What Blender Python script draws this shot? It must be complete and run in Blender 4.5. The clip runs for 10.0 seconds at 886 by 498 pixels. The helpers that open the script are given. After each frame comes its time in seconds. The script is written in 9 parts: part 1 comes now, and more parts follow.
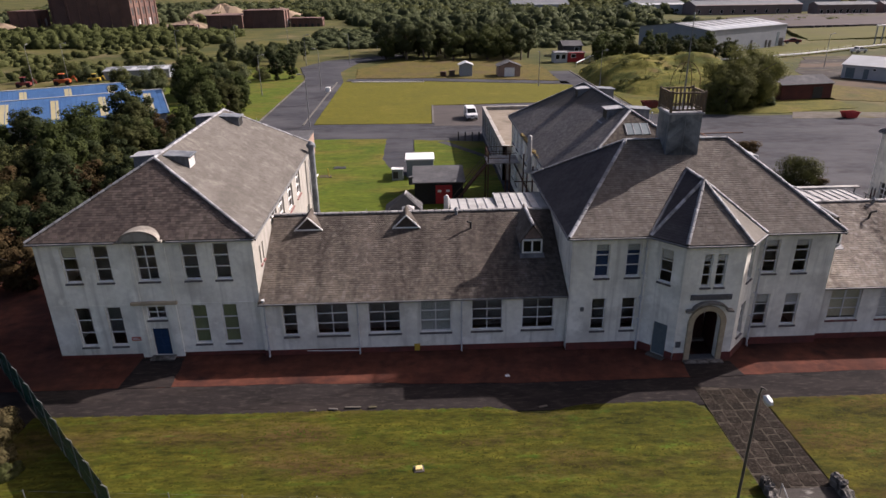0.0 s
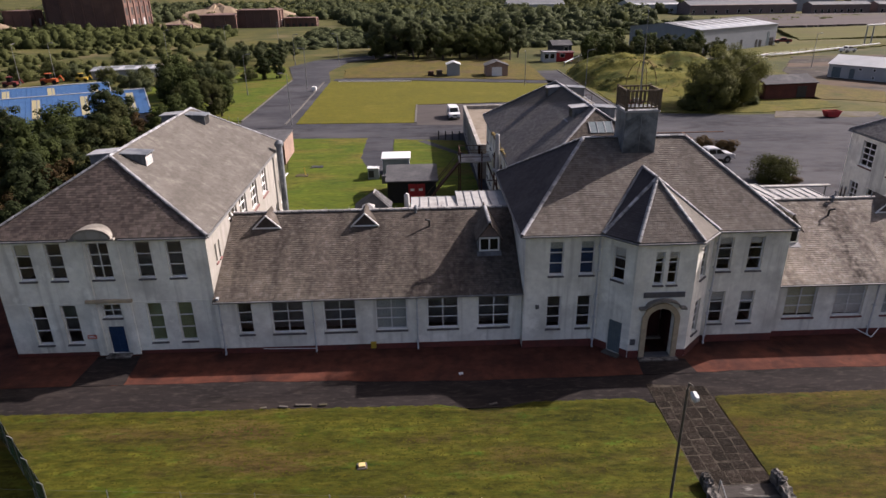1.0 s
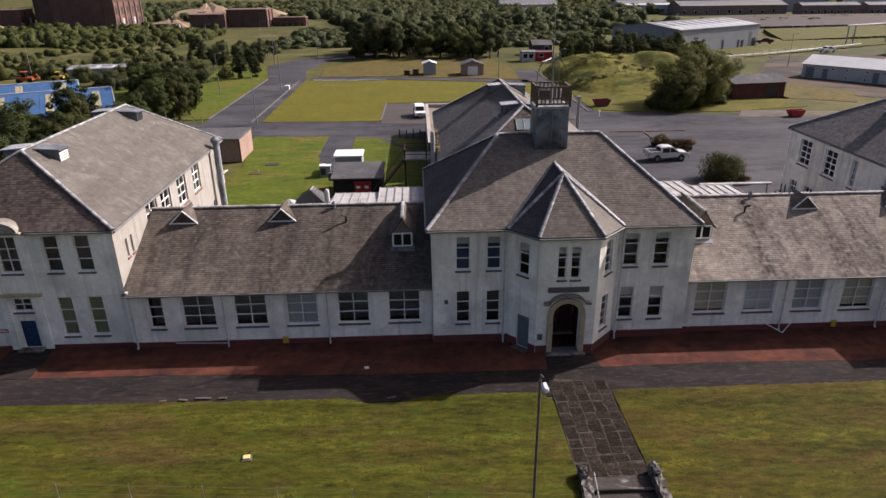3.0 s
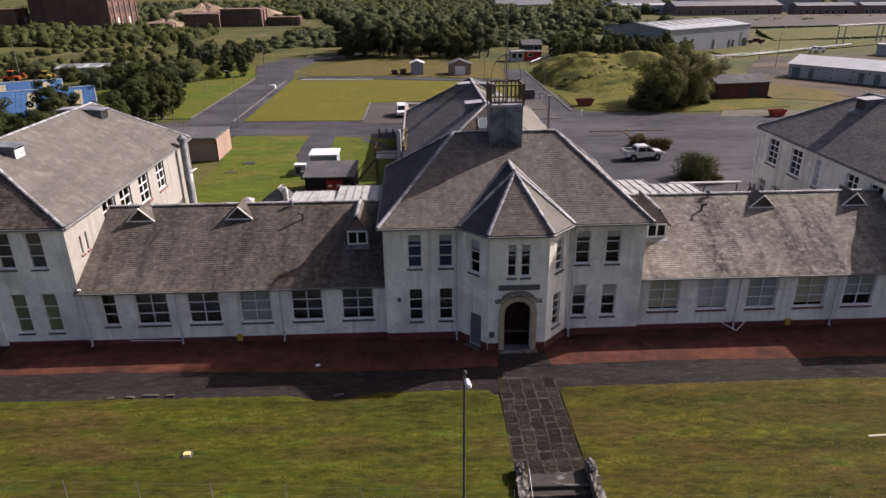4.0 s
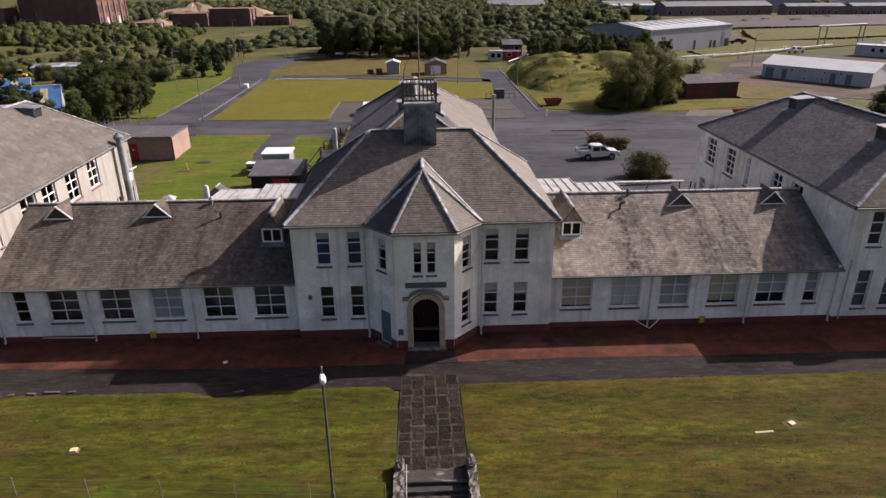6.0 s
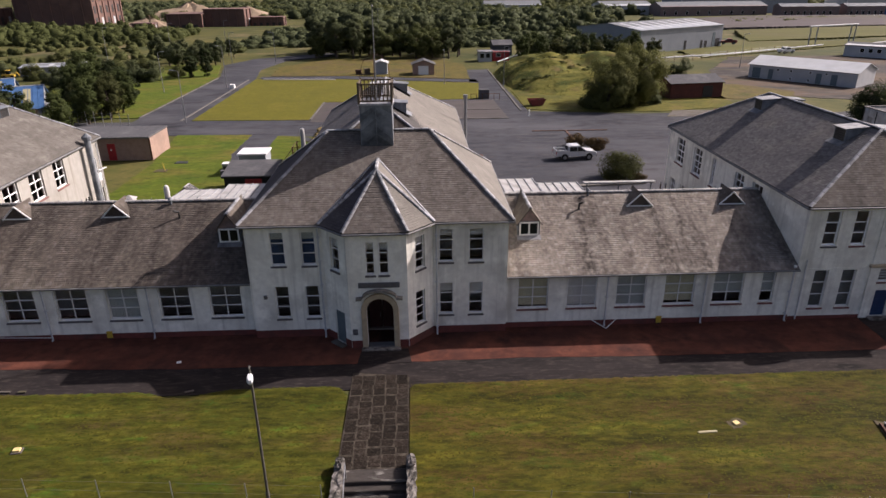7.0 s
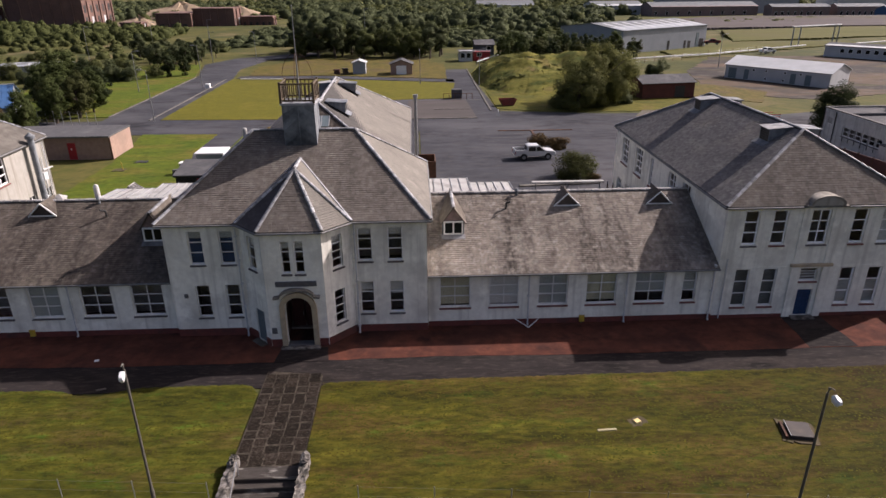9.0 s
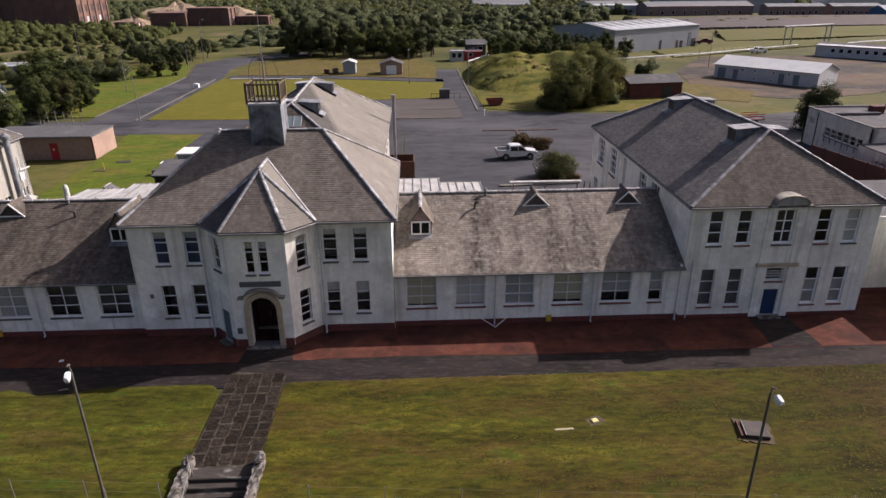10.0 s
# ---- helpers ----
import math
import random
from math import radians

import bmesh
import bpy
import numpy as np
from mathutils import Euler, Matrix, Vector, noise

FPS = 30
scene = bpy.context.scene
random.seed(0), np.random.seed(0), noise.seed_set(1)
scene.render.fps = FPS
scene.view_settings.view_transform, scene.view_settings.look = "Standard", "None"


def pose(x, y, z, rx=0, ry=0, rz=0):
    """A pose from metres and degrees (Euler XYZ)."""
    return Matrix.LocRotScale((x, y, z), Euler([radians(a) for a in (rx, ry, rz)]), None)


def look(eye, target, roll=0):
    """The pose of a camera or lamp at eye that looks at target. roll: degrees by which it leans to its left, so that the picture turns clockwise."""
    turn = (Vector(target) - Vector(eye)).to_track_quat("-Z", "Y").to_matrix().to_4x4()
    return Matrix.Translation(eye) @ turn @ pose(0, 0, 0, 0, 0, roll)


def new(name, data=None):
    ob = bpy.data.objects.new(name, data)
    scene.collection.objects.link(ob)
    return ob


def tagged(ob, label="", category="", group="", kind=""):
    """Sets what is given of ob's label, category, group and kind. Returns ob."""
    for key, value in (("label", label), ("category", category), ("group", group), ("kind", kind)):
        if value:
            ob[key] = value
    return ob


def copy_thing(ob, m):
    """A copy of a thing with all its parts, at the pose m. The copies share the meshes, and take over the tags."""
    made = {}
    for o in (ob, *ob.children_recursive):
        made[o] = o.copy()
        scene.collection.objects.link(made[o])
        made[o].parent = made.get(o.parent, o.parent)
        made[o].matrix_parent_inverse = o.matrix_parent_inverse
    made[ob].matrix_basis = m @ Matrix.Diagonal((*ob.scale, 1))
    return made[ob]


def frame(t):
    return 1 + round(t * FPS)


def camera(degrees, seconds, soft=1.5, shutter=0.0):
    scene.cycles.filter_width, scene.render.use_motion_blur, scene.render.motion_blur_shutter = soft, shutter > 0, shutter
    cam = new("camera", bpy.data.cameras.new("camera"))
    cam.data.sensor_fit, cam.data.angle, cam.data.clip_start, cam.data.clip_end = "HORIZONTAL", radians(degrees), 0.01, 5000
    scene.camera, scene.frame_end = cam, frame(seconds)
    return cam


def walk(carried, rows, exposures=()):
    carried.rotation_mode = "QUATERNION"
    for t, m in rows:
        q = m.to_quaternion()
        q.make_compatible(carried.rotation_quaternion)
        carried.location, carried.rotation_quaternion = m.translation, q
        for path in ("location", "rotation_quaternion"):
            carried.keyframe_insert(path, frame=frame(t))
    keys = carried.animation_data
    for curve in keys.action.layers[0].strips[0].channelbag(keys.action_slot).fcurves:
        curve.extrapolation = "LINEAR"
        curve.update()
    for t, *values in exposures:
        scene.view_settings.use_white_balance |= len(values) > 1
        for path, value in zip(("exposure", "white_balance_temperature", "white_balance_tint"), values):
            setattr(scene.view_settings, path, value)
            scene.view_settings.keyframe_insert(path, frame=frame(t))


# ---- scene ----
cam = camera(68.7, 10.0)
PATH = [
    (0, (-17.031, -36.028, 22.198), (-16.971, -34.185, 21.423), -0.8),
    (0.5, (-15.722, -36.117, 22.142), (-15.662, -34.274, 21.367), -0.8),
    (1, (-14.304, -36.209, 22.049), (-14.241, -34.366, 21.274), -0.8),
    (1.5, (-12.996, -36.322, 21.973), (-12.934, -34.479, 21.2), -0.8),
    (2, (-11.524, -36.458, 21.854), (-11.459, -34.615, 21.08), -0.7),
    (2.5, (-10.145, -36.609, 21.808), (-10.08, -34.766, 21.034), -0.7),
    (4, (-5.778, -36.993, 21.647), (-5.711, -35.15, 20.873), -0.6),
    (4.5, (-4.435, -37.111, 21.593), (-4.367, -35.268, 20.82), -0.6),
    (5, (-2.965, -37.209, 21.543), (-2.896, -35.366, 20.77), -0.5),
    (5.5, (-1.631, -37.306, 21.512), (-1.561, -35.463, 20.738), -0.5),
    (7, (2.583, -37.586, 21.507), (2.655, -35.743, 20.734), -0.5),
    (7.5, (3.845, -37.698, 21.494), (3.918, -35.855, 20.721), -0.5),
    (8, (5.184, -37.82, 21.494), (5.259, -35.977, 20.721), -0.4),
    (8.5, (6.371, -37.882, 21.499), (6.445, -36.04, 20.725), -0.5),
    (9, (7.562, -37.989, 21.509), (7.638, -36.146, 20.735), -0.4),
    (9.5, (8.587, -38.066, 21.522), (8.664, -36.223, 20.748), -0.4),
    (10, (9.691, -38.156, 21.562), (9.77, -36.314, 20.787), -0.4),
]
walk(cam, [(t, look(eye, target, roll)) for t, eye, target, roll in PATH],
     exposures=[(0, 0.85, 6500, 21), (10, 0.85, 6500, 21)])

# ---- light ----
SUN_DIR = Vector((1.25, 0.57, 1.0)).normalized()      # from the place towards the sun
world = bpy.data.worlds.new("world")
scene.world = world
world.use_nodes = True
wt = world.node_tree
sky = wt.nodes.new("ShaderNodeTexSky")
sky.sky_type = "NISHITA"
sky.sun_disc = False
sky.sun_elevation = math.asin(SUN_DIR.z)
sky.sun_rotation = math.atan2(SUN_DIR.x, SUN_DIR.y)
sky.air_density, sky.dust_density, sky.ozone_density = 0.7, 5.0, 0.4
wt.links.new(sky.outputs[0], wt.nodes["Background"].inputs[0])
wt.nodes["Background"].inputs[1].default_value = 0.077
sun = new("sun", bpy.data.lights.new("sun", "SUN"))
sun.data.energy = 4.5
sun.data.angle = radians(0.6)
sun.data.color = (1.0, 0.94, 0.875)
sun.matrix_world = look(SUN_DIR * 200, (0, 0, 0))

# ---- materials ----
def mat(name, c1, c2=None, scale=1.0, rough=0.85, c3=None, s3=0.12, lo3=0.5, hi3=0.7, bump=0.0, bscale=20.0, metal=0.0,
        island=0.0, obrand=0.0, stretch=(1, 1, 1), spec=0.3, streak=None, moss=None, c4=None, s4=0.4, c5=None, s5=5.0, thin=0.0, band=None, bx=0.05, by=0.6, worn=None, mottle=0.0):
    """A surface: two tones of grain, stains c3 at the larger scale s3, random tint of each piece, relief."""
    m = bpy.data.materials.new(name)
    m.use_nodes = True
    t = m.node_tree
    n, l = t.nodes, t.links
    b = n["Principled BSDF"]
    b.inputs["Roughness"].default_value = rough
    b.inputs["Metallic"].default_value = metal
    b.inputs["Specular IOR Level"].default_value = spec
    geo = n.new("ShaderNodeNewGeometry")
    mp = n.new("ShaderNodeMapping")
    mp.inputs["Scale"].default_value = stretch
    l.new(geo.outputs["Position"], mp.inputs["Vector"])

    def tex(s, detail, r=0.6):
        q = n.new("ShaderNodeTexNoise")
        q.inputs["Scale"].default_value, q.inputs["Detail"].default_value, q.inputs["Roughness"].default_value = s, detail, r
        l.new(mp.outputs[0], q.inputs["Vector"])
        return q.outputs["Fac"]

    def ramp(fac, lo, hi):
        q = n.new("ShaderNodeMapRange")
        q.inputs["From Min"].default_value, q.inputs["From Max"].default_value = lo, hi
        l.new(fac, q.inputs["Value"])
        return q.outputs["Result"]

    def mix(fac, a, c, kind="MIX"):
        q = n.new("ShaderNodeMix")
        q.data_type, q.blend_type = "RGBA", kind
        if isinstance(fac, float):
            q.inputs[0].default_value = fac
        else:
            l.new(fac, q.inputs[0])
        for k, v in ((6, a), (7, c)):
            if isinstance(v, tuple):
                q.inputs[k].default_value = (*v, 1)
            else:
                l.new(v, q.inputs[k])
        return q.outputs[2]

    c2 = c2 or tuple(0.8 * v for v in c1)
    col = mix(ramp(tex(scale, 8), 0.35, 0.65), c1, c2)
    if c3:
        col = mix(ramp(tex(s3, 5), lo3, hi3), col, c3)
    if c4:
        col = mix(ramp(tex(s4, 4), 0.56, 0.70), col, c4)
    if c5:
        col = mix(ramp(tex(s5, 3), 0.52, 0.78), col, c5)
    if moss:
        # growth that runs down the slope
        mp3 = n.new("ShaderNodeMapping")
        mp3.inputs["Scale"].default_value = (0.62, 0.10, 0.10)
        l.new(geo.outputs["Position"], mp3.inputs["Vector"])
        q = n.new("ShaderNodeTexNoise")
        q.inputs["Scale"].default_value, q.inputs["Detail"].default_value, q.inputs["Distortion"].default_value = 1.0, 7, 0.4
        q.inputs["Roughness"].default_value = 0.68
        l.new(mp3.outputs[0], q.inputs["Vector"])
        grime = n.new("ShaderNodeMath")
        grime.operation = "MULTIPLY"
        l.new(ramp(q.outputs["Fac"], 0.43, 0.66), grime.inputs[0])
        fleck = n.new("ShaderNodeTexNoise")
        fleck.inputs["Scale"].default_value, fleck.inputs["Detail"].default_value = 3.2, 6
        l.new(geo.outputs["Position"], fleck.inputs["Vector"])
        l.new(ramp(fleck.outputs["Fac"], 0.26, 0.60), grime.inputs[1])
        col = mix(grime.outputs[0], col, moss)
    if band:
        # long uneven streaks that run along x
        mp4 = n.new("ShaderNodeMapping")
        mp4.inputs["Scale"].default_value = (bx, by, 0.1)
        l.new(geo.outputs["Position"], mp4.inputs["Vector"])
        q = n.new("ShaderNodeTexNoise")
        q.inputs["Scale"].default_value, q.inputs["Detail"].default_value, q.inputs["Distortion"].default_value = 1.0, 6, 0.25
        q.inputs["Roughness"].default_value = 0.62
        l.new(mp4.outputs[0], q.inputs["Vector"])
        col = mix(ramp(q.outputs["Fac"], 0.40, 0.66), col, mix(1.0, col, band, "MULTIPLY"))
    if mottle:
        # tufts that stand lighter and darker, at two sizes
        for s_, k in ((0.75, mottle * 0.75), (2.6, mottle)):
            q = n.new("ShaderNodeMapRange")
            q.inputs["From Min"].default_value, q.inputs["From Max"].default_value = 0.34, 0.66
            q.inputs["To Min"].default_value, q.inputs["To Max"].default_value = 1 - k, 1 + k
            l.new(tex(s_, 6, 0.65), q.inputs["Value"])
            v = n.new("ShaderNodeCombineColor")
            for j in range(3):
                l.new(q.outputs[0], v.inputs[j])
            col = mix(1.0, col, v.outputs[0], "MULTIPLY")
    if worn:
        # multiplies tone in over noisy patches, more of it from x0 to x1
        tone, x0, x1 = worn
        sep = n.new("ShaderNodeSeparateXYZ")
        l.new(geo.outputs["Position"], sep.inputs[0])
        q = n.new("ShaderNodeTexNoise")
        q.inputs["Scale"].default_value, q.inputs["Detail"].default_value = 0.16, 5
        l.new(geo.outputs["Position"], q.inputs["Vector"])
        add = n.new("ShaderNodeMath")
        l.new(ramp(sep.outputs[0], x0, x1), add.inputs[0])
        l.new(q.outputs["Fac"], add.inputs[1])
        col = mix(ramp(add.outputs[0], 0.62, 1.25), col, mix(1.0, col, tone, "MULTIPLY"))
    if streak:
        mp2 = n.new("ShaderNodeMapping")
        mp2.inputs["Scale"].default_value = (2.2, 2.2, 0.12)
        l.new(geo.outputs["Position"], mp2.inputs["Vector"])
        q = n.new("ShaderNodeTexNoise")
        q.inputs["Scale"].default_value, q.inputs["Detail"].default_value = 1.0, 5
        l.new(mp2.outputs[0], q.inputs["Vector"])
        col = mix(ramp(q.outputs["Fac"], 0.52, 0.78), col, streak)
    if island or obrand:
        src = geo.outputs["Random Per Island"]
        if obrand:
            src = n.new("ShaderNodeObjectInfo").outputs["Random"]
        k = island or obrand
        q = n.new("ShaderNodeMapRange")
        q.inputs["To Min"].default_value, q.inputs["To Max"].default_value = 1 - k, 1 + k * 0.6
        l.new(src, q.inputs["Value"])
        v = n.new("ShaderNodeCombineColor")
        for j in range(3):
            l.new(q.outputs[0], v.inputs[j])
        col = mix(1.0, col, v.outputs[0], "MULTIPLY")
    l.new(col, b.inputs["Base Color"])
    if bump:
        q = n.new("ShaderNodeBump")
        q.inputs["Strength"].default_value, q.inputs["Distance"].default_value = bump, 0.03
        l.new(tex(bscale, 6, 0.7), q.inputs["Height"])
        l.new(q.outputs[0], b.inputs["Normal"])
    if thin:
        tr = n.new("ShaderNodeBsdfTranslucent")
        l.new(col, tr.inputs["Color"])
        ms = n.new("ShaderNodeMixShader")
        ms.inputs[0].default_value = thin
        l.new(b.outputs[0], ms.inputs[1])
        l.new(tr.outputs[0], ms.inputs[2])
        l.new(ms.outputs[0], n["Material Output"].inputs["Surface"])
    return m


def glass(name, tint, rough=0.03):
    m = bpy.data.materials.new(name)
    m.use_nodes = True
    b = m.node_tree.nodes["Principled BSDF"]
    b.inputs["Base Color"].default_value = (*tint, 1)
    b.inputs["Roughness"].default_value = rough
    b.inputs["Transmission Weight"].default_value = 1.0
    b.inputs["IOR"].default_value = 1.22
    return m


M = {}
M["render"] = mat("harled_render", (0.835, 0.825, 0.741), (0.734, 0.724, 0.649), 3.0, 0.9, c3=(0.544, 0.531, 0.471), s3=0.4, lo3=0.46, hi3=0.72, bump=0.25, bscale=40, streak=(0.455, 0.441, 0.389), c4=(0.912, 0.901, 0.816), s4=0.7)
# cream kept far darker than the front render, to offset the sun on it
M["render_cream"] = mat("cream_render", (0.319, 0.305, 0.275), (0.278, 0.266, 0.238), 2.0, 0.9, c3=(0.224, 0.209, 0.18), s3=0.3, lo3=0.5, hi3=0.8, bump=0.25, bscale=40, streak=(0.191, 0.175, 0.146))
M["plinth"] = mat("red_brick_plinth", (0.16, 0.045, 0.035), (0.11, 0.035, 0.03), 2.5, 0.85, c3=(0.07, 0.035, 0.03), s3=0.5, bump=0.4, bscale=25)
M["slate"] = mat("roof_slate", (0.115, 0.0969, 0.0811), (0.079, 0.0674, 0.0575), 2.2, 0.9, c3=(0.154, 0.135, 0.109), s3=0.33, lo3=0.50, hi3=0.75, bump=0.12, bscale=30, moss=(0.0397, 0.0337, 0.0297), c5=(0.164, 0.15, 0.133), s5=2.6, island=0.19, spec=0.08)
M["slate_one"] = mat("roof_slate_loose", (0.115, 0.0969, 0.0811), (0.079, 0.0674, 0.0575), 2.2, 0.9, c3=(0.154, 0.135, 0.109), s3=0.33, lo3=0.50, hi3=0.75, bump=0.12, bscale=30, moss=(0.0397, 0.0337, 0.0297), c5=(0.164, 0.15, 0.133), s5=2.6, obrand=0.19, spec=0.08)
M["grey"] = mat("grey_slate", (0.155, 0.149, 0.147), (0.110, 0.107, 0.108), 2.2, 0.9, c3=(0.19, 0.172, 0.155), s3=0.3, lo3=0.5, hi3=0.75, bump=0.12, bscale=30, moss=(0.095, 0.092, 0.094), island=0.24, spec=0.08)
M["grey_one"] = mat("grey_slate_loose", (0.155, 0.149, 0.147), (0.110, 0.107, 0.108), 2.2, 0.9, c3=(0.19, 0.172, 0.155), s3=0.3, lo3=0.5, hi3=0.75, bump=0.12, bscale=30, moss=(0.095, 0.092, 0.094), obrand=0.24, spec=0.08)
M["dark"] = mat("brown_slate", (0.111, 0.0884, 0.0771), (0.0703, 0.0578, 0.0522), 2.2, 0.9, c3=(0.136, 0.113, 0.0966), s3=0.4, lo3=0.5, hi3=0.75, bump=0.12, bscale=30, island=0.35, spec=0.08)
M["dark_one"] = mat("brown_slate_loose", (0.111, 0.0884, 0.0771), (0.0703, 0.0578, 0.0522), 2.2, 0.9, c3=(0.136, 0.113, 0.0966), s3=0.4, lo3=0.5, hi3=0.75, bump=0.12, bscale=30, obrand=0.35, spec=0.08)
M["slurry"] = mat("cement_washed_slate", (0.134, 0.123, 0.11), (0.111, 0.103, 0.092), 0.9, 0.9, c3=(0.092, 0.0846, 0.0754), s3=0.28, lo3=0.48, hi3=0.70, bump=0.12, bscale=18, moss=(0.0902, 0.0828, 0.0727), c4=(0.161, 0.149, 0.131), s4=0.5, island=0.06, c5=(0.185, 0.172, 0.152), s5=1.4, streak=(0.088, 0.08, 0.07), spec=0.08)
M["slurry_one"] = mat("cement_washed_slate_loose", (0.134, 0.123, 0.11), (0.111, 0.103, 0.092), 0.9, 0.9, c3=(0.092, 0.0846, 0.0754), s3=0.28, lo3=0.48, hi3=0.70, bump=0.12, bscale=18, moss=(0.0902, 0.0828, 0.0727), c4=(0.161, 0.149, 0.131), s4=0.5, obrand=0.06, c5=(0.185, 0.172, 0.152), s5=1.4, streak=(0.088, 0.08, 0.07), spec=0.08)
M["slate_bed"] = mat("roof_boarding", (0.056, 0.053, 0.050), (0.037, 0.034, 0.031), 2, 0.9)
M["lead"] = mat("lead_sheet", (0.175, 0.190, 0.205), (0.115, 0.128, 0.142), 2.5, 0.6, c3=(0.062, 0.072, 0.084), s3=0.9, lo3=0.45, hi3=0.66, bump=0.2, bscale=12, obrand=0.15, streak=(0.25, 0.26, 0.265))
M["leadroof"] = mat("lead_ridge", (0.33, 0.335, 0.345), (0.23, 0.235, 0.245), 3.0, 0.6, c3=(0.12, 0.125, 0.13), s3=1.2, bump=0.2, bscale=12, obrand=0.45)
M["tubelead"] = mat("pale_ridge_tile", (0.40, 0.39, 0.375), (0.30, 0.29, 0.28), 3.0, 0.7, c3=(0.20, 0.19, 0.18), s3=0.8, bump=0.2, bscale=12, obrand=0.3)
M["white"] = mat("white_paint", (0.76, 0.76, 0.74), (0.64, 0.64, 0.62), 6, 0.5, spec=0.4)
M["pipe"] = mat("painted_iron_pipe", (0.55, 0.56, 0.56), (0.42, 0.43, 0.44), 4, 0.55)
M["gutter"] = mat("grey_gutter", (0.17, 0.172, 0.17), (0.11, 0.112, 0.11), 2, 0.6)
M["sill"] = mat("dark_stone_sill", (0.126, 0.117, 0.117), (0.09, 0.081, 0.081), 5, 0.85)
M["sillred"] = mat("red_sill", (0.20, 0.085, 0.075), (0.14, 0.065, 0.06), 5, 0.8)
M["stone"] = mat("sandstone_surround", (0.44, 0.36, 0.24), (0.36, 0.29, 0.20), 4, 0.9, c3=(0.28, 0.24, 0.18), s3=0.8, bump=0.3, bscale=25)
M["signstone"] = mat("dark_sign_stone", (0.11, 0.11, 0.115), (0.085, 0.085, 0.09), 4, 0.7)
M["glass"] = glass("window_glass", (0.80, 0.80, 0.78))
M["blind"] = mat("cream_roller_blind", (0.726, 0.693, 0.506), (0.638, 0.605, 0.44), 1.5, 0.9)
M["blindgreen"] = mat("green_roller_blind", (0.33, 0.37, 0.21), (0.28, 0.32, 0.18), 1.5, 0.9)
M["blindblue"] = mat("dark_blue_blind", (0.05, 0.09, 0.20), (0.04, 0.07, 0.15), 1.5, 0.9)
M["blindwhite"] = mat("white_blind", (0.82, 0.82, 0.80), (0.74, 0.74, 0.72), 1.5, 0.9)
M["blindgrey"] = mat("grey_blind", (0.552, 0.588, 0.564), (0.48, 0.516, 0.504), 1.5, 0.9)
# dim sheet added behind panes, to give their glass a grey tone
M["blinddim"] = mat("dusty_grey_blind", (0.20, 0.21, 0.21), (0.13, 0.14, 0.14), 2.5, 0.9)
M["inside"] = mat("interior_plaster", (0.62, 0.59, 0.55), (0.50, 0.47, 0.44), 0.5, 0.9)
M["insidefloor"] = mat("interior_floor", (0.30, 0.25, 0.21), (0.22, 0.18, 0.15), 0.6, 0.7)
M["doorblue"] = mat("blue_painted_door", (0.015, 0.045, 0.114), (0.012, 0.036, 0.090), 3, 0.5)
M["doorgrey"] = mat("grey_painted_boards", (0.13, 0.17, 0.18), (0.10, 0.13, 0.145), 3, 0.6)
M["doordark"] = mat("dark_red_door", (0.07, 0.022, 0.02), (0.05, 0.018, 0.016), 3, 0.5)
M["red"] = mat("red_paint", (0.336, 0.024, 0.028), (0.264, 0.020, 0.024), 3, 0.5)
M["redfaded"] = mat("faded_red_paint", (0.186, 0.034, 0.031), (0.136, 0.025, 0.025), 2, 0.6, c3=(0.087, 0.037, 0.031), s3=0.8)
M["orangesign"] = mat("orange_red_sign", (0.50, 0.12, 0.07), (0.42, 0.10, 0.06), 4, 0.6)
M["yellow"] = mat("yellow_paint", (0.496, 0.336, 0.040), (0.400, 0.272, 0.040), 4, 0.6)
M["orange"] = mat("orange_paint", (0.372, 0.081, 0.019), (0.279, 0.062, 0.019), 3, 0.55)
M["grass"] = mat("mown_grass", (0.0747, 0.0702, 0.00855), (0.0378, 0.0432, 0.00522), 1.7, 0.95, c3=(0.0684, 0.0468, 0.0144), s3=0.22, lo3=0.50, hi3=0.64, bump=1.0, bscale=6, stretch=(0.5, 1.4, 1), spec=0.1, c4=(0.0342, 0.0576, 0.00585), s4=0.75, c5=(0.027, 0.0279, 0.00495), s5=2.2, band=(0.55, 0.58, 0.62), bx=0.07, by=0.75, mottle=0.34)
# worn darkens this lawn unevenly between x 16 and x 40
M["grass_dry"] = mat("dry_mown_grass", (0.0732, 0.0638, 0.00698), (0.0356, 0.0375, 0.00525), 1.7, 0.95, c3=(0.0632, 0.0437, 0.0102), s3=0.32, lo3=0.44, hi3=0.60, bump=1.0, bscale=6, stretch=(0.5, 1.3, 1), spec=0.1, c4=(0.0372, 0.0558, 0.00558), s4=0.62, c5=(0.0281, 0.029, 0.00515), s5=2.2, band=(0.50, 0.50, 0.54), bx=0.05, by=0.5, worn=((0.56, 0.51, 0.50), 16.0, 40.0), mottle=0.36)
M["courtgrass"] = mat("court_grass", (0.0779, 0.0981, 0.0099), (0.0513, 0.0761, 0.00828), 0.7, 0.95, c3=(0.0981, 0.0844, 0.0182), s3=0.14, lo3=0.48, hi3=0.66, bump=0.9, bscale=9, spec=0.1, c4=(0.0365, 0.0646, 0.00745), s4=0.3, c5=(0.0414, 0.0497, 0.00828), s5=2.5, stretch=(0.5, 1.2, 1), mottle=0.22)
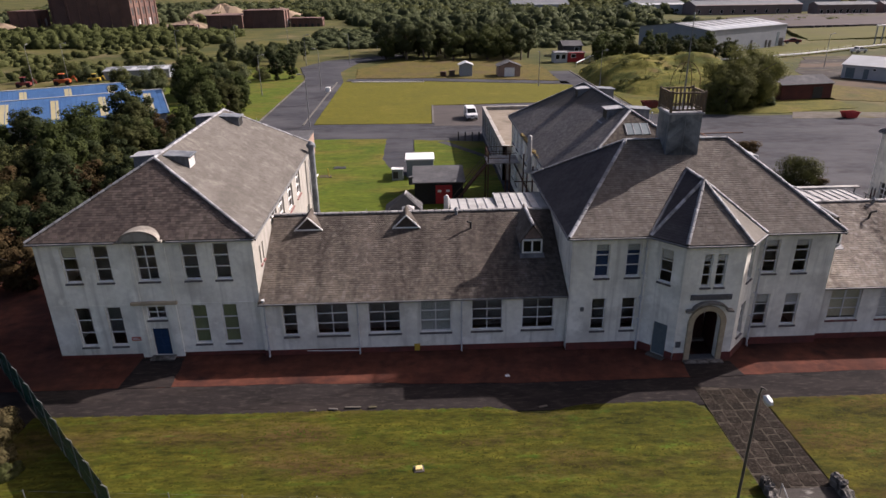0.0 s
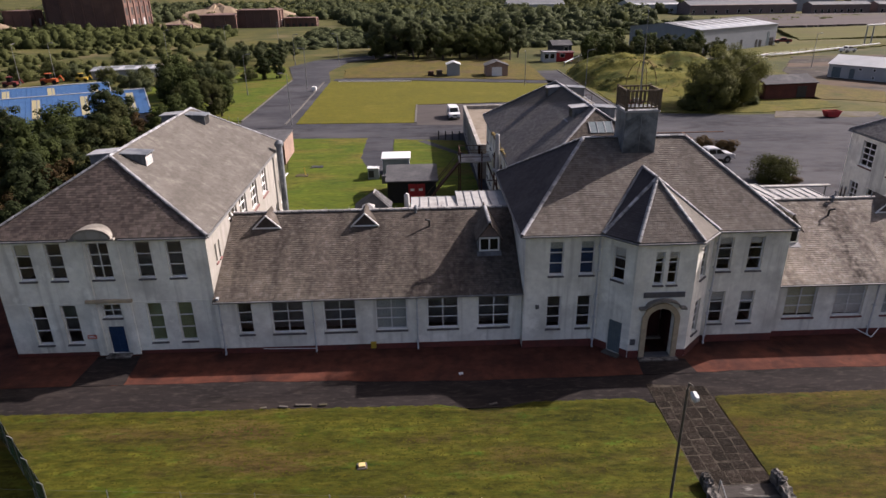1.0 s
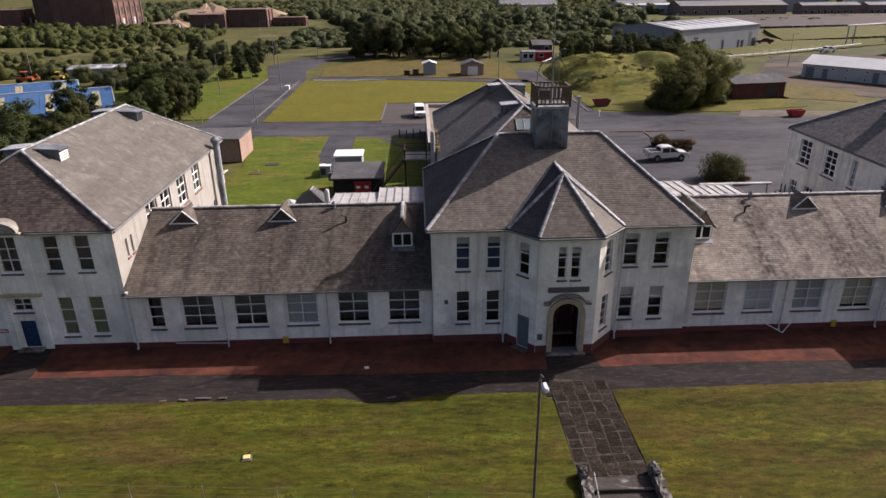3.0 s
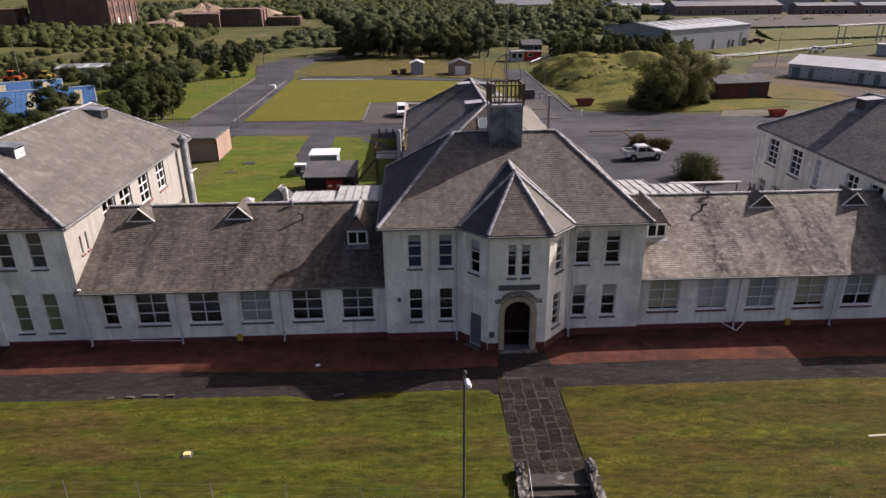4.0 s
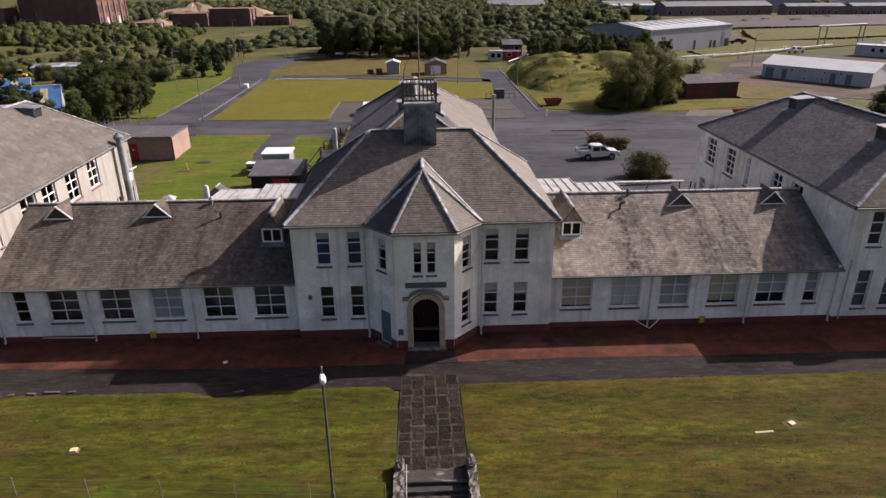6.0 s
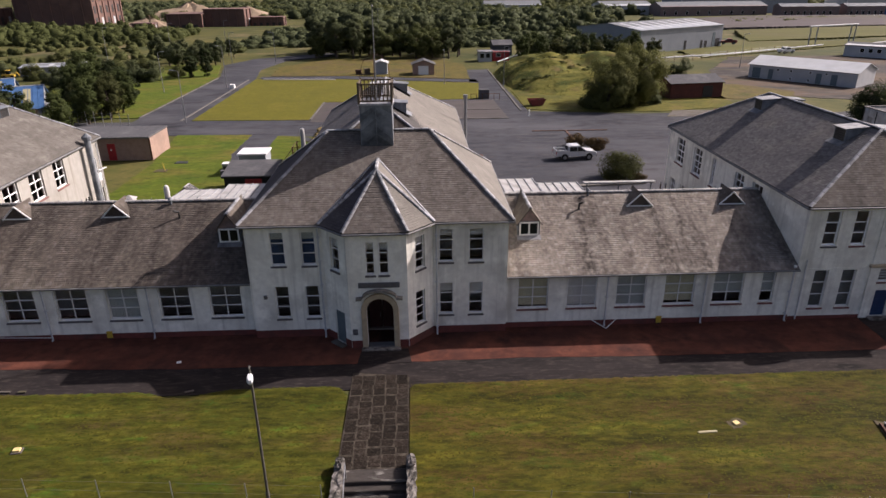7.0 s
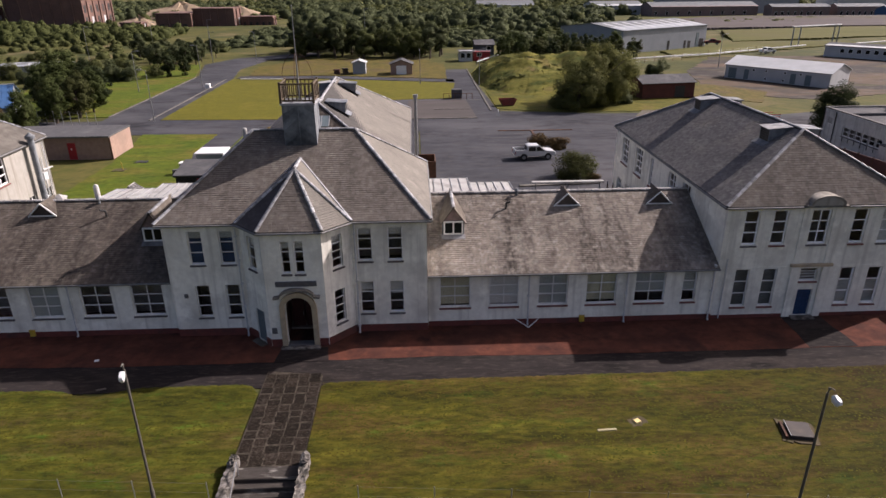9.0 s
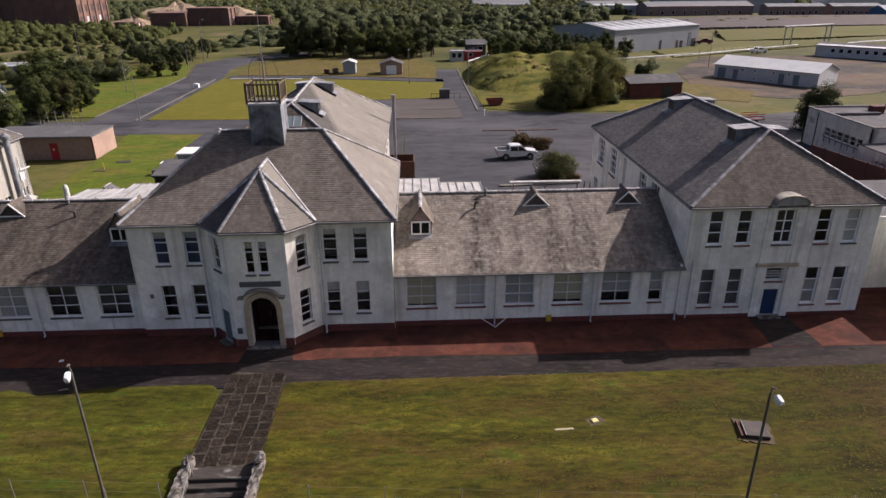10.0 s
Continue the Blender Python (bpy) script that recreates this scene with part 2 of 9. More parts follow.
M["fieldgrass"] = mat("dry_field_grass", (0.0972, 0.0891, 0.0103), (0.0828, 0.0792, 0.0099), 0.6, 0.95, c3=(0.0756, 0.072, 0.0108), s3=0.1, lo3=0.5, hi3=0.75, bump=0.6, bscale=6, spec=0.1, c4=(0.108, 0.0954, 0.0135), s4=0.16, c5=(0.0648, 0.063, 0.0108), s5=1.8, mottle=0.10)
M["meadow"] = mat("rough_meadow_grass", (0.104, 0.0795, 0.0215), (0.0688, 0.0613, 0.0149), 0.5, 0.95, c3=(0.0812, 0.058, 0.0298), s3=0.12, lo3=0.48, hi3=0.66, bump=1.0, bscale=5, spec=0.1, c4=(0.0455, 0.0497, 0.0116), s4=0.22, c5=(0.0497, 0.0455, 0.0149), s5=1.6, mottle=0.25)
M["rough"] = mat("rough_grassland", (0.0945, 0.0828, 0.0252), (0.0594, 0.063, 0.0171), 0.35, 0.95, c3=(0.0396, 0.0468, 0.0153), s3=0.035, lo3=0.42, hi3=0.60, bump=1.0, bscale=3, spec=0.1, c4=(0.135, 0.104, 0.0558), s4=0.05, c5=(0.045, 0.045, 0.0162), s5=0.8)
M["dune"] = mat("dune_grass", (0.157, 0.141, 0.0326), (0.101, 0.103, 0.0199), 0.8, 0.95, c3=(0.0517, 0.0633, 0.0136), s3=0.18, lo3=0.48, hi3=0.60, bump=1.0, bscale=3, spec=0.1, c4=(0.12, 0.0871, 0.0362), s4=0.16, c5=(0.0737, 0.0765, 0.0172), s5=1.8, stretch=(0.8, 1.2, 1.6))
M["redtarmac"] = mat("red_tarmac", (0.12, 0.0456, 0.0294), (0.0811, 0.0313, 0.0224), 1.5, 0.9, c3=(0.0487, 0.0233, 0.0194), s3=0.28, lo3=0.46, hi3=0.70, bump=0.35, bscale=40, c5=(0.0527, 0.0243, 0.0194), s5=1.2, c4=(0.0324, 0.0183, 0.0163), s4=0.35, band=(0.72, 0.71, 0.73), bx=0.16, by=0.7, spec=0.06)
M["asphalt"] = mat("worn_asphalt", (0.0258, 0.0218, 0.0208), (0.0149, 0.0128, 0.0128), 0.7, 0.9, c3=(0.0445, 0.0356, 0.0307), s3=0.25, lo3=0.50, hi3=0.70, bump=0.4, bscale=40, c4=(0.00986, 0.00889, 0.00889), s4=0.5, c5=(0.0495, 0.0416, 0.0366), s5=3.5, stretch=(0.4, 1.3, 1), spec=0.06)
M["asphaltpark"] = mat("car_park_asphalt", (0.050, 0.052, 0.060), (0.034, 0.035, 0.040), 0.8, 0.9, c3=(0.070, 0.070, 0.076), s3=0.09, lo3=0.46, hi3=0.64, bump=0.3, bscale=30, c4=(0.024, 0.024, 0.027), s4=0.20, c5=(0.062, 0.058, 0.059), s5=1.1, stretch=(0.5, 1.0, 1), spec=0.06)
M["concrete"] = mat("pale_concrete", (0.124, 0.112, 0.0994), (0.0883, 0.08, 0.0699), 0.8, 0.9, c3=(0.0718, 0.0644, 0.0497), s3=0.12, lo3=0.46, hi3=0.66, bump=0.3, bscale=20, c4=(0.0782, 0.0699, 0.0313), s4=0.2, spec=0.06)
M["kerb"] = mat("concrete_kerb", (0.120, 0.112, 0.100), (0.080, 0.075, 0.067), 0.8, 0.9, c4=(0.05, 0.048, 0.03), s4=0.4)
M["slab"] = mat("mossy_stone_slab", (0.021, 0.0155, 0.012), (0.011, 0.008, 0.006), 4, 0.95, c3=(0.042, 0.035, 0.028), s3=1.1, lo3=0.56, hi3=0.76, bump=0.6, bscale=20, obrand=0.45, c4=(0.007, 0.0055, 0.004), s4=1.9, c5=(0.058, 0.049, 0.039), s5=9.0, spec=0.1)
M["slabjoint"] = mat("path_bed", (0.066, 0.056, 0.044), (0.020, 0.016, 0.012), 3, 0.95, bump=0.5, bscale=20, c4=(0.012, 0.010, 0.007), s4=0.9, spec=0.1)
M["rockwall"] = mat("weathered_step_wall", (0.211, 0.198, 0.180), (0.081, 0.071, 0.062), 3.5, 0.95, c3=(0.043, 0.040, 0.034), s3=1.8, lo3=0.5, hi3=0.6, bump=1.0, bscale=10)
M["seam"] = mat("pale_metal_roof", (0.362, 0.359, 0.349), (0.291, 0.287, 0.278), 1.0, 0.5, c3=(0.232, 0.226, 0.213), s3=0.5, spec=0.06)
M["felt"] = mat("roofing_felt", (0.0878, 0.0878, 0.0918), (0.0675, 0.0675, 0.0716), 2, 0.9, c3=(0.117, 0.117, 0.117), s3=0.4, spec=0.06)
M["feltpale"] = mat("pale_roof_felt", (0.223, 0.192, 0.155), (0.174, 0.149, 0.118), 1, 0.9, c3=(0.124, 0.105, 0.081), s3=0.3, spec=0.06)
M["blackwood"] = mat("black_timber_boards", (0.014, 0.014, 0.015), (0.010, 0.010, 0.011), 4, 0.8)
M["oldwood"] = mat("weathered_brown_timber", (0.121, 0.093, 0.06), (0.075, 0.057, 0.042), 5, 0.85)
M["rust"] = mat("rusty_steel", (0.085, 0.038, 0.022), (0.050, 0.025, 0.017), 3, 0.85, c3=(0.11, 0.05, 0.026), s3=0.6)
M["steel"] = mat("galvanised_steel", (0.223, 0.229, 0.236), (0.174, 0.180, 0.186), 4, 0.45, metal=0.4)
M["darkmetal"] = mat("dark_metal", (0.031, 0.031, 0.031), (0.022, 0.022, 0.022), 4, 0.5)
M["brickpink"] = mat("pinkish_brick", (0.308, 0.214, 0.168), (0.253, 0.17, 0.134), 2, 0.9, c3=(0.223, 0.158, 0.127), s3=0.4, bump=0.3, bscale=25)
M["brickred"] = mat("dark_red_brick", (0.105, 0.034, 0.026), (0.074, 0.026, 0.022), 1, 0.9, c3=(0.056, 0.025, 0.022), s3=0.2, bump=0.3, bscale=20)
M["brickfar"] = mat("brown_red_brick", (0.132, 0.0756, 0.0621), (0.0999, 0.0607, 0.0527), 0.25, 0.9, c3=(0.169, 0.103, 0.081), s3=0.06)
M["blueroof"] = mat("blue_steel_roof", (0.0477, 0.106, 0.223), (0.0387, 0.0891, 0.19), 0.6, 0.45, c3=(0.0558, 0.112, 0.212), s3=0.2, spec=0.06)
M["rooflight"] = mat("yellowed_rooflight", (0.310, 0.273, 0.149), (0.260, 0.236, 0.136), 1, 0.5)
M["cladgrey"] = mat("grey_cladding", (0.27, 0.29, 0.31), (0.235, 0.255, 0.275), 0.4, 0.5, spec=0.06)
M["cladwhite"] = mat("white_cladding", (0.40, 0.412, 0.42), (0.345, 0.358, 0.367), 0.5, 0.55)
M["roofpale"] = mat("pale_sheet_roof", (0.441, 0.455, 0.464), (0.383, 0.397, 0.403), 0.4, 0.5, spec=0.06)
M["carwhite"] = mat("white_car_paint", (0.70, 0.70, 0.70), (0.67, 0.67, 0.67), 2, 0.25, spec=0.5)
M["carsilver"] = mat("silver_car_paint", (0.50, 0.505, 0.51), (0.47, 0.475, 0.48), 2, 0.28, metal=0.15, spec=0.5)
M["carglass"] = mat("car_glass", (0.010, 0.012, 0.013), (0.010, 0.012, 0.013), 2, 0.08, spec=0.2)
M["tyre"] = mat("tyre_rubber", (0.012, 0.012, 0.012), (0.009, 0.009, 0.009), 3, 0.9)
M["greenmesh"] = mat("green_fence_netting", (0.016, 0.066, 0.046), (0.012, 0.050, 0.036), 2, 0.9, spec=0.05)
mesh_tree = M["greenmesh"].node_tree
see = mesh_tree.nodes.new("ShaderNodeBsdfTransparent")
half = mesh_tree.nodes.new("ShaderNodeMixShader")
half.inputs[0].default_value = 0.25
mesh_tree.links.new(mesh_tree.nodes["Principled BSDF"].outputs[0], half.inputs[1])
mesh_tree.links.new(see.outputs[0], half.inputs[2])
mesh_tree.links.new(half.outputs[0], mesh_tree.nodes["Material Output"].inputs["Surface"])
M["lampglass"] = mat("white_lamp_bowl", (0.576, 0.592, 0.608), (0.528, 0.544, 0.560), 3, 0.25)
M["gablewood"] = mat("faded_pink_boards", (0.30, 0.21, 0.19), (0.20, 0.15, 0.14), 4, 0.9, c3=(0.16, 0.13, 0.12), s3=1.5)
M["marram"] = mat("marram_tufts", (0.204, 0.178, 0.042), (0.14, 0.133, 0.0297), 0.20, 0.95, c3=(0.0926, 0.102, 0.0227), s3=0.10, lo3=0.46, hi3=0.66, island=0.16, spec=0.05)
M["soil"] = mat("bare_soil", (0.070, 0.052, 0.028), (0.048, 0.038, 0.020), 1.5, 0.95, c3=(0.05, 0.05, 0.012), s3=1.2, bump=0.6, bscale=8)
M["sand"] = mat("bare_sand", (0.279, 0.209, 0.14), (0.217, 0.163, 0.109), 0.3, 0.95)
for key, a, b_ in (("leaf", (0.084, 0.096, 0.034), (0.058, 0.069, 0.025)), ("leafdark", (0.090, 0.105, 0.051), (0.066, 0.078, 0.038)),
                   ("leafrust", (0.085, 0.056, 0.027), (0.056, 0.044, 0.020)), ("leafolive", (0.100, 0.109, 0.041), (0.070, 0.079, 0.029)),
                   ("leafyellow", (0.42, 0.29, 0.02), (0.32, 0.22, 0.02)), ("leafdry", (0.16, 0.125, 0.065), (0.105, 0.09, 0.042))):
    M[key] = mat("foliage_" + key[4:] if key != "leaf" else "foliage_green", a, b_, 0.3, 0.7, island=0.08, spec=0.05, thin=0.45)
for key, a, b_ in (("leafbroad", (0.125, 0.128, 0.042), (0.088, 0.096, 0.032)), ("leafnear", (0.066, 0.082, 0.028), (0.042, 0.055, 0.018)), ("leafshade", (0.040, 0.052, 0.022), (0.028, 0.037, 0.016)), ("leafdull", (0.068, 0.074, 0.028), (0.046, 0.052, 0.019))):
    M[key] = mat("foliage_" + key[4:], a, b_, 0.3, 0.7, island=0.14, spec=0.05, thin=0.45)
M["blade"] = mat("grass_blades", (0.0607, 0.056, 0.007), (0.0303, 0.0335, 0.00466), 1.5, 0.9, c3=(0.0520, 0.0420, 0.0080), s3=0.20, lo3=0.50, hi3=0.66, island=0.15, spec=0.05, stretch=(0.45, 1.6, 1), c4=(0.0265, 0.0428, 0.00466), s4=0.5, c5=(0.021, 0.0202, 0.00389), s5=4.5)
M["hatch"] = mat("worn_hatch_plate", (0.034, 0.028, 0.026), (0.024, 0.020, 0.019), 2, 0.7, c3=(0.048, 0.036, 0.030), s3=1.0)
M["bark"] = mat("tree_bark", (0.09, 0.07, 0.055), (0.06, 0.048, 0.038), 6, 0.95)
M["cream"] = mat("cream_plastic", (0.60, 0.47, 0.20), (0.52, 0.40, 0.17), 3, 0.6)
M["louvre"] = mat("pale_louvre_boards", (0.50, 0.49, 0.47), (0.40, 0.39, 0.38), 3, 0.8)
M["pedstone"] = mat("weathered_pediment_stone", (0.22, 0.20, 0.17), (0.14, 0.13, 0.11), 2.5, 0.9, c3=(0.33, 0.31, 0.27), s3=0.9, bump=0.3, bscale=25)
# brick for far rows, with distance haze put into its paler tone
M["brickpale"] = mat("dusty_brick", (0.20, 0.15, 0.14), (0.16, 0.12, 0.115), 0.25, 0.9)
M["sheetgrey"] = mat("weathered_sheet_roof", (0.155, 0.166, 0.173), (0.13, 0.138, 0.144), 0.4, 0.6, spec=0.06)
M["lichen"] = mat("lichened_slate", (0.212, 0.184, 0.156), (0.149, 0.128, 0.109), 2.2, 0.9, c3=(0.28, 0.249, 0.214), s3=0.33, lo3=0.48, hi3=0.72, bump=0.12, bscale=30, moss=(0.043, 0.0373, 0.033), c5=(0.308, 0.29, 0.265), s5=2.6, island=0.19, spec=0.08)
M["lichen_one"] = mat("lichened_slate_loose", (0.212, 0.184, 0.156), (0.149, 0.128, 0.109), 2.2, 0.9, c3=(0.28, 0.249, 0.214), s3=0.33, lo3=0.48, hi3=0.72, bump=0.12, bscale=30, moss=(0.043, 0.0373, 0.033), c5=(0.308, 0.29, 0.265), s5=2.6, obrand=0.19, spec=0.08)
M["yardmix"] = mat("earth_and_gravel_yard", (0.050, 0.046, 0.043), (0.036, 0.033, 0.032), 0.5, 0.9, c3=(0.092, 0.068, 0.050), s3=0.07, lo3=0.46, hi3=0.58, bump=0.3, bscale=10, c4=(0.060, 0.056, 0.018), s4=0.10, stretch=(0.5, 1.0, 1), c5=(0.105, 0.094, 0.082), s5=0.6, spec=0.06)
M["airgrass"] = mat("airfield_grass", (0.0745, 0.0712, 0.0166), (0.0546, 0.058, 0.0124), 0.12, 0.95, c3=(0.0828, 0.0696, 0.0298), s3=0.03, bump=0.5, bscale=3, spec=0.1, stretch=(0.5, 1.2, 1))
M["verge"] = mat("verge_grass", (0.0954, 0.0844, 0.0133), (0.0662, 0.0662, 0.00992), 0.5, 0.95, c3=(0.0513, 0.0546, 0.00992), s3=0.14, lo3=0.46, hi3=0.64, bump=0.8, bscale=5, spec=0.1, c4=(0.104, 0.0761, 0.0232), s4=0.2, mottle=0.25)
M["apron"] = mat("pinkish_apron", (0.0828, 0.0718, 0.0708), (0.0681, 0.0589, 0.058), 0.08, 0.9, c3=(0.0718, 0.0681, 0.0368), s3=0.02, stretch=(0.4, 1.3, 1), spec=0.06)
M["leadsheet"] = mat("weathered_lead_sheet", (0.170, 0.190, 0.210), (0.105, 0.120, 0.136), 2.0, 0.55, c3=(0.055, 0.066, 0.078), s3=1.1, lo3=0.45, hi3=0.66, bump=0.2, bscale=12, obrand=0.42)
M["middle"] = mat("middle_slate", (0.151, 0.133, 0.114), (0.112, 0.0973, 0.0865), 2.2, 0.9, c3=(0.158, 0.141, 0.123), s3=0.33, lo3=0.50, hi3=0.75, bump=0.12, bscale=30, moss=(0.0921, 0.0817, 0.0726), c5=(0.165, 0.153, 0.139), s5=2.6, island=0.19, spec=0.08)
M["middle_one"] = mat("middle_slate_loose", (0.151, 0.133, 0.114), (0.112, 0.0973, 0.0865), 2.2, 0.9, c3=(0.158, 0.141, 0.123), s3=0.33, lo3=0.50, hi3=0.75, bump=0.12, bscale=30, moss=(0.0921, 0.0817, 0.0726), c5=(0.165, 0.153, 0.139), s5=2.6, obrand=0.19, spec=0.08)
M["stepstone"] = mat("dark_step_stone", (0.045, 0.039, 0.034), (0.026, 0.022, 0.019), 3, 0.9, c3=(0.17, 0.16, 0.145), s3=1.6, lo3=0.56, hi3=0.68, bump=0.6, bscale=16, stretch=(0.5, 1.5, 2.0))
M["moss"] = mat("yellow_moss", (0.19, 0.135, 0.045), (0.11, 0.085, 0.03), 5, 0.95)
M["whitenew"] = mat("fresh_white_paint", (0.93, 0.93, 0.92), (0.86, 0.86, 0.85), 6, 0.45, spec=0.45)
M["render_worn"] = mat("worn_white_render", (0.52, 0.50, 0.46), (0.43, 0.41, 0.375), 1.6, 0.9, c3=(0.27, 0.25, 0.225), s3=0.35, lo3=0.5, hi3=0.74, bump=0.25, bscale=40, streak=(0.24, 0.22, 0.195))
M["render_dirty"] = mat("dirty_render", (0.36, 0.34, 0.31), (0.27, 0.255, 0.235), 2.0, 0.9, c3=(0.19, 0.175, 0.155), s3=0.4, bump=0.25, bscale=40, streak=(0.17, 0.155, 0.135))
M["parkbrown"] = mat("brown_tarmac", (0.052, 0.044, 0.041), (0.038, 0.032, 0.030), 0.8, 0.9, c3=(0.066, 0.056, 0.051), s3=0.2, stretch=(0.4, 1, 1))
M["polegrey"] = mat("weathered_steel_pole", (0.105, 0.098, 0.085), (0.075, 0.07, 0.062), 3, 0.6, metal=0.2)
M["render_grey"] = mat("grey_harled_render", (0.831, 0.82, 0.725), (0.72, 0.707, 0.623), 3.0, 0.9, c3=(0.549, 0.535, 0.468), s3=0.4, lo3=0.46, hi3=0.72, bump=0.25, bscale=40, streak=(0.475, 0.46, 0.401), c4=(0.905, 0.894, 0.794), s4=0.7)
M["parkline"] = mat("worn_white_line", (0.085, 0.08, 0.075), (0.055, 0.052, 0.05), 0.9, 0.9)
# smooth washed slate for east slopes, lightened further for the sun on them
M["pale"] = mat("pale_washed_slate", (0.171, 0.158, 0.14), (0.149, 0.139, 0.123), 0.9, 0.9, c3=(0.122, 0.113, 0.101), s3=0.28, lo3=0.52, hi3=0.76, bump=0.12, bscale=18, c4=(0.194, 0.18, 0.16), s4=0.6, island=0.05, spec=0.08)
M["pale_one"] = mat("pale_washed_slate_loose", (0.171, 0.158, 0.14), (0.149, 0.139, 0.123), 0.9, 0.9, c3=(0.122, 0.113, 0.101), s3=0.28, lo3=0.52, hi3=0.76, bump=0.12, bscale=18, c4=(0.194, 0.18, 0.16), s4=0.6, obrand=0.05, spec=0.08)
# slate for west slopes, with their shade put into its dark colour
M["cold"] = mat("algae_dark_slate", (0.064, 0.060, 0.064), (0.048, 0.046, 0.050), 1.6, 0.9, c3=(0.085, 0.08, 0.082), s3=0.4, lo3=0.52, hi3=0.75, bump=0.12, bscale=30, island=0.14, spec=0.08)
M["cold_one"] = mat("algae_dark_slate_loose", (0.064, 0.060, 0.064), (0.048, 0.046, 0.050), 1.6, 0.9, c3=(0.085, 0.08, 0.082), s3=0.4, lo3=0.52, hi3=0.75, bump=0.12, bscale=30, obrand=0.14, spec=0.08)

# ---- mesh tools ----
class Geo:
    """Collects faces in the frame m, then links them as one mesh object."""

    def __init__(self, m=None):
        self.v, self.f, self.m = [], [], m or Matrix()

    def add(self, pts, faces):
        k = len(self.v)
        self.v += [self.m @ Vector(p) for p in pts]
        self.f += [tuple(k + i for i in q) for q in faces]
        return self

    def quad(self, *pts):
        return self.add(pts, [tuple(range(len(pts)))])

    def box(self, x0, x1, y0, y1, z0, z1, bevel=0.0):
        if bevel:
            return self.chamfer(x0, x1, y0, y1, z0, z1, bevel)
        p = [(x, y, z) for z in (z0, z1) for y in (y0, y1) for x in (x0, x1)]
        return self.add(p, [(0, 2, 3, 1), (4, 5, 7, 6), (0, 1, 5, 4), (2, 6, 7, 3), (0, 4, 6, 2), (1, 3, 7, 5)])

    def chamfer(self, x0, x1, y0, y1, z0, z1, b):
        """A box whose upper and upright edges are cut back by b."""
        ring = [(x0 + b, y0), (x1 - b, y0), (x1, y0 + b), (x1, y1 - b), (x1 - b, y1), (x0 + b, y1), (x0, y1 - b), (x0, y0 + b)]
        top = [(x0 + 2 * b, y0 + b), (x1 - 2 * b, y0 + b), (x1 - b, y0 + 2 * b), (x1 - b, y1 - 2 * b), (x1 - 2 * b, y1 - b), (x0 + 2 * b, y1 - b), (x0 + b, y1 - 2 * b), (x0 + b, y0 + 2 * b)]
        p = [(x, y, z0) for x, y in ring] + [(x, y, z1 - b) for x, y in ring] + [(x, y, z1) for x, y in top]
        f = [tuple(range(7, -1, -1)), tuple(range(16, 24))]
        for k in (0, 8):
            f += [(k + i, k + (i + 1) % 8, k + 8 + (i + 1) % 8, k + 8 + i) for i in range(8)]
        return self.add(p, f)

    def prism(self, ring, z0, z1, top=None):
        """An upright prism over a ring of (x, y), with another ring on top if given."""
        n = len(ring)
        p = [(x, y, z0) for x, y in ring] + [(x, y, z1) for x, y in (top or ring)]
        return self.add(p, [tuple(range(n - 1, -1, -1)), tuple(range(n, 2 * n))] + [(i, (i + 1) % n, n + (i + 1) % n, n + i) for i in range(n)])

    def extrude(self, profile, y0, y1):
        """A profile of (x, z) drawn along y."""
        n = len(profile)
        p = [(x, y0, z) for x, z in profile] + [(x, y1, z) for x, z in profile]
        return self.add(p, [tuple(range(n)), tuple(range(2 * n - 1, n - 1, -1))] + [(i, n + i, n + (i + 1) % n, (i + 1) % n) for i in range(n)])

    def tube(self, a, b, r, r2=None, n=8):
        a, b = Vector(a), Vector(b)
        q = (b - a).to_track_quat("Z", "Y")
        r2 = r if r2 is None else r2
        p = [a + q @ Vector((r * math.cos(2 * math.pi * i / n), r * math.sin(2 * math.pi * i / n), 0)) for i in range(n)]
        p += [b + q @ Vector((r2 * math.cos(2 * math.pi * i / n), r2 * math.sin(2 * math.pi * i / n), 0)) for i in range(n)]
        return self.add(p, [tuple(range(n - 1, -1, -1)), tuple(range(n, 2 * n))] + [(i, (i + 1) % n, n + (i + 1) % n, n + i) for i in range(n)])

    def line(self, pts, r, n=8):
        for a, b in zip(pts, pts[1:]):
            self.tube(a, b, r, n=n)
        return self

    def ball(self, c, r, squash=1.0, n=10, k=6):
        p = [(c[0] + r * math.sin(math.pi * j / k) * math.cos(2 * math.pi * i / n), c[1] + r * math.sin(math.pi * j / k) * math.sin(2 * math.pi * i / n), c[2] + squash * r * math.cos(math.pi * j / k)) for j in range(k + 1) for i in range(n)]
        return self.add(p, [(j * n + i, (j + 1) * n + i, (j + 1) * n + (i + 1) % n, j * n + (i + 1) % n) for j in range(k) for i in range(n)])

    def slab(self, pts, t):
        """A flat polygon of 3D points with thickness t, laid inwards along its normal."""
        p = [Vector(q) for q in pts]
        nrm = (p[1] - p[0]).cross(p[2] - p[0]).normalized()
        n = len(p)
        low = [q - nrm * t for q in p]
        return self.add(p + low, [tuple(range(n)), tuple(range(2 * n - 1, n - 1, -1))] + [(i, n + i, n + (i + 1) % n, (i + 1) % n) for i in range(n)])

    def make(self, name, material, parent=None, label="", smooth=False, weld=False):
        me = bpy.data.meshes.new(name)
        me.from_pydata(self.v, [], self.f)
        if weld:
            bm = bmesh.new()
            bm.from_mesh(me)
            bmesh.ops.remove_doubles(bm, verts=bm.verts, dist=0.0005)
            bm.to_mesh(me)
            bm.free()
        me.materials.append(material)
        if smooth:
            me.polygons.foreach_set("use_smooth", [True] * len(me.polygons))
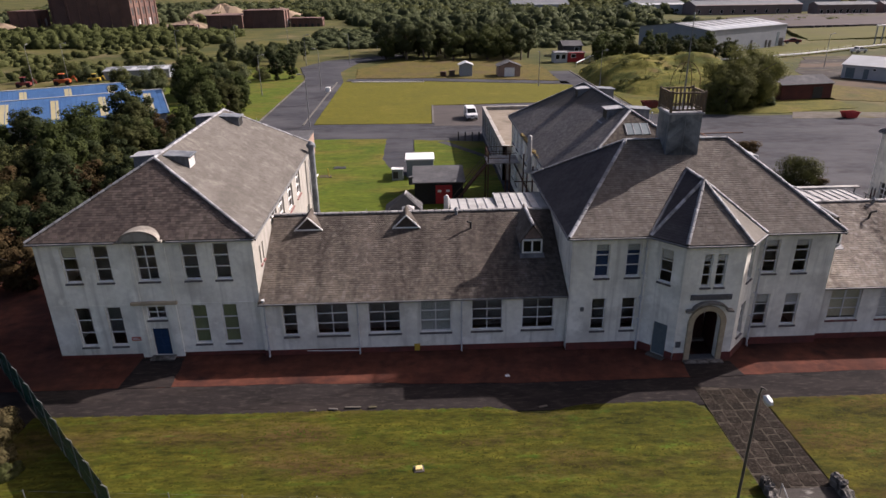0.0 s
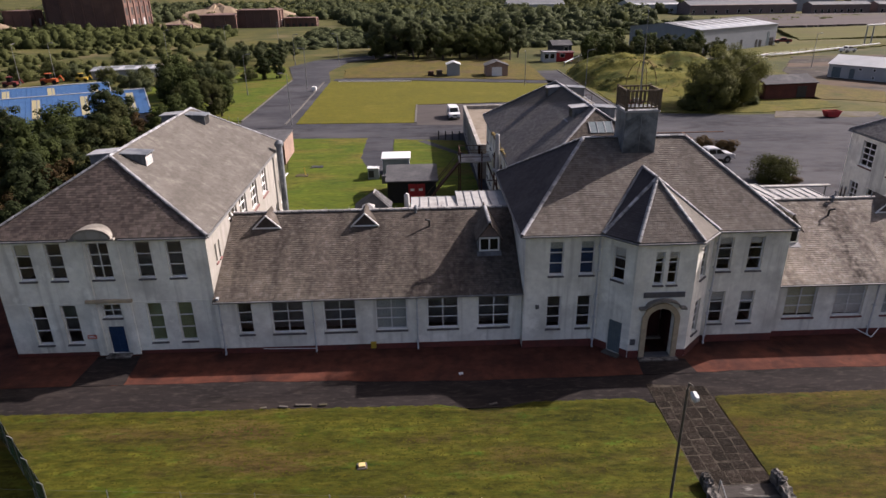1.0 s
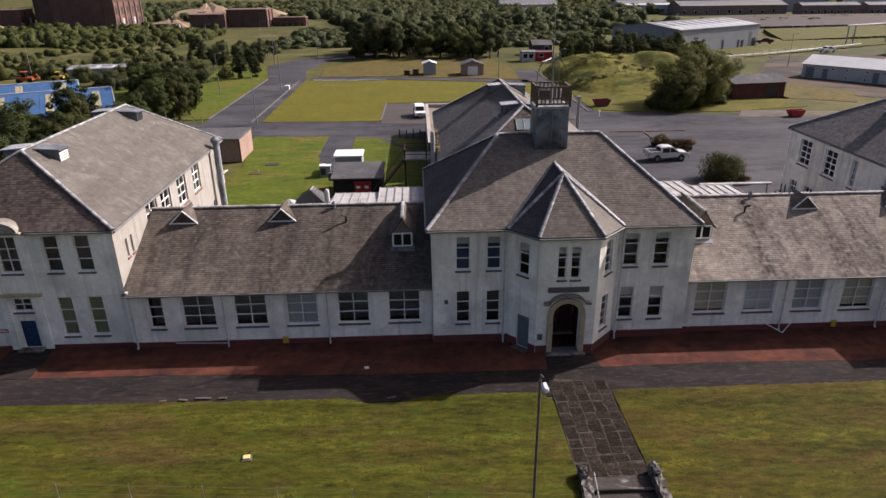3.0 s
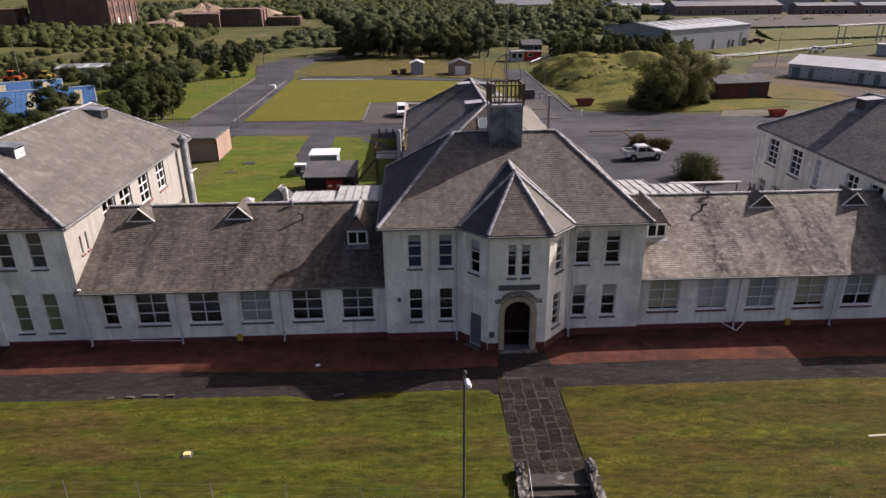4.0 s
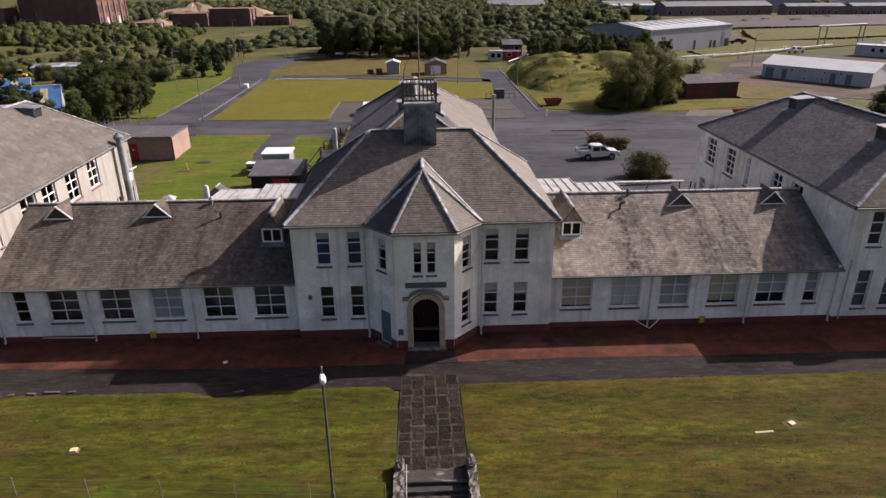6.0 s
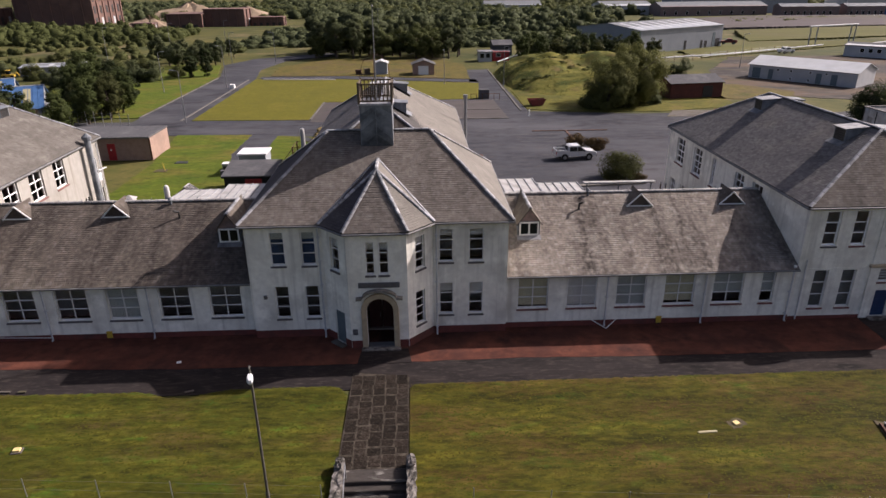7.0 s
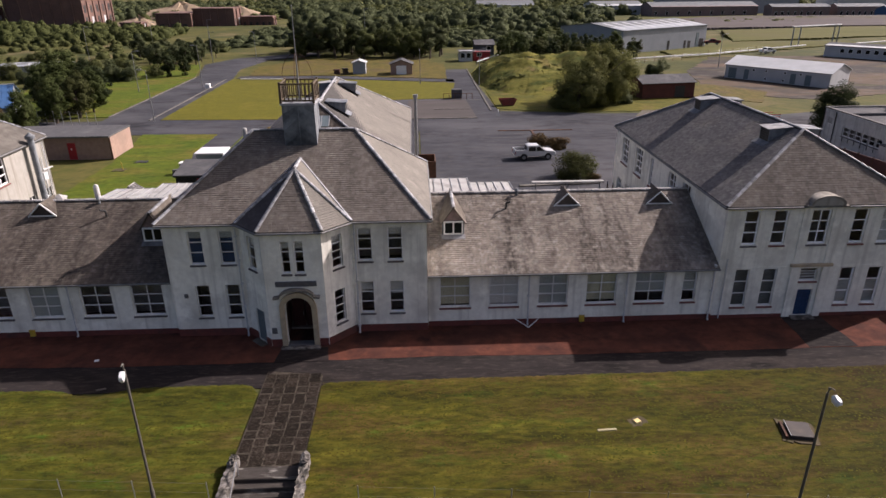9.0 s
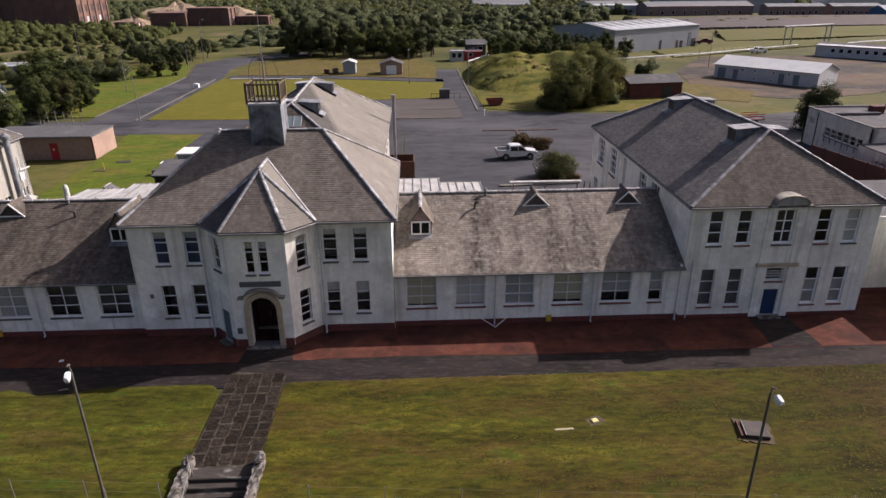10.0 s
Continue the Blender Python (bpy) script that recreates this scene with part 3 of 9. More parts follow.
        me.update()
        ob = new(name, me)
        return child(ob, parent, label)


WORLD_OF = {}


def child(ob, parent=None, label=""):
    """Hang ob, built where it stands, under parent."""
    if parent is not None:
        ob.parent = parent
        ob.matrix_parent_inverse = WORLD_OF.get(parent.name, Matrix()).inverted()
    if label:
        ob["label"] = label
    return ob


def base(name, x, y, z, label, category, group="", kind=""):
    """The Empty at a thing's base."""
    ob = new(name)
    ob.empty_display_size = 0.2
    ob.matrix_basis = Matrix.Translation((x, y, z))
    WORLD_OF[ob.name] = ob.matrix_basis.copy()
    return tagged(ob, label, category, group, kind)


def fast(name, verts, quads, material, parent=None, label="", normals=None):
    """One mesh from arrays of vertices and quads."""
    me = bpy.data.meshes.new(name)
    v, q = np.asarray(verts, np.float32), np.asarray(quads, np.int32)
    me.vertices.add(len(v))
    me.vertices.foreach_set("co", v.ravel())
    me.loops.add(q.size)
    me.loops.foreach_set("vertex_index", q.ravel())
    me.polygons.add(len(q))
    me.polygons.foreach_set("loop_start", np.arange(0, q.size, q.shape[1], dtype=np.int32))
    me.polygons.foreach_set("use_smooth", [False] * len(q))
    me.update(calc_edges=True)
    me.materials.append(material)
    if normals is not None:
        me.polygons.foreach_set("use_smooth", [True] * len(q))
        me.normals_split_custom_set_from_vertices(np.asarray(normals, np.float32).tolist())
    return child(new(name, me), parent, label)


def wall(name, m, length, z0, z1, openings, material, parent, thick=0.35, label=""):
    """A wall along local x whose outside faces local -y, with openings (u0, u1, z0, z1) through it."""
    us = sorted({0.0, length, *(o[0] for o in openings), *(o[1] for o in openings)})
    zs = sorted({z0, z1, *(o[2] for o in openings), *(o[3] for o in openings)})

    def solid(i, j):
        if not (0 <= i < len(us) - 1 and 0 <= j < len(zs) - 1):
            return False
        u, z = (us[i] + us[i + 1]) / 2, (zs[j] + zs[j + 1]) / 2
        return not any(o[0] < u < o[1] and o[2] < z < o[3] for o in openings)

    g = Geo(m)
    for i in range(len(us) - 1):
        for j in range(len(zs) - 1):
            if not solid(i, j):
                continue
            a, b, c, d = us[i], us[i + 1], zs[j], zs[j + 1]
            g.quad((a, 0, c), (b, 0, c), (b, 0, d), (a, 0, d))
            g.quad((a, thick, c), (a, thick, d), (b, thick, d), (b, thick, c))
            if not solid(i - 1, j):
                g.quad((a, 0, c), (a, 0, d), (a, thick, d), (a, thick, c))
            if not solid(i + 1, j):
                g.quad((b, 0, c), (b, thick, c), (b, thick, d), (b, 0, d))
            if not solid(i, j - 1):
                g.quad((a, 0, c), (a, thick, c), (b, thick, c), (b, 0, c))
            if not solid(i, j + 1):
                g.quad((a, 0, d), (b, 0, d), (b, thick, d), (a, thick, d))
    return g.make(name, material, parent, label, weld=True)


def front_wall(m, length, z0, z1, ops, material, parent, thick=0.35, label=""):
    """A wall that stands 4 mm proud of the side walls it meets, so that no two faces share a plane."""
    k = 0.004
    return wall("wall", m @ Matrix.Translation((k, -k, 0)), length - 2 * k, z0, z1, [(a - k, b - k, c, d) for a, b, c, d in ops], material, parent, thick, label)


def window(m, o, cols, rows, parent, blind=None, drop=1.0, sill="sill", label="white painted timber window", inset=0.13, f=0.06, bar=0.03, paint="white"):
    """A sash window in the opening o of a wall with frame m: frame with bars, panes, sill and a blind if it has one."""
    u0, u1, z0, z1 = o
    y0, y1 = inset, inset + 0.07
    iu0, iu1, iz0, iz1 = u0 + f, u1 - f, z0 + f * 1.3, z1 - f
    holes = []
    for c in range(cols):
        for r in range(rows):
            holes.append((iu0 + (iu1 - iu0) * c / cols + (bar if c else 0), iu0 + (iu1 - iu0) * (c + 1) / cols - (bar if c < cols - 1 else 0),
                          iz0 + (iz1 - iz0) * r / rows + (bar if r else 0), iz0 + (iz1 - iz0) * (r + 1) / rows - (bar if r < rows - 1 else 0)))
    shift = Matrix.Translation((u0, y0, 0))
    ob = wall("window", m @ shift, u1 - u0, z0, z1, [(a - u0, b - u0, p, q) for a, b, p, q in holes], M[paint], parent, 0.07, label)
    for c in range(cols):
        for r in range(rows):
            a, b = iu0 + (iu1 - iu0) * c / cols, iu0 + (iu1 - iu0) * (c + 1) / cols
            p, q = iz0 + (iz1 - iz0) * r / rows, iz0 + (iz1 - iz0) * (r + 1) / rows
            pane = Geo(m).box(a + 0.002, b - 0.002, y0 + 0.03, y0 + 0.036, p + 0.002, q - 0.002).make("pane", M["glass"], ob)
            pane.visible_shadow = False
    s = Geo(m)
    s.add([(u0 - 0.06, -0.09, z0 - 0.13), (u1 + 0.06, -0.09, z0 - 0.13), (u1 + 0.06, inset, z0 - 0.13), (u0 - 0.06, inset, z0 - 0.13),
           (u0 - 0.06, -0.09, z0 - 0.05), (u1 + 0.06, -0.09, z0 - 0.05), (u1 + 0.06, inset, z0 - 0.002), (u0 - 0.06, inset, z0 - 0.002)],
          [(3, 2, 1, 0), (4, 5, 6, 7), (0, 1, 5, 4), (1, 2, 6, 5), (2, 3, 7, 6), (3, 0, 4, 7)])
    s.make("sill", M[sill], ob, "")
    if blind:
        zb, zt = (z1 - (z1 - z0) * drop, z1) if drop > 0 else (z0, z0 - (z1 - z0) * drop)
        Geo(m).box(u0 + 0.01, u1 - 0.01, y1 + 0.03, y1 + 0.036, zb, zt).make("blind", M[blind], ob, "drawn roller blind" if drop > 0 else "pale screen behind the lower panes")
    return ob


SLATE = {}


def slates(parent, corner, along, up, height, left, right, singles=0, pick=None, gauge=0.175, wide=0.25, lift=0.034, seed=1, look_="slate"):
    """Courses of slates on a slope. corner: the eave's start; along, up: unit ways; left(v), right(v): the slope's ends at v up it.
    The first singles of the stretch pick(u, v) are objects of their own, the rest one mesh."""
    rng = np.random.default_rng(seed)
    corner, along, up = Vector(corner), Vector(along), Vector(up)
    nrm = along.cross(up).normalized()
    if look_ not in SLATE:
        one = SLATE[look_] = bpy.data.meshes.new("slate")
        p = [(0, 0, 0), (1, 0, 0), (1, 1, -0.55), (0, 1, -0.55), (0, 0, -1), (1, 0, -1), (1, 1, -1), (0, 1, -1)]
        one.from_pydata(p, [], [(0, 1, 2, 3), (4, 5, 1, 0), (0, 3, 7, 4), (1, 5, 6, 2)])
        one.materials.append(M[look_ + "_one"])
    V, Q, made = [], [], 0
    rows = int(height / gauge)
    for r in range(rows):
        v0 = r * gauge
        v1 = min(v0 + gauge * 1.12, height)
        mid = v0 + gauge * 0.5
        a, b = left(mid), right(mid)
        if b - a < 0.15:
            continue
        u = a - (wide * 0.5 if r % 2 else 0) - 0.02
        while u < b:
            w = wide * rng.uniform(0.82, 1.15)
            ua, ub = max(u, a), min(u + w - 0.008, b)
            u += w
            if ub - ua < 0.04:
                continue
            h0 = lift + rng.normal(0, 0.001 if look_ == "slurry" else 0.002)
            dv = rng.normal(0, 0.006)
            tip = rng.normal(0, 0.0012)
            if made < singles and pick and pick(ua, v0):
                ob = bpy.data.objects.new("slate", SLATE[look_])
                scene.collection.objects.link(ob)
                x, y, z = along * (ub - ua), up * (v1 - v0), nrm * 0.02
                o = corner + along * ua + up * (v0 + dv) + nrm * h0
                ob.matrix_basis = Matrix(((x.x, y.x, z.x, o.x), (x.y, y.y, z.y, o.y), (x.z, y.z, z.z, o.z), (0, 0, 0, 1)))
                child(ob, parent)
                made += 1
                continue
            k = len(V)
            for (uu, vv, hh) in ((ua, v0 + dv, h0 + tip), (ub, v0 + dv, h0 - tip), (ub, v1, h0 - 0.018), (ua, v1, h0 - 0.018), (ua, v0 + dv, h0 - 0.026), (ub, v0 + dv, h0 - 0.026)):
                V.append(corner + along * uu + up * vv + nrm * hh)
            Q += [(k, k + 1, k + 2, k + 3), (k + 4, k + 5, k + 1, k)]
    ob = fast("slating", [tuple(q) for q in V], Q, M[look_], parent)
    tagged(ob, kind="stuff")
    return ob


CAP = {}


def caps(parent, a, b, name="ridge_tile", step=0.5, r=0.088, material="leadroof"):
    """Ridge tiles from a to b, each an object on one shared mesh."""
    a, b = Vector(a), Vector(b)
    if (name, r) not in CAP:
        g = Geo()
        arc = [(r * 1.25 * math.cos(math.radians(t)), r * math.sin(math.radians(t)) * 0.9 - 0.03) for t in (-15, 20, 55, 90, 125, 160, 195)]
        p = [(x, 0, z) for x, z in arc] + [(x * 1.14, 1, z * 1.14) for x, z in arc]
        n = len(arc)
        g.add(p, [(i, i + 1, n + i + 1, n + i) for i in range(n - 1)] + [tuple(range(n)), tuple(range(2 * n - 1, n - 1, -1))])
        me = bpy.data.meshes.new(name)
        me.from_pydata(g.v, [], g.f)
        me.materials.append(M[material])
        CAP[(name, r)] = me
    n = max(1, round((b - a).length / step))
    d = (b - a) / n
    side = d.cross(Vector((0, 0, 1))).normalized()
    Geo().tube(a - Vector((0, 0, 0.02)), b - Vector((0, 0, 0.02)), r * 0.85, n=6).make("ridge_roll", M["slate_bed"], parent)
    upv = side.cross(d).normalized()
    for i in range(n):
        ob = bpy.data.objects.new(name, CAP[(name, r)])
        scene.collection.objects.link(ob)
        o = a + d * i + upv * random.uniform(0.03, 0.045)
        y = d * 0.91
        ob.matrix_basis = Matrix(((side.x, y.x, upv.x, o.x), (side.y, y.y, upv.y, o.y), (side.z, y.z, upv.z, o.z), (0, 0, 0, 1)))
        child(ob, parent)


def sheet(name, ring, z, material, label="", category="", depth=0.12, kind="structure"):
    """A level patch of ground with a real edge."""
    ob = Geo().prism(ring, z - depth, z).make(name, material)
    return tagged(ob, label, category, kind=kind)

# ---- ground and roads ----
def ground():
    """One sheet to the horizon, with low dunes and the bank in front of the lawn."""
    xs = np.concatenate([np.linspace(-3000, -300, 10), np.linspace(-250, 250, 101), np.linspace(300, 3000, 10)])
    ys = np.concatenate([np.linspace(-1500, -60, 6), np.linspace(-50, 90, 141), np.linspace(93, 330, 80), np.linspace(360, 3500, 14)])
    V = []
    for y in ys:
        for x in xs:
            z = -0.06
            if y < -12.5:
                z -= 2.3 * min(1.0, (-12.5 - y) / 1.0)
            if y > 118:
                k = min(1.0, (y - 118) / 60)
                z += k * 0.8 * noise.noise(Vector((x * 0.02, y * 0.02, 0)))
                z -= 0.012 * max(0.0, y - 150) * (1 if y < 600 else 600 / y)
            V.append((x, y, z))
    n = len(xs)
    Q = [(j * n + i, j * n + i + 1, (j + 1) * n + i + 1, (j + 1) * n + i) for j in range(len(ys) - 1) for i in range(n - 1)]
    ob = fast("ground", V, Q, M["rough"])
    ob.data.polygons.foreach_set("use_smooth", [True] * len(ob.data.polygons))
    return tagged(ob, "rough olive and yellow grassland with low dunes", "ground", kind="structure")


ground()


def wavy(pts, amount=0.12, step=1.2, seed=3):
    """A ring whose edges wander a little, as turf edges do."""
    rng = random.Random(seed)
    out = []
    for a, b in zip(pts, pts[1:] + pts[:1]):
        n = max(1, int(math.dist(a, b) / step))
        for i in range(n):
            k = i / n
            w = amount if i else 0
            out.append((a[0] + (b[0] - a[0]) * k + rng.uniform(-w, w), a[1] + (b[1] - a[1]) * k + rng.uniform(-w, w)))
    return out


# the front: asphalt drive, red tarmac along the walls, two lawns
sheet("road_front", [(-60, -6.6), (70, -6.6), (70, 2), (-60, 2)], -0.012, M["asphalt"], "worn dark asphalt drive before the buildings", "drive", depth=0.3)
sheet("pavement_red", wavy([(-60, -3.0), (-24, -3.3), (-12, -3.95), (0, -3.9), (9, -3.75), (17, -4.0), (70, -4.2), (70, 26), (40, 26), (40, 1), (-40.6, 1), (-40.6, 40), (-60, 40)], 0.05, 1.0), 0.0, M["redtarmac"], "dark red tarmac strip along the walls", "pavement", depth=0.05)


for x0, x1, y0, y1 in ((-35.3, -32.2, -3.25, 0.05), (-1.35, 1.95, -3.95, -2.35), (31.9, 35.0, -4.0, -0.1)):
    sheet("path_door", wavy([(x0, y0), (x1, y0), (x1 - 0.2, y1), (x0 + 0.2, y1)], 0.05, 0.5, int(x1)), 0.012, M["asphalt"], "dark asphalt crossing before a door", "path", depth=0.05)


def bank(name, x0, x1, seed, edge, key="grass"):
    """A lawn of turf, level up to the bank, then falling towards the fence."""
    rng = random.Random(seed)
    xs = np.linspace(x0, x1, int((x1 - x0) * 5))
    rows = [0.0, 0.02] + [0.02 + 0.98 * k / 52 for k in range(1, 53)] + [1.12, 1.28, 1.45, 1.6, 1.72]
    V, n = [], len(xs)
    for k in rows:
        for x in xs:
            top = edge(x) + (rng.uniform(-0.08, 0.08) if k == 0 else 0)
            y = top + (-17.4 - top) * k if k <= 1 else -17.4 - (k - 1) * 8
            z = 0.05 + 0.03 * noise.noise(Vector((x * 0.4, y * 0.4, 0))) + 0.022 * noise.noise(Vector((x * 0.9, y * 1.7, 4))) if k <= 1 else 0.05 - 1.75 * min(1, (k - 1) / 0.6) ** 0.9 - (0.9 if k > 1.7 else 0)
            V.append((x, y, z if k else -0.03))
    m = len(rows)
    Q = [(j * n + i, (j + 1) * n + i, (j + 1) * n + i + 1, j * n + i + 1) for j in range(m - 1) for i in range(n - 1)]
    ob = fast(name, V, Q, M[key])
    ob.data.polygons.foreach_set("use_smooth", [True] * len(ob.data.polygons))
    return tagged(ob, "mown front lawn, green with dry brown patches", "lawn", kind="structure")


def left_edge(x):
    if x < -13.4:
        return -5.75 - (x + 37) * 0.018
    if x < -8.5:
        return -6.25 - 0.62 * math.sin((x + 13.4) / 4.9 * math.pi) ** 2
    if x < -2.6:
        return -6.15
    return -6.15 - (x + 2.6) ** 2 * 1.1


bank("lawn_west", -33.2 - 5.6, -1.62, 5, left_edge)
bank("lawn_east", 1.85, 75, 6, lambda x: -6.15 if x > 2.3 else -6.15 - (2.3 - x) ** 2 * 2, "grass_dry")

# behind: court lawns, roads, car park, field
sheet("road_back", [(-60, 60.3), (62, 59), (62, 71), (-60, 70.6)], -0.005, M["asphaltpark"], "grey asphalt road behind the buildings", "road")
sheet("road_north", wavy([(-44, 68), (-34.6, 68), (-34.5, 117.6), (-37, 135), (-34, 155), (-20, 168), (-24, 174), (-44, 160), (-49, 146), (-43.6, 121)], 0.15), 0.002, M["asphaltpark"], "grey asphalt road between grass verges", "road")
sheet("car_park", [(8.2, 13), (26.5, 13), (26.5, 24.5), (62, 26), (110, 40), (110, 80), (62, 66), (44, 70), (22, 74.5), (20.5, 130), (15.5, 130), (13.5, 88), (-5, 86.2), (-14.8, 86.2), (-14.8, 66), (8.2, 66)], 0.0, M["asphaltpark"], "wide grey asphalt car park, worn and patched", "car park")
sheet("court_ground", [(-27, 13.5), (8, 13.5), (8, 61), (-30, 61), (-30, 24.6), (-27, 24.6)], -0.02, M["asphaltpark"], "asphalt of the rear court", "ground")
sheet("lawn_court_west", wavy([(-26.7, 18), (-12.5, 18), (-13, 34), (-20.3, 41), (-22.2, 48), (-22, 59.4), (-33.2, 60), (-31, 44), (-31, 25)], 0.15), 0.05, M["courtgrass"], "bright green mown grass of the rear court", "lawn", 0.1)
sheet("lawn_court_east", wavy([(-17.9, 44), (-13.5, 41.5), (-13, 19), (-7.9, 19), (-7.9, 56.5), (-18, 58.4)], 0.12), 0.055, M["courtgrass"], "green mown grass beside the rear range", "lawn", 0.1)
sheet("path_court", [(-14.6, 56.8), (-8.2, 47), (-8.2, 48.6), (-13.4, 57.2)], 0.066, M["asphaltpark"], "narrow asphalt path across the grass", "path", 0.05)
sheet("field", wavy([(-34.5, 70.85), (-15.1, 69.8), (-14.8, 86.2), (14.6, 87.6), (16.4, 107.5), (-15.9, 116.5), (-34.45, 117.5)], 0.06), 0.05, M["fieldgrass"], "flat ochre-yellow grass field", "field", 0.1)
sheet("verge", wavy([(-62, 74), (-44.4, 74), (-44.2, 121), (-50, 146), (-66, 150), (-76, 110)], 0.2), 0.04, M["courtgrass"], "mown green roadside grass", "verge", 0.1)
sheet("track_dirt", wavy([(-34, 119), (-16, 117.5), (16.5, 109), (16.5, 113), (-14, 121.5), (-34, 122.5)], 0.3), 0.0, M["asphaltpark"], "grey track behind the field", "track", 0.1)
sheet("meadow", wavy([(-32, 123), (-14, 122), (15, 114), (15.5, 140), (10, 152), (-22, 158), (-33, 140)], 0.3), 0.03, M["meadow"], "dry yellow grass around the sheds", "meadow", 0.12)
sheet("yard_concrete", wavy([(44, 68), (60, 67), (64, 71), (47, 73.5)], 0.1), 0.03, M["concrete"], "pale worn concrete slab", "yard", 0.1)
sheet("yard_east", wavy([(66, 90), (84, 80), (112, 92), (150, 120), (150, 150), (92, 150), (74, 122)], 0.5), 0.0, M["yardmix"], "grey yard with bare earth and grass patches", "yard", 0.1)
sheet("yard_warehouse", wavy([(64, 158), (74, 155), (122, 182), (160, 190), (160, 176), (105, 152), (70, 146)], 0.5), -0.5, M["concrete"], "pale concrete service road", "yard", 0.1)
sheet("field_east", wavy([(122, 200), (175, 213), (340, 236), (340, 272), (205, 264), (140, 250)], 0.6), -0.3, M["airgrass"], "yellow-green airfield grass", "field", 1.5)
sheet("field_east", wavy([(84, 150), (130, 172), (160, 186), (160, 196), (120, 190), (84, 168)], 0.6), 0.0, M["airgrass"], "yellow-green grass beside the long pipe", "field", 0.8)
sheet("apron", wavy([(128, 262), (205, 270), (430, 280), (430, 340), (190, 352), (150, 330)], 0.8), -0.3, M["apron"], "pinkish grey airfield apron", "apron", 2.0)
sheet("meadow", wavy([(58, 84), (64, 83), (71, 79), (78, 91), (70, 101), (60, 97)], 0.3), 0.02, M["meadow"], "dry yellow grass beside the brick store", "meadow", 0.1)
sheet("meadow", wavy([(22, 76.5), (30, 73.8), (44, 72.5), (60, 76), (62, 92), (48, 97), (22, 97)], 0.25), 0.02, M["verge"], "yellow-green grass below the mound", "meadow", 0.1)
sheet("road_field_line", [(-33, 116.9), (-16.1, 115.9), (-16.1, 116.25), (-33, 117.25)], 0.06, M["concrete"], "pale painted line along the field", "line", 0.02)
sheet("parking_bay", [(-14.7, 68.2), (-6.4, 67.5), (-4.6, 86.1), (-14.7, 86.1)], 0.012, M["parkbrown"], "brownish tarmac parking bay beside the field", "parking", 0.03)
sheet("kerb", [(-15.05, 70), (-14.75, 70), (-14.5, 86.0), (-14.8, 86.0)], 0.12, M["kerb"], "pale concrete kerb", "kerb", 0.2)
sheet("kerb", [(-36.35, 70.6), (-36.05, 70.6), (-35.75, 117), (-36.05, 117)], 0.1, M["kerb"], "pale concrete kerb", "kerb", 0.2)
sheet("kerb", [(-44.3, 74), (-44.05, 74), (-43.75, 121), (-44.0, 121)], 0.1, M["kerb"], "pale concrete kerb", "kerb", 0.2)
sheet("kerb", wavy([(20.6, 75), (20.9, 75), (20.9, 130), (20.6, 130)], 0.03), 0.12, M["kerb"], "pale concrete kerb", "kerb", 0.2)
sheet("kerb", [(19, 30.4), (28, 31.1), (28, 31.7), (19, 31.0)], 0.14, M["kerb"], "pale concrete kerb of the planted island", "kerb", 0.2)
sheet("kerb", [(19.9, 58.65), (31.3, 58.55), (31.3, 58.8), (19.9, 58.9)], 0.10, M["rust"], "low brown kerb in the car park", "kerb", 0.2)
sheet("kerb", [(24.8, 54.4), (25.05, 54.4), (25.15, 58.6), (24.9, 58.6)], 0.097, M["rust"], "low brown kerb in the car park", "kerb", 0.2)
sheet("kerb", [(6.4, 68.65), (17.8, 68.65), (17.8, 68.95), (6.4, 68.95)], 0.10, M["kerb"], "pale worn kerb across the car park", "kerb", 0.2)
sheet("kerb", [(10.8, 76.7), (17.3, 76.7), (17.3, 76.95), (10.8, 76.95)], 0.08, M["kerb"], "pale worn kerb across the car park", "kerb", 0.2)
sheet("road_line", [(17.0, 86.5), (20.6, 85.6), (20.6, 85.9), (17.0, 86.8)], 0.008, M["parkline"], "worn pale line across the lane", "line", 0.02)
for k, y in enumerate((56.6, 54.4, 52.2, 50.0)):
    sheet("bay_line", [(16.8 + 0.2 * k, y), (23.6, y - 0.05), (23.6, y + 0.07), (16.8 + 0.2 * k, y + 0.12)], 0.006, M["parkline"], "faint worn parking bay line", "line", 0.02)
sheet("parking_strip", [(6.3, 69.0), (17.8, 69.0), (17.2, 86.4), (6.3, 86.2)], 0.005, M["parkbrown"], "brownish worn tarmac beside the field", "parking", 0.03)
sheet("sand_patch", wavy([(-190, 330), (-150, 335), (-120, 360), (-60, 380), (-90, 400), (-200, 380)], 3), -3.6, M["sand"], "bare sandy ground by the works", "ground", 1)


def mound_z(x, y):
    """Height of the grassy dune beside the lane."""
    d = abs((x - 38.5) / 17.5) ** 4 + ((y - 114) / 25) ** 2
    if d >= 1:
        return 0.0
    bumps = 0.30 * noise.noise(Vector((x * 0.10, y * 0.10, 3))) + 0.16 * noise.noise(Vector((x * 0.27, y * 0.27, 5)))
    step = 0.16 * math.sin((y - 92) * 0.42 + 1.2 * noise.noise(Vector((x * 0.08, y * 0.05, 8))))
    return 5.4 * (1 - d) ** 1.05 * (0.88 + bumps + step)


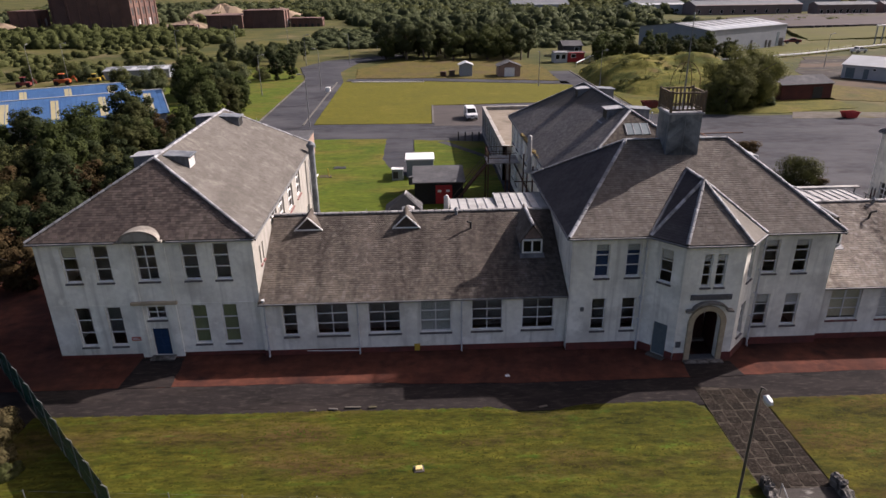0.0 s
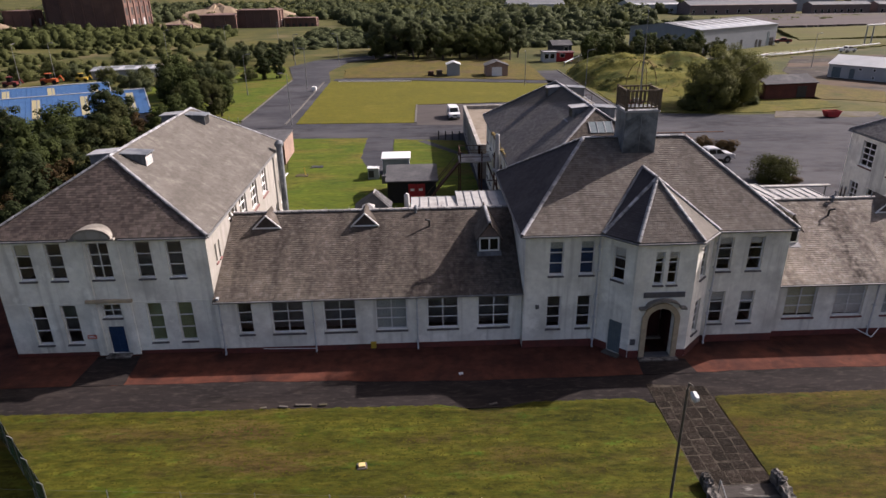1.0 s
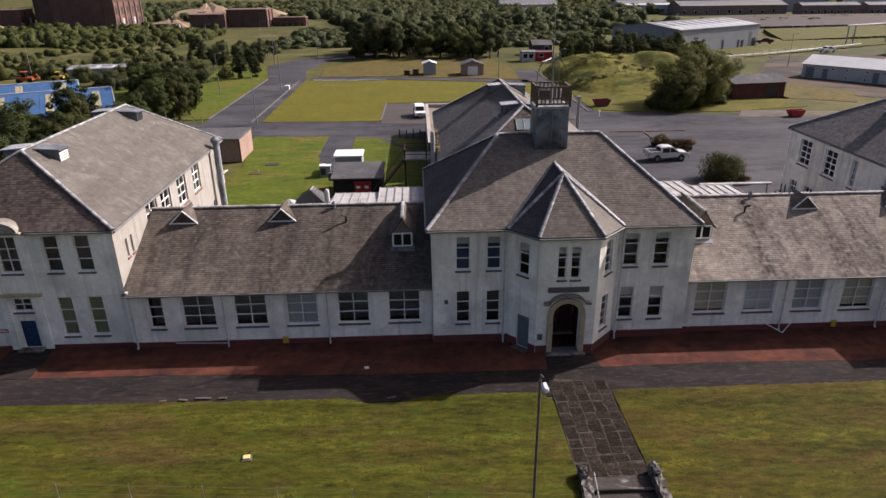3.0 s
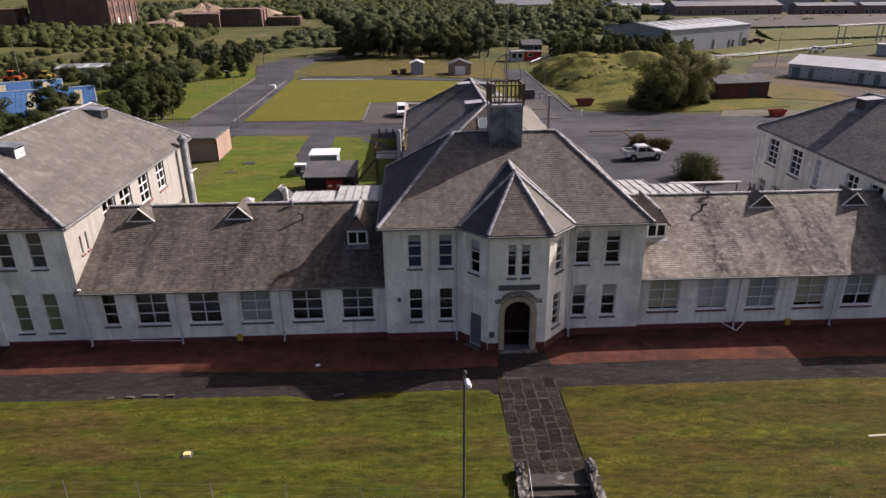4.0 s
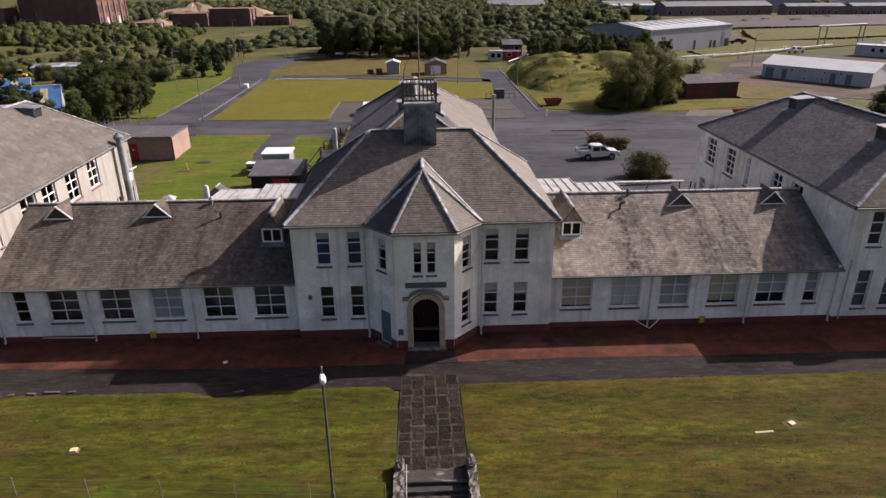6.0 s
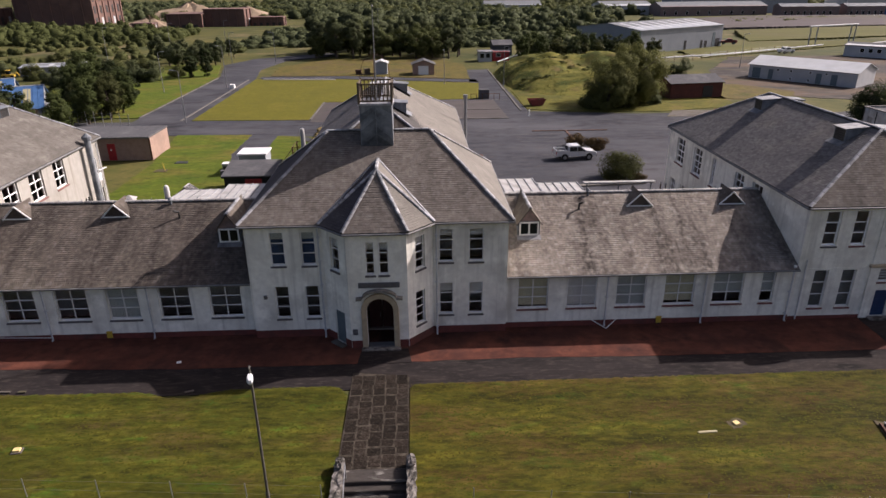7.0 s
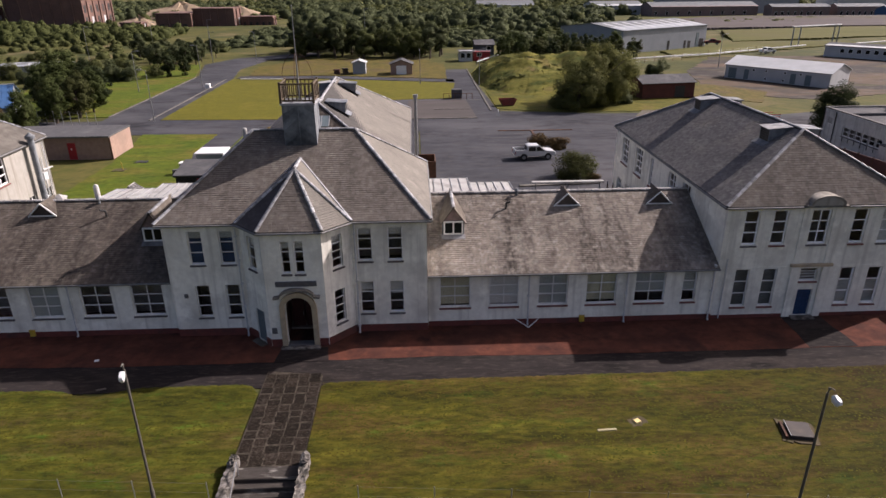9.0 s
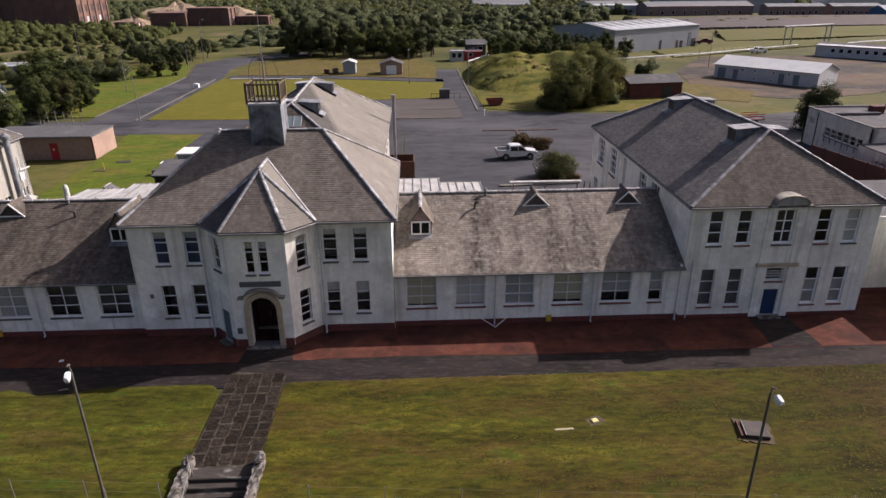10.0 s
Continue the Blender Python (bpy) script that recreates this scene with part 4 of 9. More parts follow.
def mound():
    xs, ys = np.linspace(20.9, 56, 72), np.linspace(88.6, 139.4, 96)
    V = [(x, y, mound_z(x, y) + 0.07 * noise.noise(Vector((x * 0.9, y * 0.9, 1))) - 0.06) for y in ys for x in xs]
    n = len(xs)
    Q = [(j * n + i, j * n + i + 1, (j + 1) * n + i + 1, (j + 1) * n + i) for j in range(len(ys) - 1) for i in range(n - 1)]
    ob = fast("mound", V, Q, M["dune"])
    ob.data.polygons.foreach_set("use_smooth", [True] * len(ob.data.polygons))
    tagged(ob, "grassy dune mound of tan and olive grass", "mound", kind="structure")


mound()


def marram():
    """Upright tufts of grass over the mound, as one object."""
    rng = np.random.default_rng(12)
    n = 12000
    x, y = rng.uniform(21.5, 55.5, n), rng.uniform(89, 139, n)
    z = np.array([mound_z(a, b) for a, b in zip(x, y)])
    keep = z > 0.05
    x, y, z = x[keep], y[keep], z[keep]
    n = len(x)
    a, w, h = rng.uniform(0, 6.28, n), rng.uniform(0.06, 0.13, n), rng.uniform(0.03, 0.13, n)
    lean = rng.normal(0, 0.18, (n, 2))
    c, q = np.cos(a), np.sin(a)
    P = np.stack([np.stack([x - c * w, y - q * w, z - 0.08], 1), np.stack([x + c * w, y + q * w, z - 0.08], 1), np.stack([x + lean[:, 0], y + lean[:, 1], z + h], 1)], 1).reshape(-1, 3)
    ob = fast("dune_grass", P, np.arange(len(P)).reshape(-1, 3), M["marram"], normals=np.tile(np.array([[0.1, -0.25, 0.96]]), (len(P), 1)))
    tagged(ob, "tan and olive tufts of rough grass on the mound", "grass", kind="stuff")


marram()


def heap(x, y, z, r, h, seed):
    """A spoil heap by the works."""
    V, n = [], 20
    for j, k in enumerate((1.0, 0.75, 0.5, 0.25, 0.05)):
        for i in range(n):
            a = 2 * math.pi * i / n
            q = r * k * (1 + 0.35 * noise.noise(Vector((math.cos(a) * 1.6, math.sin(a) * 1.6, seed + k))))
            V.append((x + q * 1.6 * math.cos(a), y + q * math.sin(a), z + h * (1 - k) * (0.85 + 0.3 * noise.noise(Vector((a, k * 3, seed))))))
    Q = [(j * n + i, j * n + (i + 1) % n, (j + 1) * n + (i + 1) % n, (j + 1) * n + i) for j in range(4) for i in range(n)]
    Q.append(tuple(range(4 * n, 5 * n)))
    ob = Geo().add(V, Q).make("sandy_bank", M["sand"])
    tagged(ob, "bare sandy bank by the disused works", "bank", "sandy banks")


for hx, hy, hr, hh in ((-146, 352, 13, 9), (-128, 352, 8, 6), (-150, 440, 30, 14), (-110, 430, 24, 11), (-262, 372, 14, 7), (-215, 356, 9, 5)):
    heap(hx, hy, -5, hr, hh, hx * 0.1)

# ---- the main building ----
def front(x, y):
    """The frame of a wall that faces the lawn, from its west end."""
    return Matrix.Translation((x, y, 0))


def roof_face(parent, eave_a, eave_b, top_a, top_b, singles=0, pick=None, seed=1, look_="slate"):
    """One slope: eave from a to b as seen from outside (left to right), top from top_a to top_b; boards and slates."""
    A, B, C, D = (Vector(p) for p in (eave_a, eave_b, top_b, top_a))
    along = (B - A).normalized()
    nrm = along.cross(C - A).normalized() if (C - D).length > 0.01 else along.cross(C - A).normalized()
    up = nrm.cross(along).normalized()
    h = (C - A).dot(up)
    la, lb, lc = (D - A).dot(along), (B - A).dot(along), (C - A).dot(along)
    pts = [A, B, C] + ([D] if (C - D).length > 0.01 else [])
    Geo().slab(pts, 0.14).make("roof_slope", M["slate_bed"], parent)
    slates(parent, A, along, up, h, lambda v: la * v / h, lambda v: lb + (lc - lb) * v / h, singles, pick, seed=seed, look_=look_)


def gutter(parent, a, b, r=0.065):
    a, b = Vector(a), Vector(b)
    Geo().tube(a, b, r, n=8).make("gutter", M["gutter"], parent, "grey half-round eaves gutter")


def pipe(parent, x, y, z0, z1, r=0.05, ears=True):
    g = Geo().tube((x, y, z0), (x, y, z1 - 0.12), r, n=10)
    g.tube((x, y, z1 - 0.12), (x, y - 0.02, z1 + 0.12), r * 1.1, r * 1.9, n=10)
    for z in np.arange(z0 + 0.5, z1, 1.6):
        g.box(x - r * 1.7, x + r * 1.7, y - r * 1.2, y + r * 2.4, z, z + 0.06)
    g.tube((x, y, z0 + 0.12), (x, y - 0.14, z0 + 0.02), r, n=8)
    g.make("downpipe", M["pipe"], parent, "white painted downpipe")


def closed_box(parent, x0, x1, y0, y1, levels):
    """Plain inner walls and floors, so that rooms stay dark and closed."""
    g = Geo()
    for z in levels:
        g.box(x0, x1, y0, y1, z, z + 0.2)
    g.make("inner_floor", M["insidefloor"], parent)
    Geo().box(x0 + 0.4, x1 - 0.4, y0 + 2.4, y0 + 2.55, levels[0] + 0.2, levels[-1]).make("inner_wall", M["inside"], parent)


def vent(parent, cx, y, z, sx, mouth="darkmetal"):
    """A boxy roof ventilator that stands out of a slope: lead cheeks, flat cap, louvred mouth. sx: the way that it faces along x."""
    w, a, b = 0.62, 0.25, 1.75
    m = Matrix.Translation((cx, y, z)) @ Matrix.Diagonal((sx, 1, 1, 1))
    za, zb, zs = -0.10, -0.20, -0.603
    g = Geo(m)
    for s in (-1, 1):
        p = [(a, s * w, a * zs - 0.05), (b, s * w, b * zs - 0.05), (b, s * w, zb), (a, s * w, za)]
        q = [(u, v - s * 0.05, t_) for u, v, t_ in p]
        g.add(p + q, [(0, 1, 2, 3) if s * sx < 0 else (3, 2, 1, 0), (7, 6, 5, 4) if s * sx < 0 else (4, 5, 6, 7), (1, 5, 6, 2) if s * sx < 0 else (2, 6, 5, 1)])
    g.box(a, a + 0.05, -w, w, a * zs - 0.1, za)
    ob = g.make("roof_vent", M["lead"], parent, "lead-clad roof ventilator with a louvred mouth")
    r = Geo(m)
    r.slab([(a - 0.12, -w - 0.1, za + 0.05), (b + 0.14, -w - 0.1, zb + 0.03), (b + 0.14, w + 0.1, zb + 0.03), (a - 0.12, w + 0.1, za + 0.05)][::sx], 0.07)
    # caps that face the sun get darker lead, to temper its brightness
    r.make("vent_roof", M["lead" if sx > 0 else "leadroof"], ob, "weathered lead cap, darker on the sunlit side")
    Geo(m).box(b - 0.12, b - 0.09, -w + 0.05, w - 0.05, b * zs - 0.05, zb).make("backing", M["darkmetal"], ob)
    # mouth tone carries light: pale boards for sun, dark ones for shaded openings
    for k in range(4):
        q = Geo(m)
        z0 = b * zs + 0.06 + 0.155 * k
        q.box(b - 0.05, b - 0.02, -w + 0.05, w - 0.05, z0, z0 + 0.125)
        q.make("louvre", M[mouth], ob, "louvre board toned for the sun or shade on it")
    Geo(m).slab([(b - 0.05, -w - 0.15, b * zs + 0.05), (b + 0.45, -w - 0.15, (b + 0.45) * zs + 0.06), (b + 0.45, w + 0.15, (b + 0.45) * zs + 0.06), (b - 0.05, w + 0.15, b * zs + 0.05)][::sx], 0.02).make("apron", M["lead"], ob)


def wing(cx, y0, hw, ridge0, ridge1, back, side, blinds, tone, spots, rowz):
    """A two-storey hipped wing. side: +1 if its inner long wall faces east."""
    E, RZ = 8.04, 11.93
    t = base("wing_building", cx, y0, 0, tone, "building", "two-storey wings")
    x0, x1 = cx - hw, cx + hw
    m = front(x0, y0)
    U = [(hw - 4.98, hw - 4.02), (hw - 3.1, hw - 2.15), (hw - 0.62, hw + 0.62), (hw + 2.15, hw + 3.1), (hw + 4.02, hw + 4.98)]
    ops = [(a, b, 5.32, 7.68) for a, b in U] + [(a, b, 0.86, 3.58) for k, (a, b) in enumerate(U) if k != 2]
    door = (hw - 0.52, hw + 0.52, 0.06, 2.02)
    fan = (hw - 0.58, hw + 0.58, 2.66, 3.56)
    front_wall(m, 2 * hw, 0.0, E, ops + [door, fan], M["render" if side > 0 else "render_grey"], t, label="white harled wall with weather streaks")
    fresh = dict(f=0.085, bar=0.036, paint="whitenew") if side < 0 else {}
    for k, (a, b) in enumerate(U):
        window(m, (a, b, 5.32, 7.68), 2 if k == 2 else 1, 3, t, *blinds[0][k], sill="sill" if side > 0 or k % 2 == 0 else "sillred", **fresh)
        if k != 2:
            window(m, (a, b, 0.86, 3.58), 1, 3, t, *blinds[1][k], sill="sill" if side > 0 else "sillred", **(fresh if k > 2 else {}))
    window(m, fan, 2 if side > 0 else 1, 2 if side > 0 else 4, t, sill="sill" if side > 0 else "sillred")
    # the middle bay: slightly proud piers, a moulding above the door, a segmental pediment over the eave
    for s_ in (-1, 1):
        Geo(m).box(*sorted((hw + s_ * 0.78, hw + s_ * 1.3)), -0.10, 0, 0.0, 3.75).make("pier", M["render" if side > 0 else "render_grey"], t)
        Geo(m).box(*sorted((hw + s_ * 0.8, hw + s_ * 1.25)), -0.06, 0, 3.95, E - 0.16).make("pilaster", M["render" if side > 0 else "render_grey"], t)
    Geo(m).box(hw - 1.42, hw + 1.42, -0.2, 0.02, 3.75, 3.95, 0.03).make("moulding", M["stone"], t, "weathered stone moulding above the door")
    seg = []
    for k in range(15):
        a = math.radians(180 - 180 * k / 14)
        seg.append((hw + 1.16 * math.cos(a), 8.08 + 0.66 * math.sin(a)))
    inner = [(hw + (x - hw) * 0.87, 8.08 + (z - 8.08) * 0.80) for x, z in seg]
    arch = Geo(m)
    for i in range(14):
        (a, b), (c, d), (e, f), (p, q) = seg[i], seg[i + 1], inner[i], inner[i + 1]
        arch.add([(a, -0.44, b), (c, -0.44, d), (p, -0.44, q), (e, -0.44, f), (a, 0.6, b), (c, 0.6, d), (p, 0.6, q), (e, 0.6, f)],
                 [(3, 2, 1, 0), (4, 5, 6, 7), (0, 1, 5, 4), (2, 3, 7, 6)])
    arch.box(hw - 1.32, hw - 0.95, -0.5, 0.3, 8.0, 8.1).box(hw + 0.95, hw + 1.32, -0.5, 0.3, 8.0, 8.1)
    ped = arch.make("pediment", M["pedstone"], t, "segmental stone pediment over the eave", weld=True)
    Geo(m).extrude([(x, z) for x, z in inner], -0.40, 0.7).make("tympanum", M["render_cream"], ped)
    # door, step, plinth
    d = Geo(m).box(door[0], door[1], 0.16, 0.22, door[2], door[3])
    dd = d.make("door", M["doorblue"], t, "blue painted panelled door")
    for r in range(3):
        for c in range(2):
            ua = door[0] + 0.08 + c * 0.47
            Geo(m).box(ua, ua + 0.40, 0.145, 0.16, 0.16 + r * 0.62, 0.68 + r * 0.62, 0.012).make("door_panel", M["doorblue"], dd)
    Geo(m).ball((door[1] - 0.1, 0.13, 1.05), 0.035).make("handle", M["steel"], dd)
    Geo(m).box(hw - 0.77, hw + 0.77, -0.55, -0.002, 0, 0.1, 0.02).make("doorstep", M["rockwall"], t, "worn stone doorstep")
    for ua, ub in ((-0.03, hw - 1.32), (hw + 1.32, 2 * hw + 0.03)):
        Geo(m).box(ua, ub, -0.04, 0, 0, 0.24).make("plinth", M["plinth"], t)
        Geo(m).box(max(ua, 0), min(ub, 2 * hw), -0.025, 0, 3.70, 3.74).make("string_course", M["render" if side > 0 else "render_grey"], t)
    # long walls and rear wall
    L = back - y0 - 0.7
    east = Matrix.Translation((x1, y0, 0)) @ Matrix.Rotation(math.radians(90), 4, "Z")
    west = Matrix.Translation((x0, y0 + L, 0)) @ Matrix.Rotation(math.radians(-90), 4, "Z")
    for mm, inner_side in ((east, side > 0), (west, side < 0)):
        flip = mm is west
        o = []
        if inner_side:
            for s, e in spots:
                o.append((s, e, *rowz) if not flip else (L - e, L - s, *rowz))
            if L > 20:
                for s in (17.0, 19.5, 22.0):
                    a, b = (s - 0.6, s + 0.6) if not flip else (L - s - 0.6, L - s + 0.6)
                    o.append((a, b, 1.0, 3.4))
            if not flip:
                o += [(1.4, 1.72, 5.6, 6.8), (2.15, 2.47, 5.6, 6.8)]
        # only the inner wall in sun gets the cream darkened against that sun
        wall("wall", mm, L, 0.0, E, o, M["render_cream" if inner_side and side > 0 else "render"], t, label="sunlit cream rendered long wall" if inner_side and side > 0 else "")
        for q in o:
            narrow = q[1] - q[0] < 0.5
            window(mm, q, 1 if narrow else 2, 2 if narrow else (3 if side > 0 else 4), t, sill="sillred", f=0.08, bar=0.036, paint="whitenew")
    rear = Matrix.Translation((x1, y0 + L, 0)) @ Matrix.Rotation(math.radians(180), 4, "Z")
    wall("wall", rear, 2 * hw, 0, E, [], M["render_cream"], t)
    closed_box(t, x0 + 0.36, x1 - 0.36, y0 + 0.36, y0 + L - 0.36, (0.02, 4.1, E - 0.25))
    # roof
    o = 0.23
    ya, yb = y0 - o, y0 + L + o
    a, b, c, d = (x0 - o, ya, E), (x1 + o, ya, E), (x1 + o, yb, E), (x0 - o, yb, E)
    r0, r1 = (cx, ridge0, RZ), (cx, ridge1, RZ)
    rf = Geo().box(x0 - o + 0.02, x1 + o - 0.02, ya + 0.02, yb - 0.02, E - 0.16, E - 0.02).make("roof", M["gutter"], t, "grey slate hipped roof")
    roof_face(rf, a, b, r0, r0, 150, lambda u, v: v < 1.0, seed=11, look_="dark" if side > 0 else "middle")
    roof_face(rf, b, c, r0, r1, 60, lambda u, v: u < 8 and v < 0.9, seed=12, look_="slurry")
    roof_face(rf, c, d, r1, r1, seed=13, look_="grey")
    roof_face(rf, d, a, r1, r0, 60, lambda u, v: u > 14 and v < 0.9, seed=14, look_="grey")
    for p in (a, b):
        caps(rf, Vector(p) + Vector((0, 0, 0.05)), Vector(r0) + Vector((0, 0, 0.05)))
    for p in (c, d):
        caps(rf, Vector(p) + Vector((0, 0, 0.05)), Vector(r1) + Vector((0, 0, 0.05)))
    caps(rf, Vector(r0) + Vector((0, 0, 0.05)), Vector(r1) + Vector((0, 0, 0.05)))
    gutter(t, (a[0], a[1] - 0.05, E - 0.1), (cx - 1.5, a[1] - 0.05, E - 0.1))
    gutter(t, (cx + 1.5, a[1] - 0.05, E - 0.1), (b[0], a[1] - 0.05, E - 0.1))
    gutter(t, (b[0] + 0.05, b[1], E - 0.1), (b[0] + 0.05, c[1], E - 0.1))
    gutter(t, (a[0] - 0.05, a[1], E - 0.1), (a[0] - 0.05, c[1], E - 0.1))
    for yy in (ridge0 + 1.6, ridge1 - 1.7):
        for sx in (1, -1):
            # only the near sunlit mouth is pale; the others are coloured as shade
            vent(rf, cx, yy, RZ, sx, "louvre" if sx > 0 and yy < 8 else "darkmetal")
    return t


N = (None,)
wing(-33.75, 0.3, 6.45, 4.3, 20.3, 24.2, 1,
     ([("blind", 0.32), N, N, N, N], [N, N, N, ("blindgreen", 1.0), ("blindgreen", 1.0)]),
     "white rendered two-storey wing with brown slate roof and blue door",
     [(5.2, 7.2), (7.95, 9.85), (11.35, 13.3), (14.95, 16.7)], (5.5, 7.72))
wing(33.45, 0.0, 6.2, 3.9, 18.6, 24.6, -1,
     ([N, N, N, N, ("blindwhite", 1.0)], [("blinddim", 1.0), ("blinddim", 1.0), N, ("blindgrey", -0.66), ("blindgrey", -0.66)]),
     "grey-white two-storey wing with grey slate roof and blue door",
     [(5.9, 7.4), (8.7, 10.15), (13.6, 14.3), (16.35, 18.1), (20.2, 22.0)], (5.1, 7.45))


def low_range(sx, blinds, label):
    """A one-storey range of wide windows under a long slate roof. sx: -1 west, +1 east of the middle block."""
    E, EY, RY, RZ = 3.82, -0.31, 6.5, 7.15
    t = base("single_storey_range", sx * 17.7, 0, 0, label, "building", "single-storey ranges")
    xa, xb = (-27.28, -8.125) if sx < 0 else (8.125, 27.23)
    m = front(xa, 0)
    L = xb - xa
    W = [(8.9, 10.9), (12.15, 14.1), (15.4, 17.35), (18.6, 20.6), (21.85, 23.85), (25.05, 25.95)]
    ops = [(a - xa, b - xa, 1.36, 3.58) if sx > 0 else (-b - xa, -a - xa, 1.36, 3.58) for a, b in W]
    wall("wall", m, L, 0, E, ops, M["render" if sx < 0 else "render_grey"], t, label="pale grey rendered wall")
    for k, o in enumerate(ops):
        window(m, o, 2 if k < 5 else 1, 3, t, *blinds[k], sill="sillred" if sx > 0 else "sill")
    Geo(m).box(0.01, L - 0.01, -0.05, 0, 0, 0.36).make("plinth", M["plinth"], t, "dark red brick plinth")
    back = Matrix.Translation((xb, 13.0, 0)) @ Matrix.Rotation(math.pi, 4, "Z")
    wall("wall", back, L, 0, E, [], M["render"], t)
    closed_box(t, xa, xb, 0.36, 12.6, (0.02, E - 0.22))
    rf = Geo().box(xa, xb, EY + 0.02, 13.3, E - 0.15, E - 0.03).make("roof", M["gutter"], t, "weathered brown-grey slate roof with lichen streaks")
    roof_face(rf, (xa, EY, E), (xb, EY, E), (xa, RY, RZ), (xb, RY, RZ), 300, lambda u, v: v < 1.4, seed=21 + sx, look_="slate" if sx < 0 else "lichen")
    roof_face(rf, (xb, 13.34, E), (xa, 13.34, E), (xb, RY, RZ), (xa, RY, RZ), seed=24 + sx)
    caps(rf, (xa, RY, RZ + 0.04), (xb, RY, RZ + 0.04), name="ridge_cap", r=0.105, material="tubelead")
    gutter(t, (xa, EY - 0.05, E - 0.06), (xb, EY - 0.05, E - 0.06))
    for x in (14.75, 21.25):
        pipe(t, sx * x, -0.12, 0.0, E - 0.2)
    pipe(t, sx * 26.98, -0.14, 0.0, E + 0.1, 0.055)
    slope = (RZ - E) / (RY - EY)

    def zr(y):
        return E + (y - EY) * slope

    # spikes on the ridge where the lead rolls are clipped
    for k in range(1, 12):
        x = xa + (xb - xa) * k / 12
        Geo().tube((x, RY, RZ + 0.1), (x, RY, RZ + 0.28), 0.03, 0.015, n=6).make("ridge_clip", M["leadroof"], rf)
    # two small triangular vents near the ridge
    for x in (18.15, 24.75):
        c = sx * x
        g = Geo()
        yf, w, h = 5.2, 0.82, 0.84
        zf = zr(yf)
        yb = yf + h / slope
        g.quad((c - w, yf, zf + 0.02), (c + w, yf, zf + 0.02), (c, yf, zf + h))
        gb = g.make("gablet", M["dark_one"], rf, "small triangular roof gablet with pale lead edging")
        q = Geo()
        for s in (-1, 1):
            pts = [(c + s * (w + 0.12), yf - 0.12, zf - 0.04), (c, yf - 0.12, zf + h + 0.06), (c, yb + 0.2, zf + h + 0.06)]
            q.slab(pts if s > 0 else [pts[0], pts[2], pts[1]], 0.05)
        q.make("gablet_roof", M["slate_one"], gb)
        q = Geo()
        for s in (-1, 1):
            q.tube((c + s * (w + 0.12), yf - 0.14, zf), (c, yf - 0.14, zf + h + 0.08), 0.05, n=6)
        q.tube((c - w, yf - 0.1, zf + 0.03), (c + w, yf - 0.1, zf + 0.03), 0.05, n=6)
        q.make("lead_edging", M["white"], gb, "pale lead edging")
    # a dormer beside the middle block
    c = sx * 9.95
    yf, w = 2.75, 0.68
    zf = zr(yf)
    g = Geo()
    top = zf + 1.1
    g.box(c - w, c + w, yf + 0.12, yf + 0.18, zf - 0.05, top)
    for s in (-1, 1):
        g.slab([(c + s * w, yf + 0.1, zf), (c + s * w, yf + 0.1, top), (c + s * w, yf + (top - zf) / slope, top)][:: s], 0.06)
    dm = g.make("dormer", M["lead"], rf, "small slated dormer with a white casement")
    dmat = front(c - w, yf)
    g = Geo(dmat)
    g.quad((0, 0.1, 1.1 + zf), (2 * w, 0.1, 1.1 + zf), (w, 0.1, 1.1 + zf + 0.95))
    g.make("dormer_gable", M["gablewood"], dm, "faded pinkish boarded gable")
    q = Geo()
    for s in (-1, 1):
        pts = [(c + s * (w + 0.2), yf - 0.15, top - 0.18), (c, yf - 0.15, top + 1.02), (c, yf + 1.1 / slope + 1.9, top + 1.02), (c + s * (w + 0.2), yf + 0.9 / slope, top - 0.18)]
        q.slab(pts if s < 0 else pts[::-1], 0.06)
    q.make("dormer_roof", M["slate_one"], dm)
    caps(rf, (c, yf - 0.15, top + 1.0), (c, yf + 3.3, top + 1.0), name="dormer_ridge", r=0.09)
    wo = (0.10, 2 * w - 0.10, zf + 0.22, zf + 0.98)
    fr = Geo(dmat)
    fr.box(0.02, 2 * w - 0.02, -0.02, 0.06, wo[2] - 0.1, wo[2]).box(0.02, 2 * w - 0.02, -0.02, 0.06, wo[3], wo[3] + 0.1)
    for u in (0.02, w - 0.05, 2 * w - 0.12):
        fr.box(u, u + 0.10, -0.018, 0.058, wo[2], wo[3])
    fr.make("casement", M["white"], dm, "white casement frame")
    Geo(dmat).box(0.12, w - 0.05, 0.02, 0.03, wo[2], wo[3]).make("pane", M["carglass"], dm)
    Geo(dmat).box(w + 0.05, 2 * w - 0.12, 0.02, 0.03, wo[2], wo[3]).make("pane", M["carglass"], dm)
    q = Geo(dmat).slab([(-0.12, -0.3, zf - 0.08), (2 * w + 0.12, -0.3, zf - 0.08), (2 * w + 0.12, 0.1, zf + 0.12), (-0.12, 0.1, zf + 0.12)], 0.03)
    q.make("lead_apron", M["leadroof"], dm, "pale lead apron")
    # soil vent pipe and cowl
    y = 5.0
    x = sx * 13.8
    Geo().line([(x, y, zr(y) - 0.1), (x, y - 0.05, zr(y) + 0.45), (x + 0.25 * sx, y - 0.3, zr(y) + 0.6)], 0.07).make("vent_pipe", M["darkmetal"], rf, "dark bent vent pipe")
    y = 6.2
    x = sx * 14.7
    g = Geo().tube((x, y, zr(y) - 0.1), (x, y, zr(y) + 0.35), 0.09).tube((x, y, zr(y) + 0.35), (x, y, zr(y) + 0.55), 0.2, 0.05)
    g.make("cowl", M["lead"], rf, "small lead cowl")
    return t


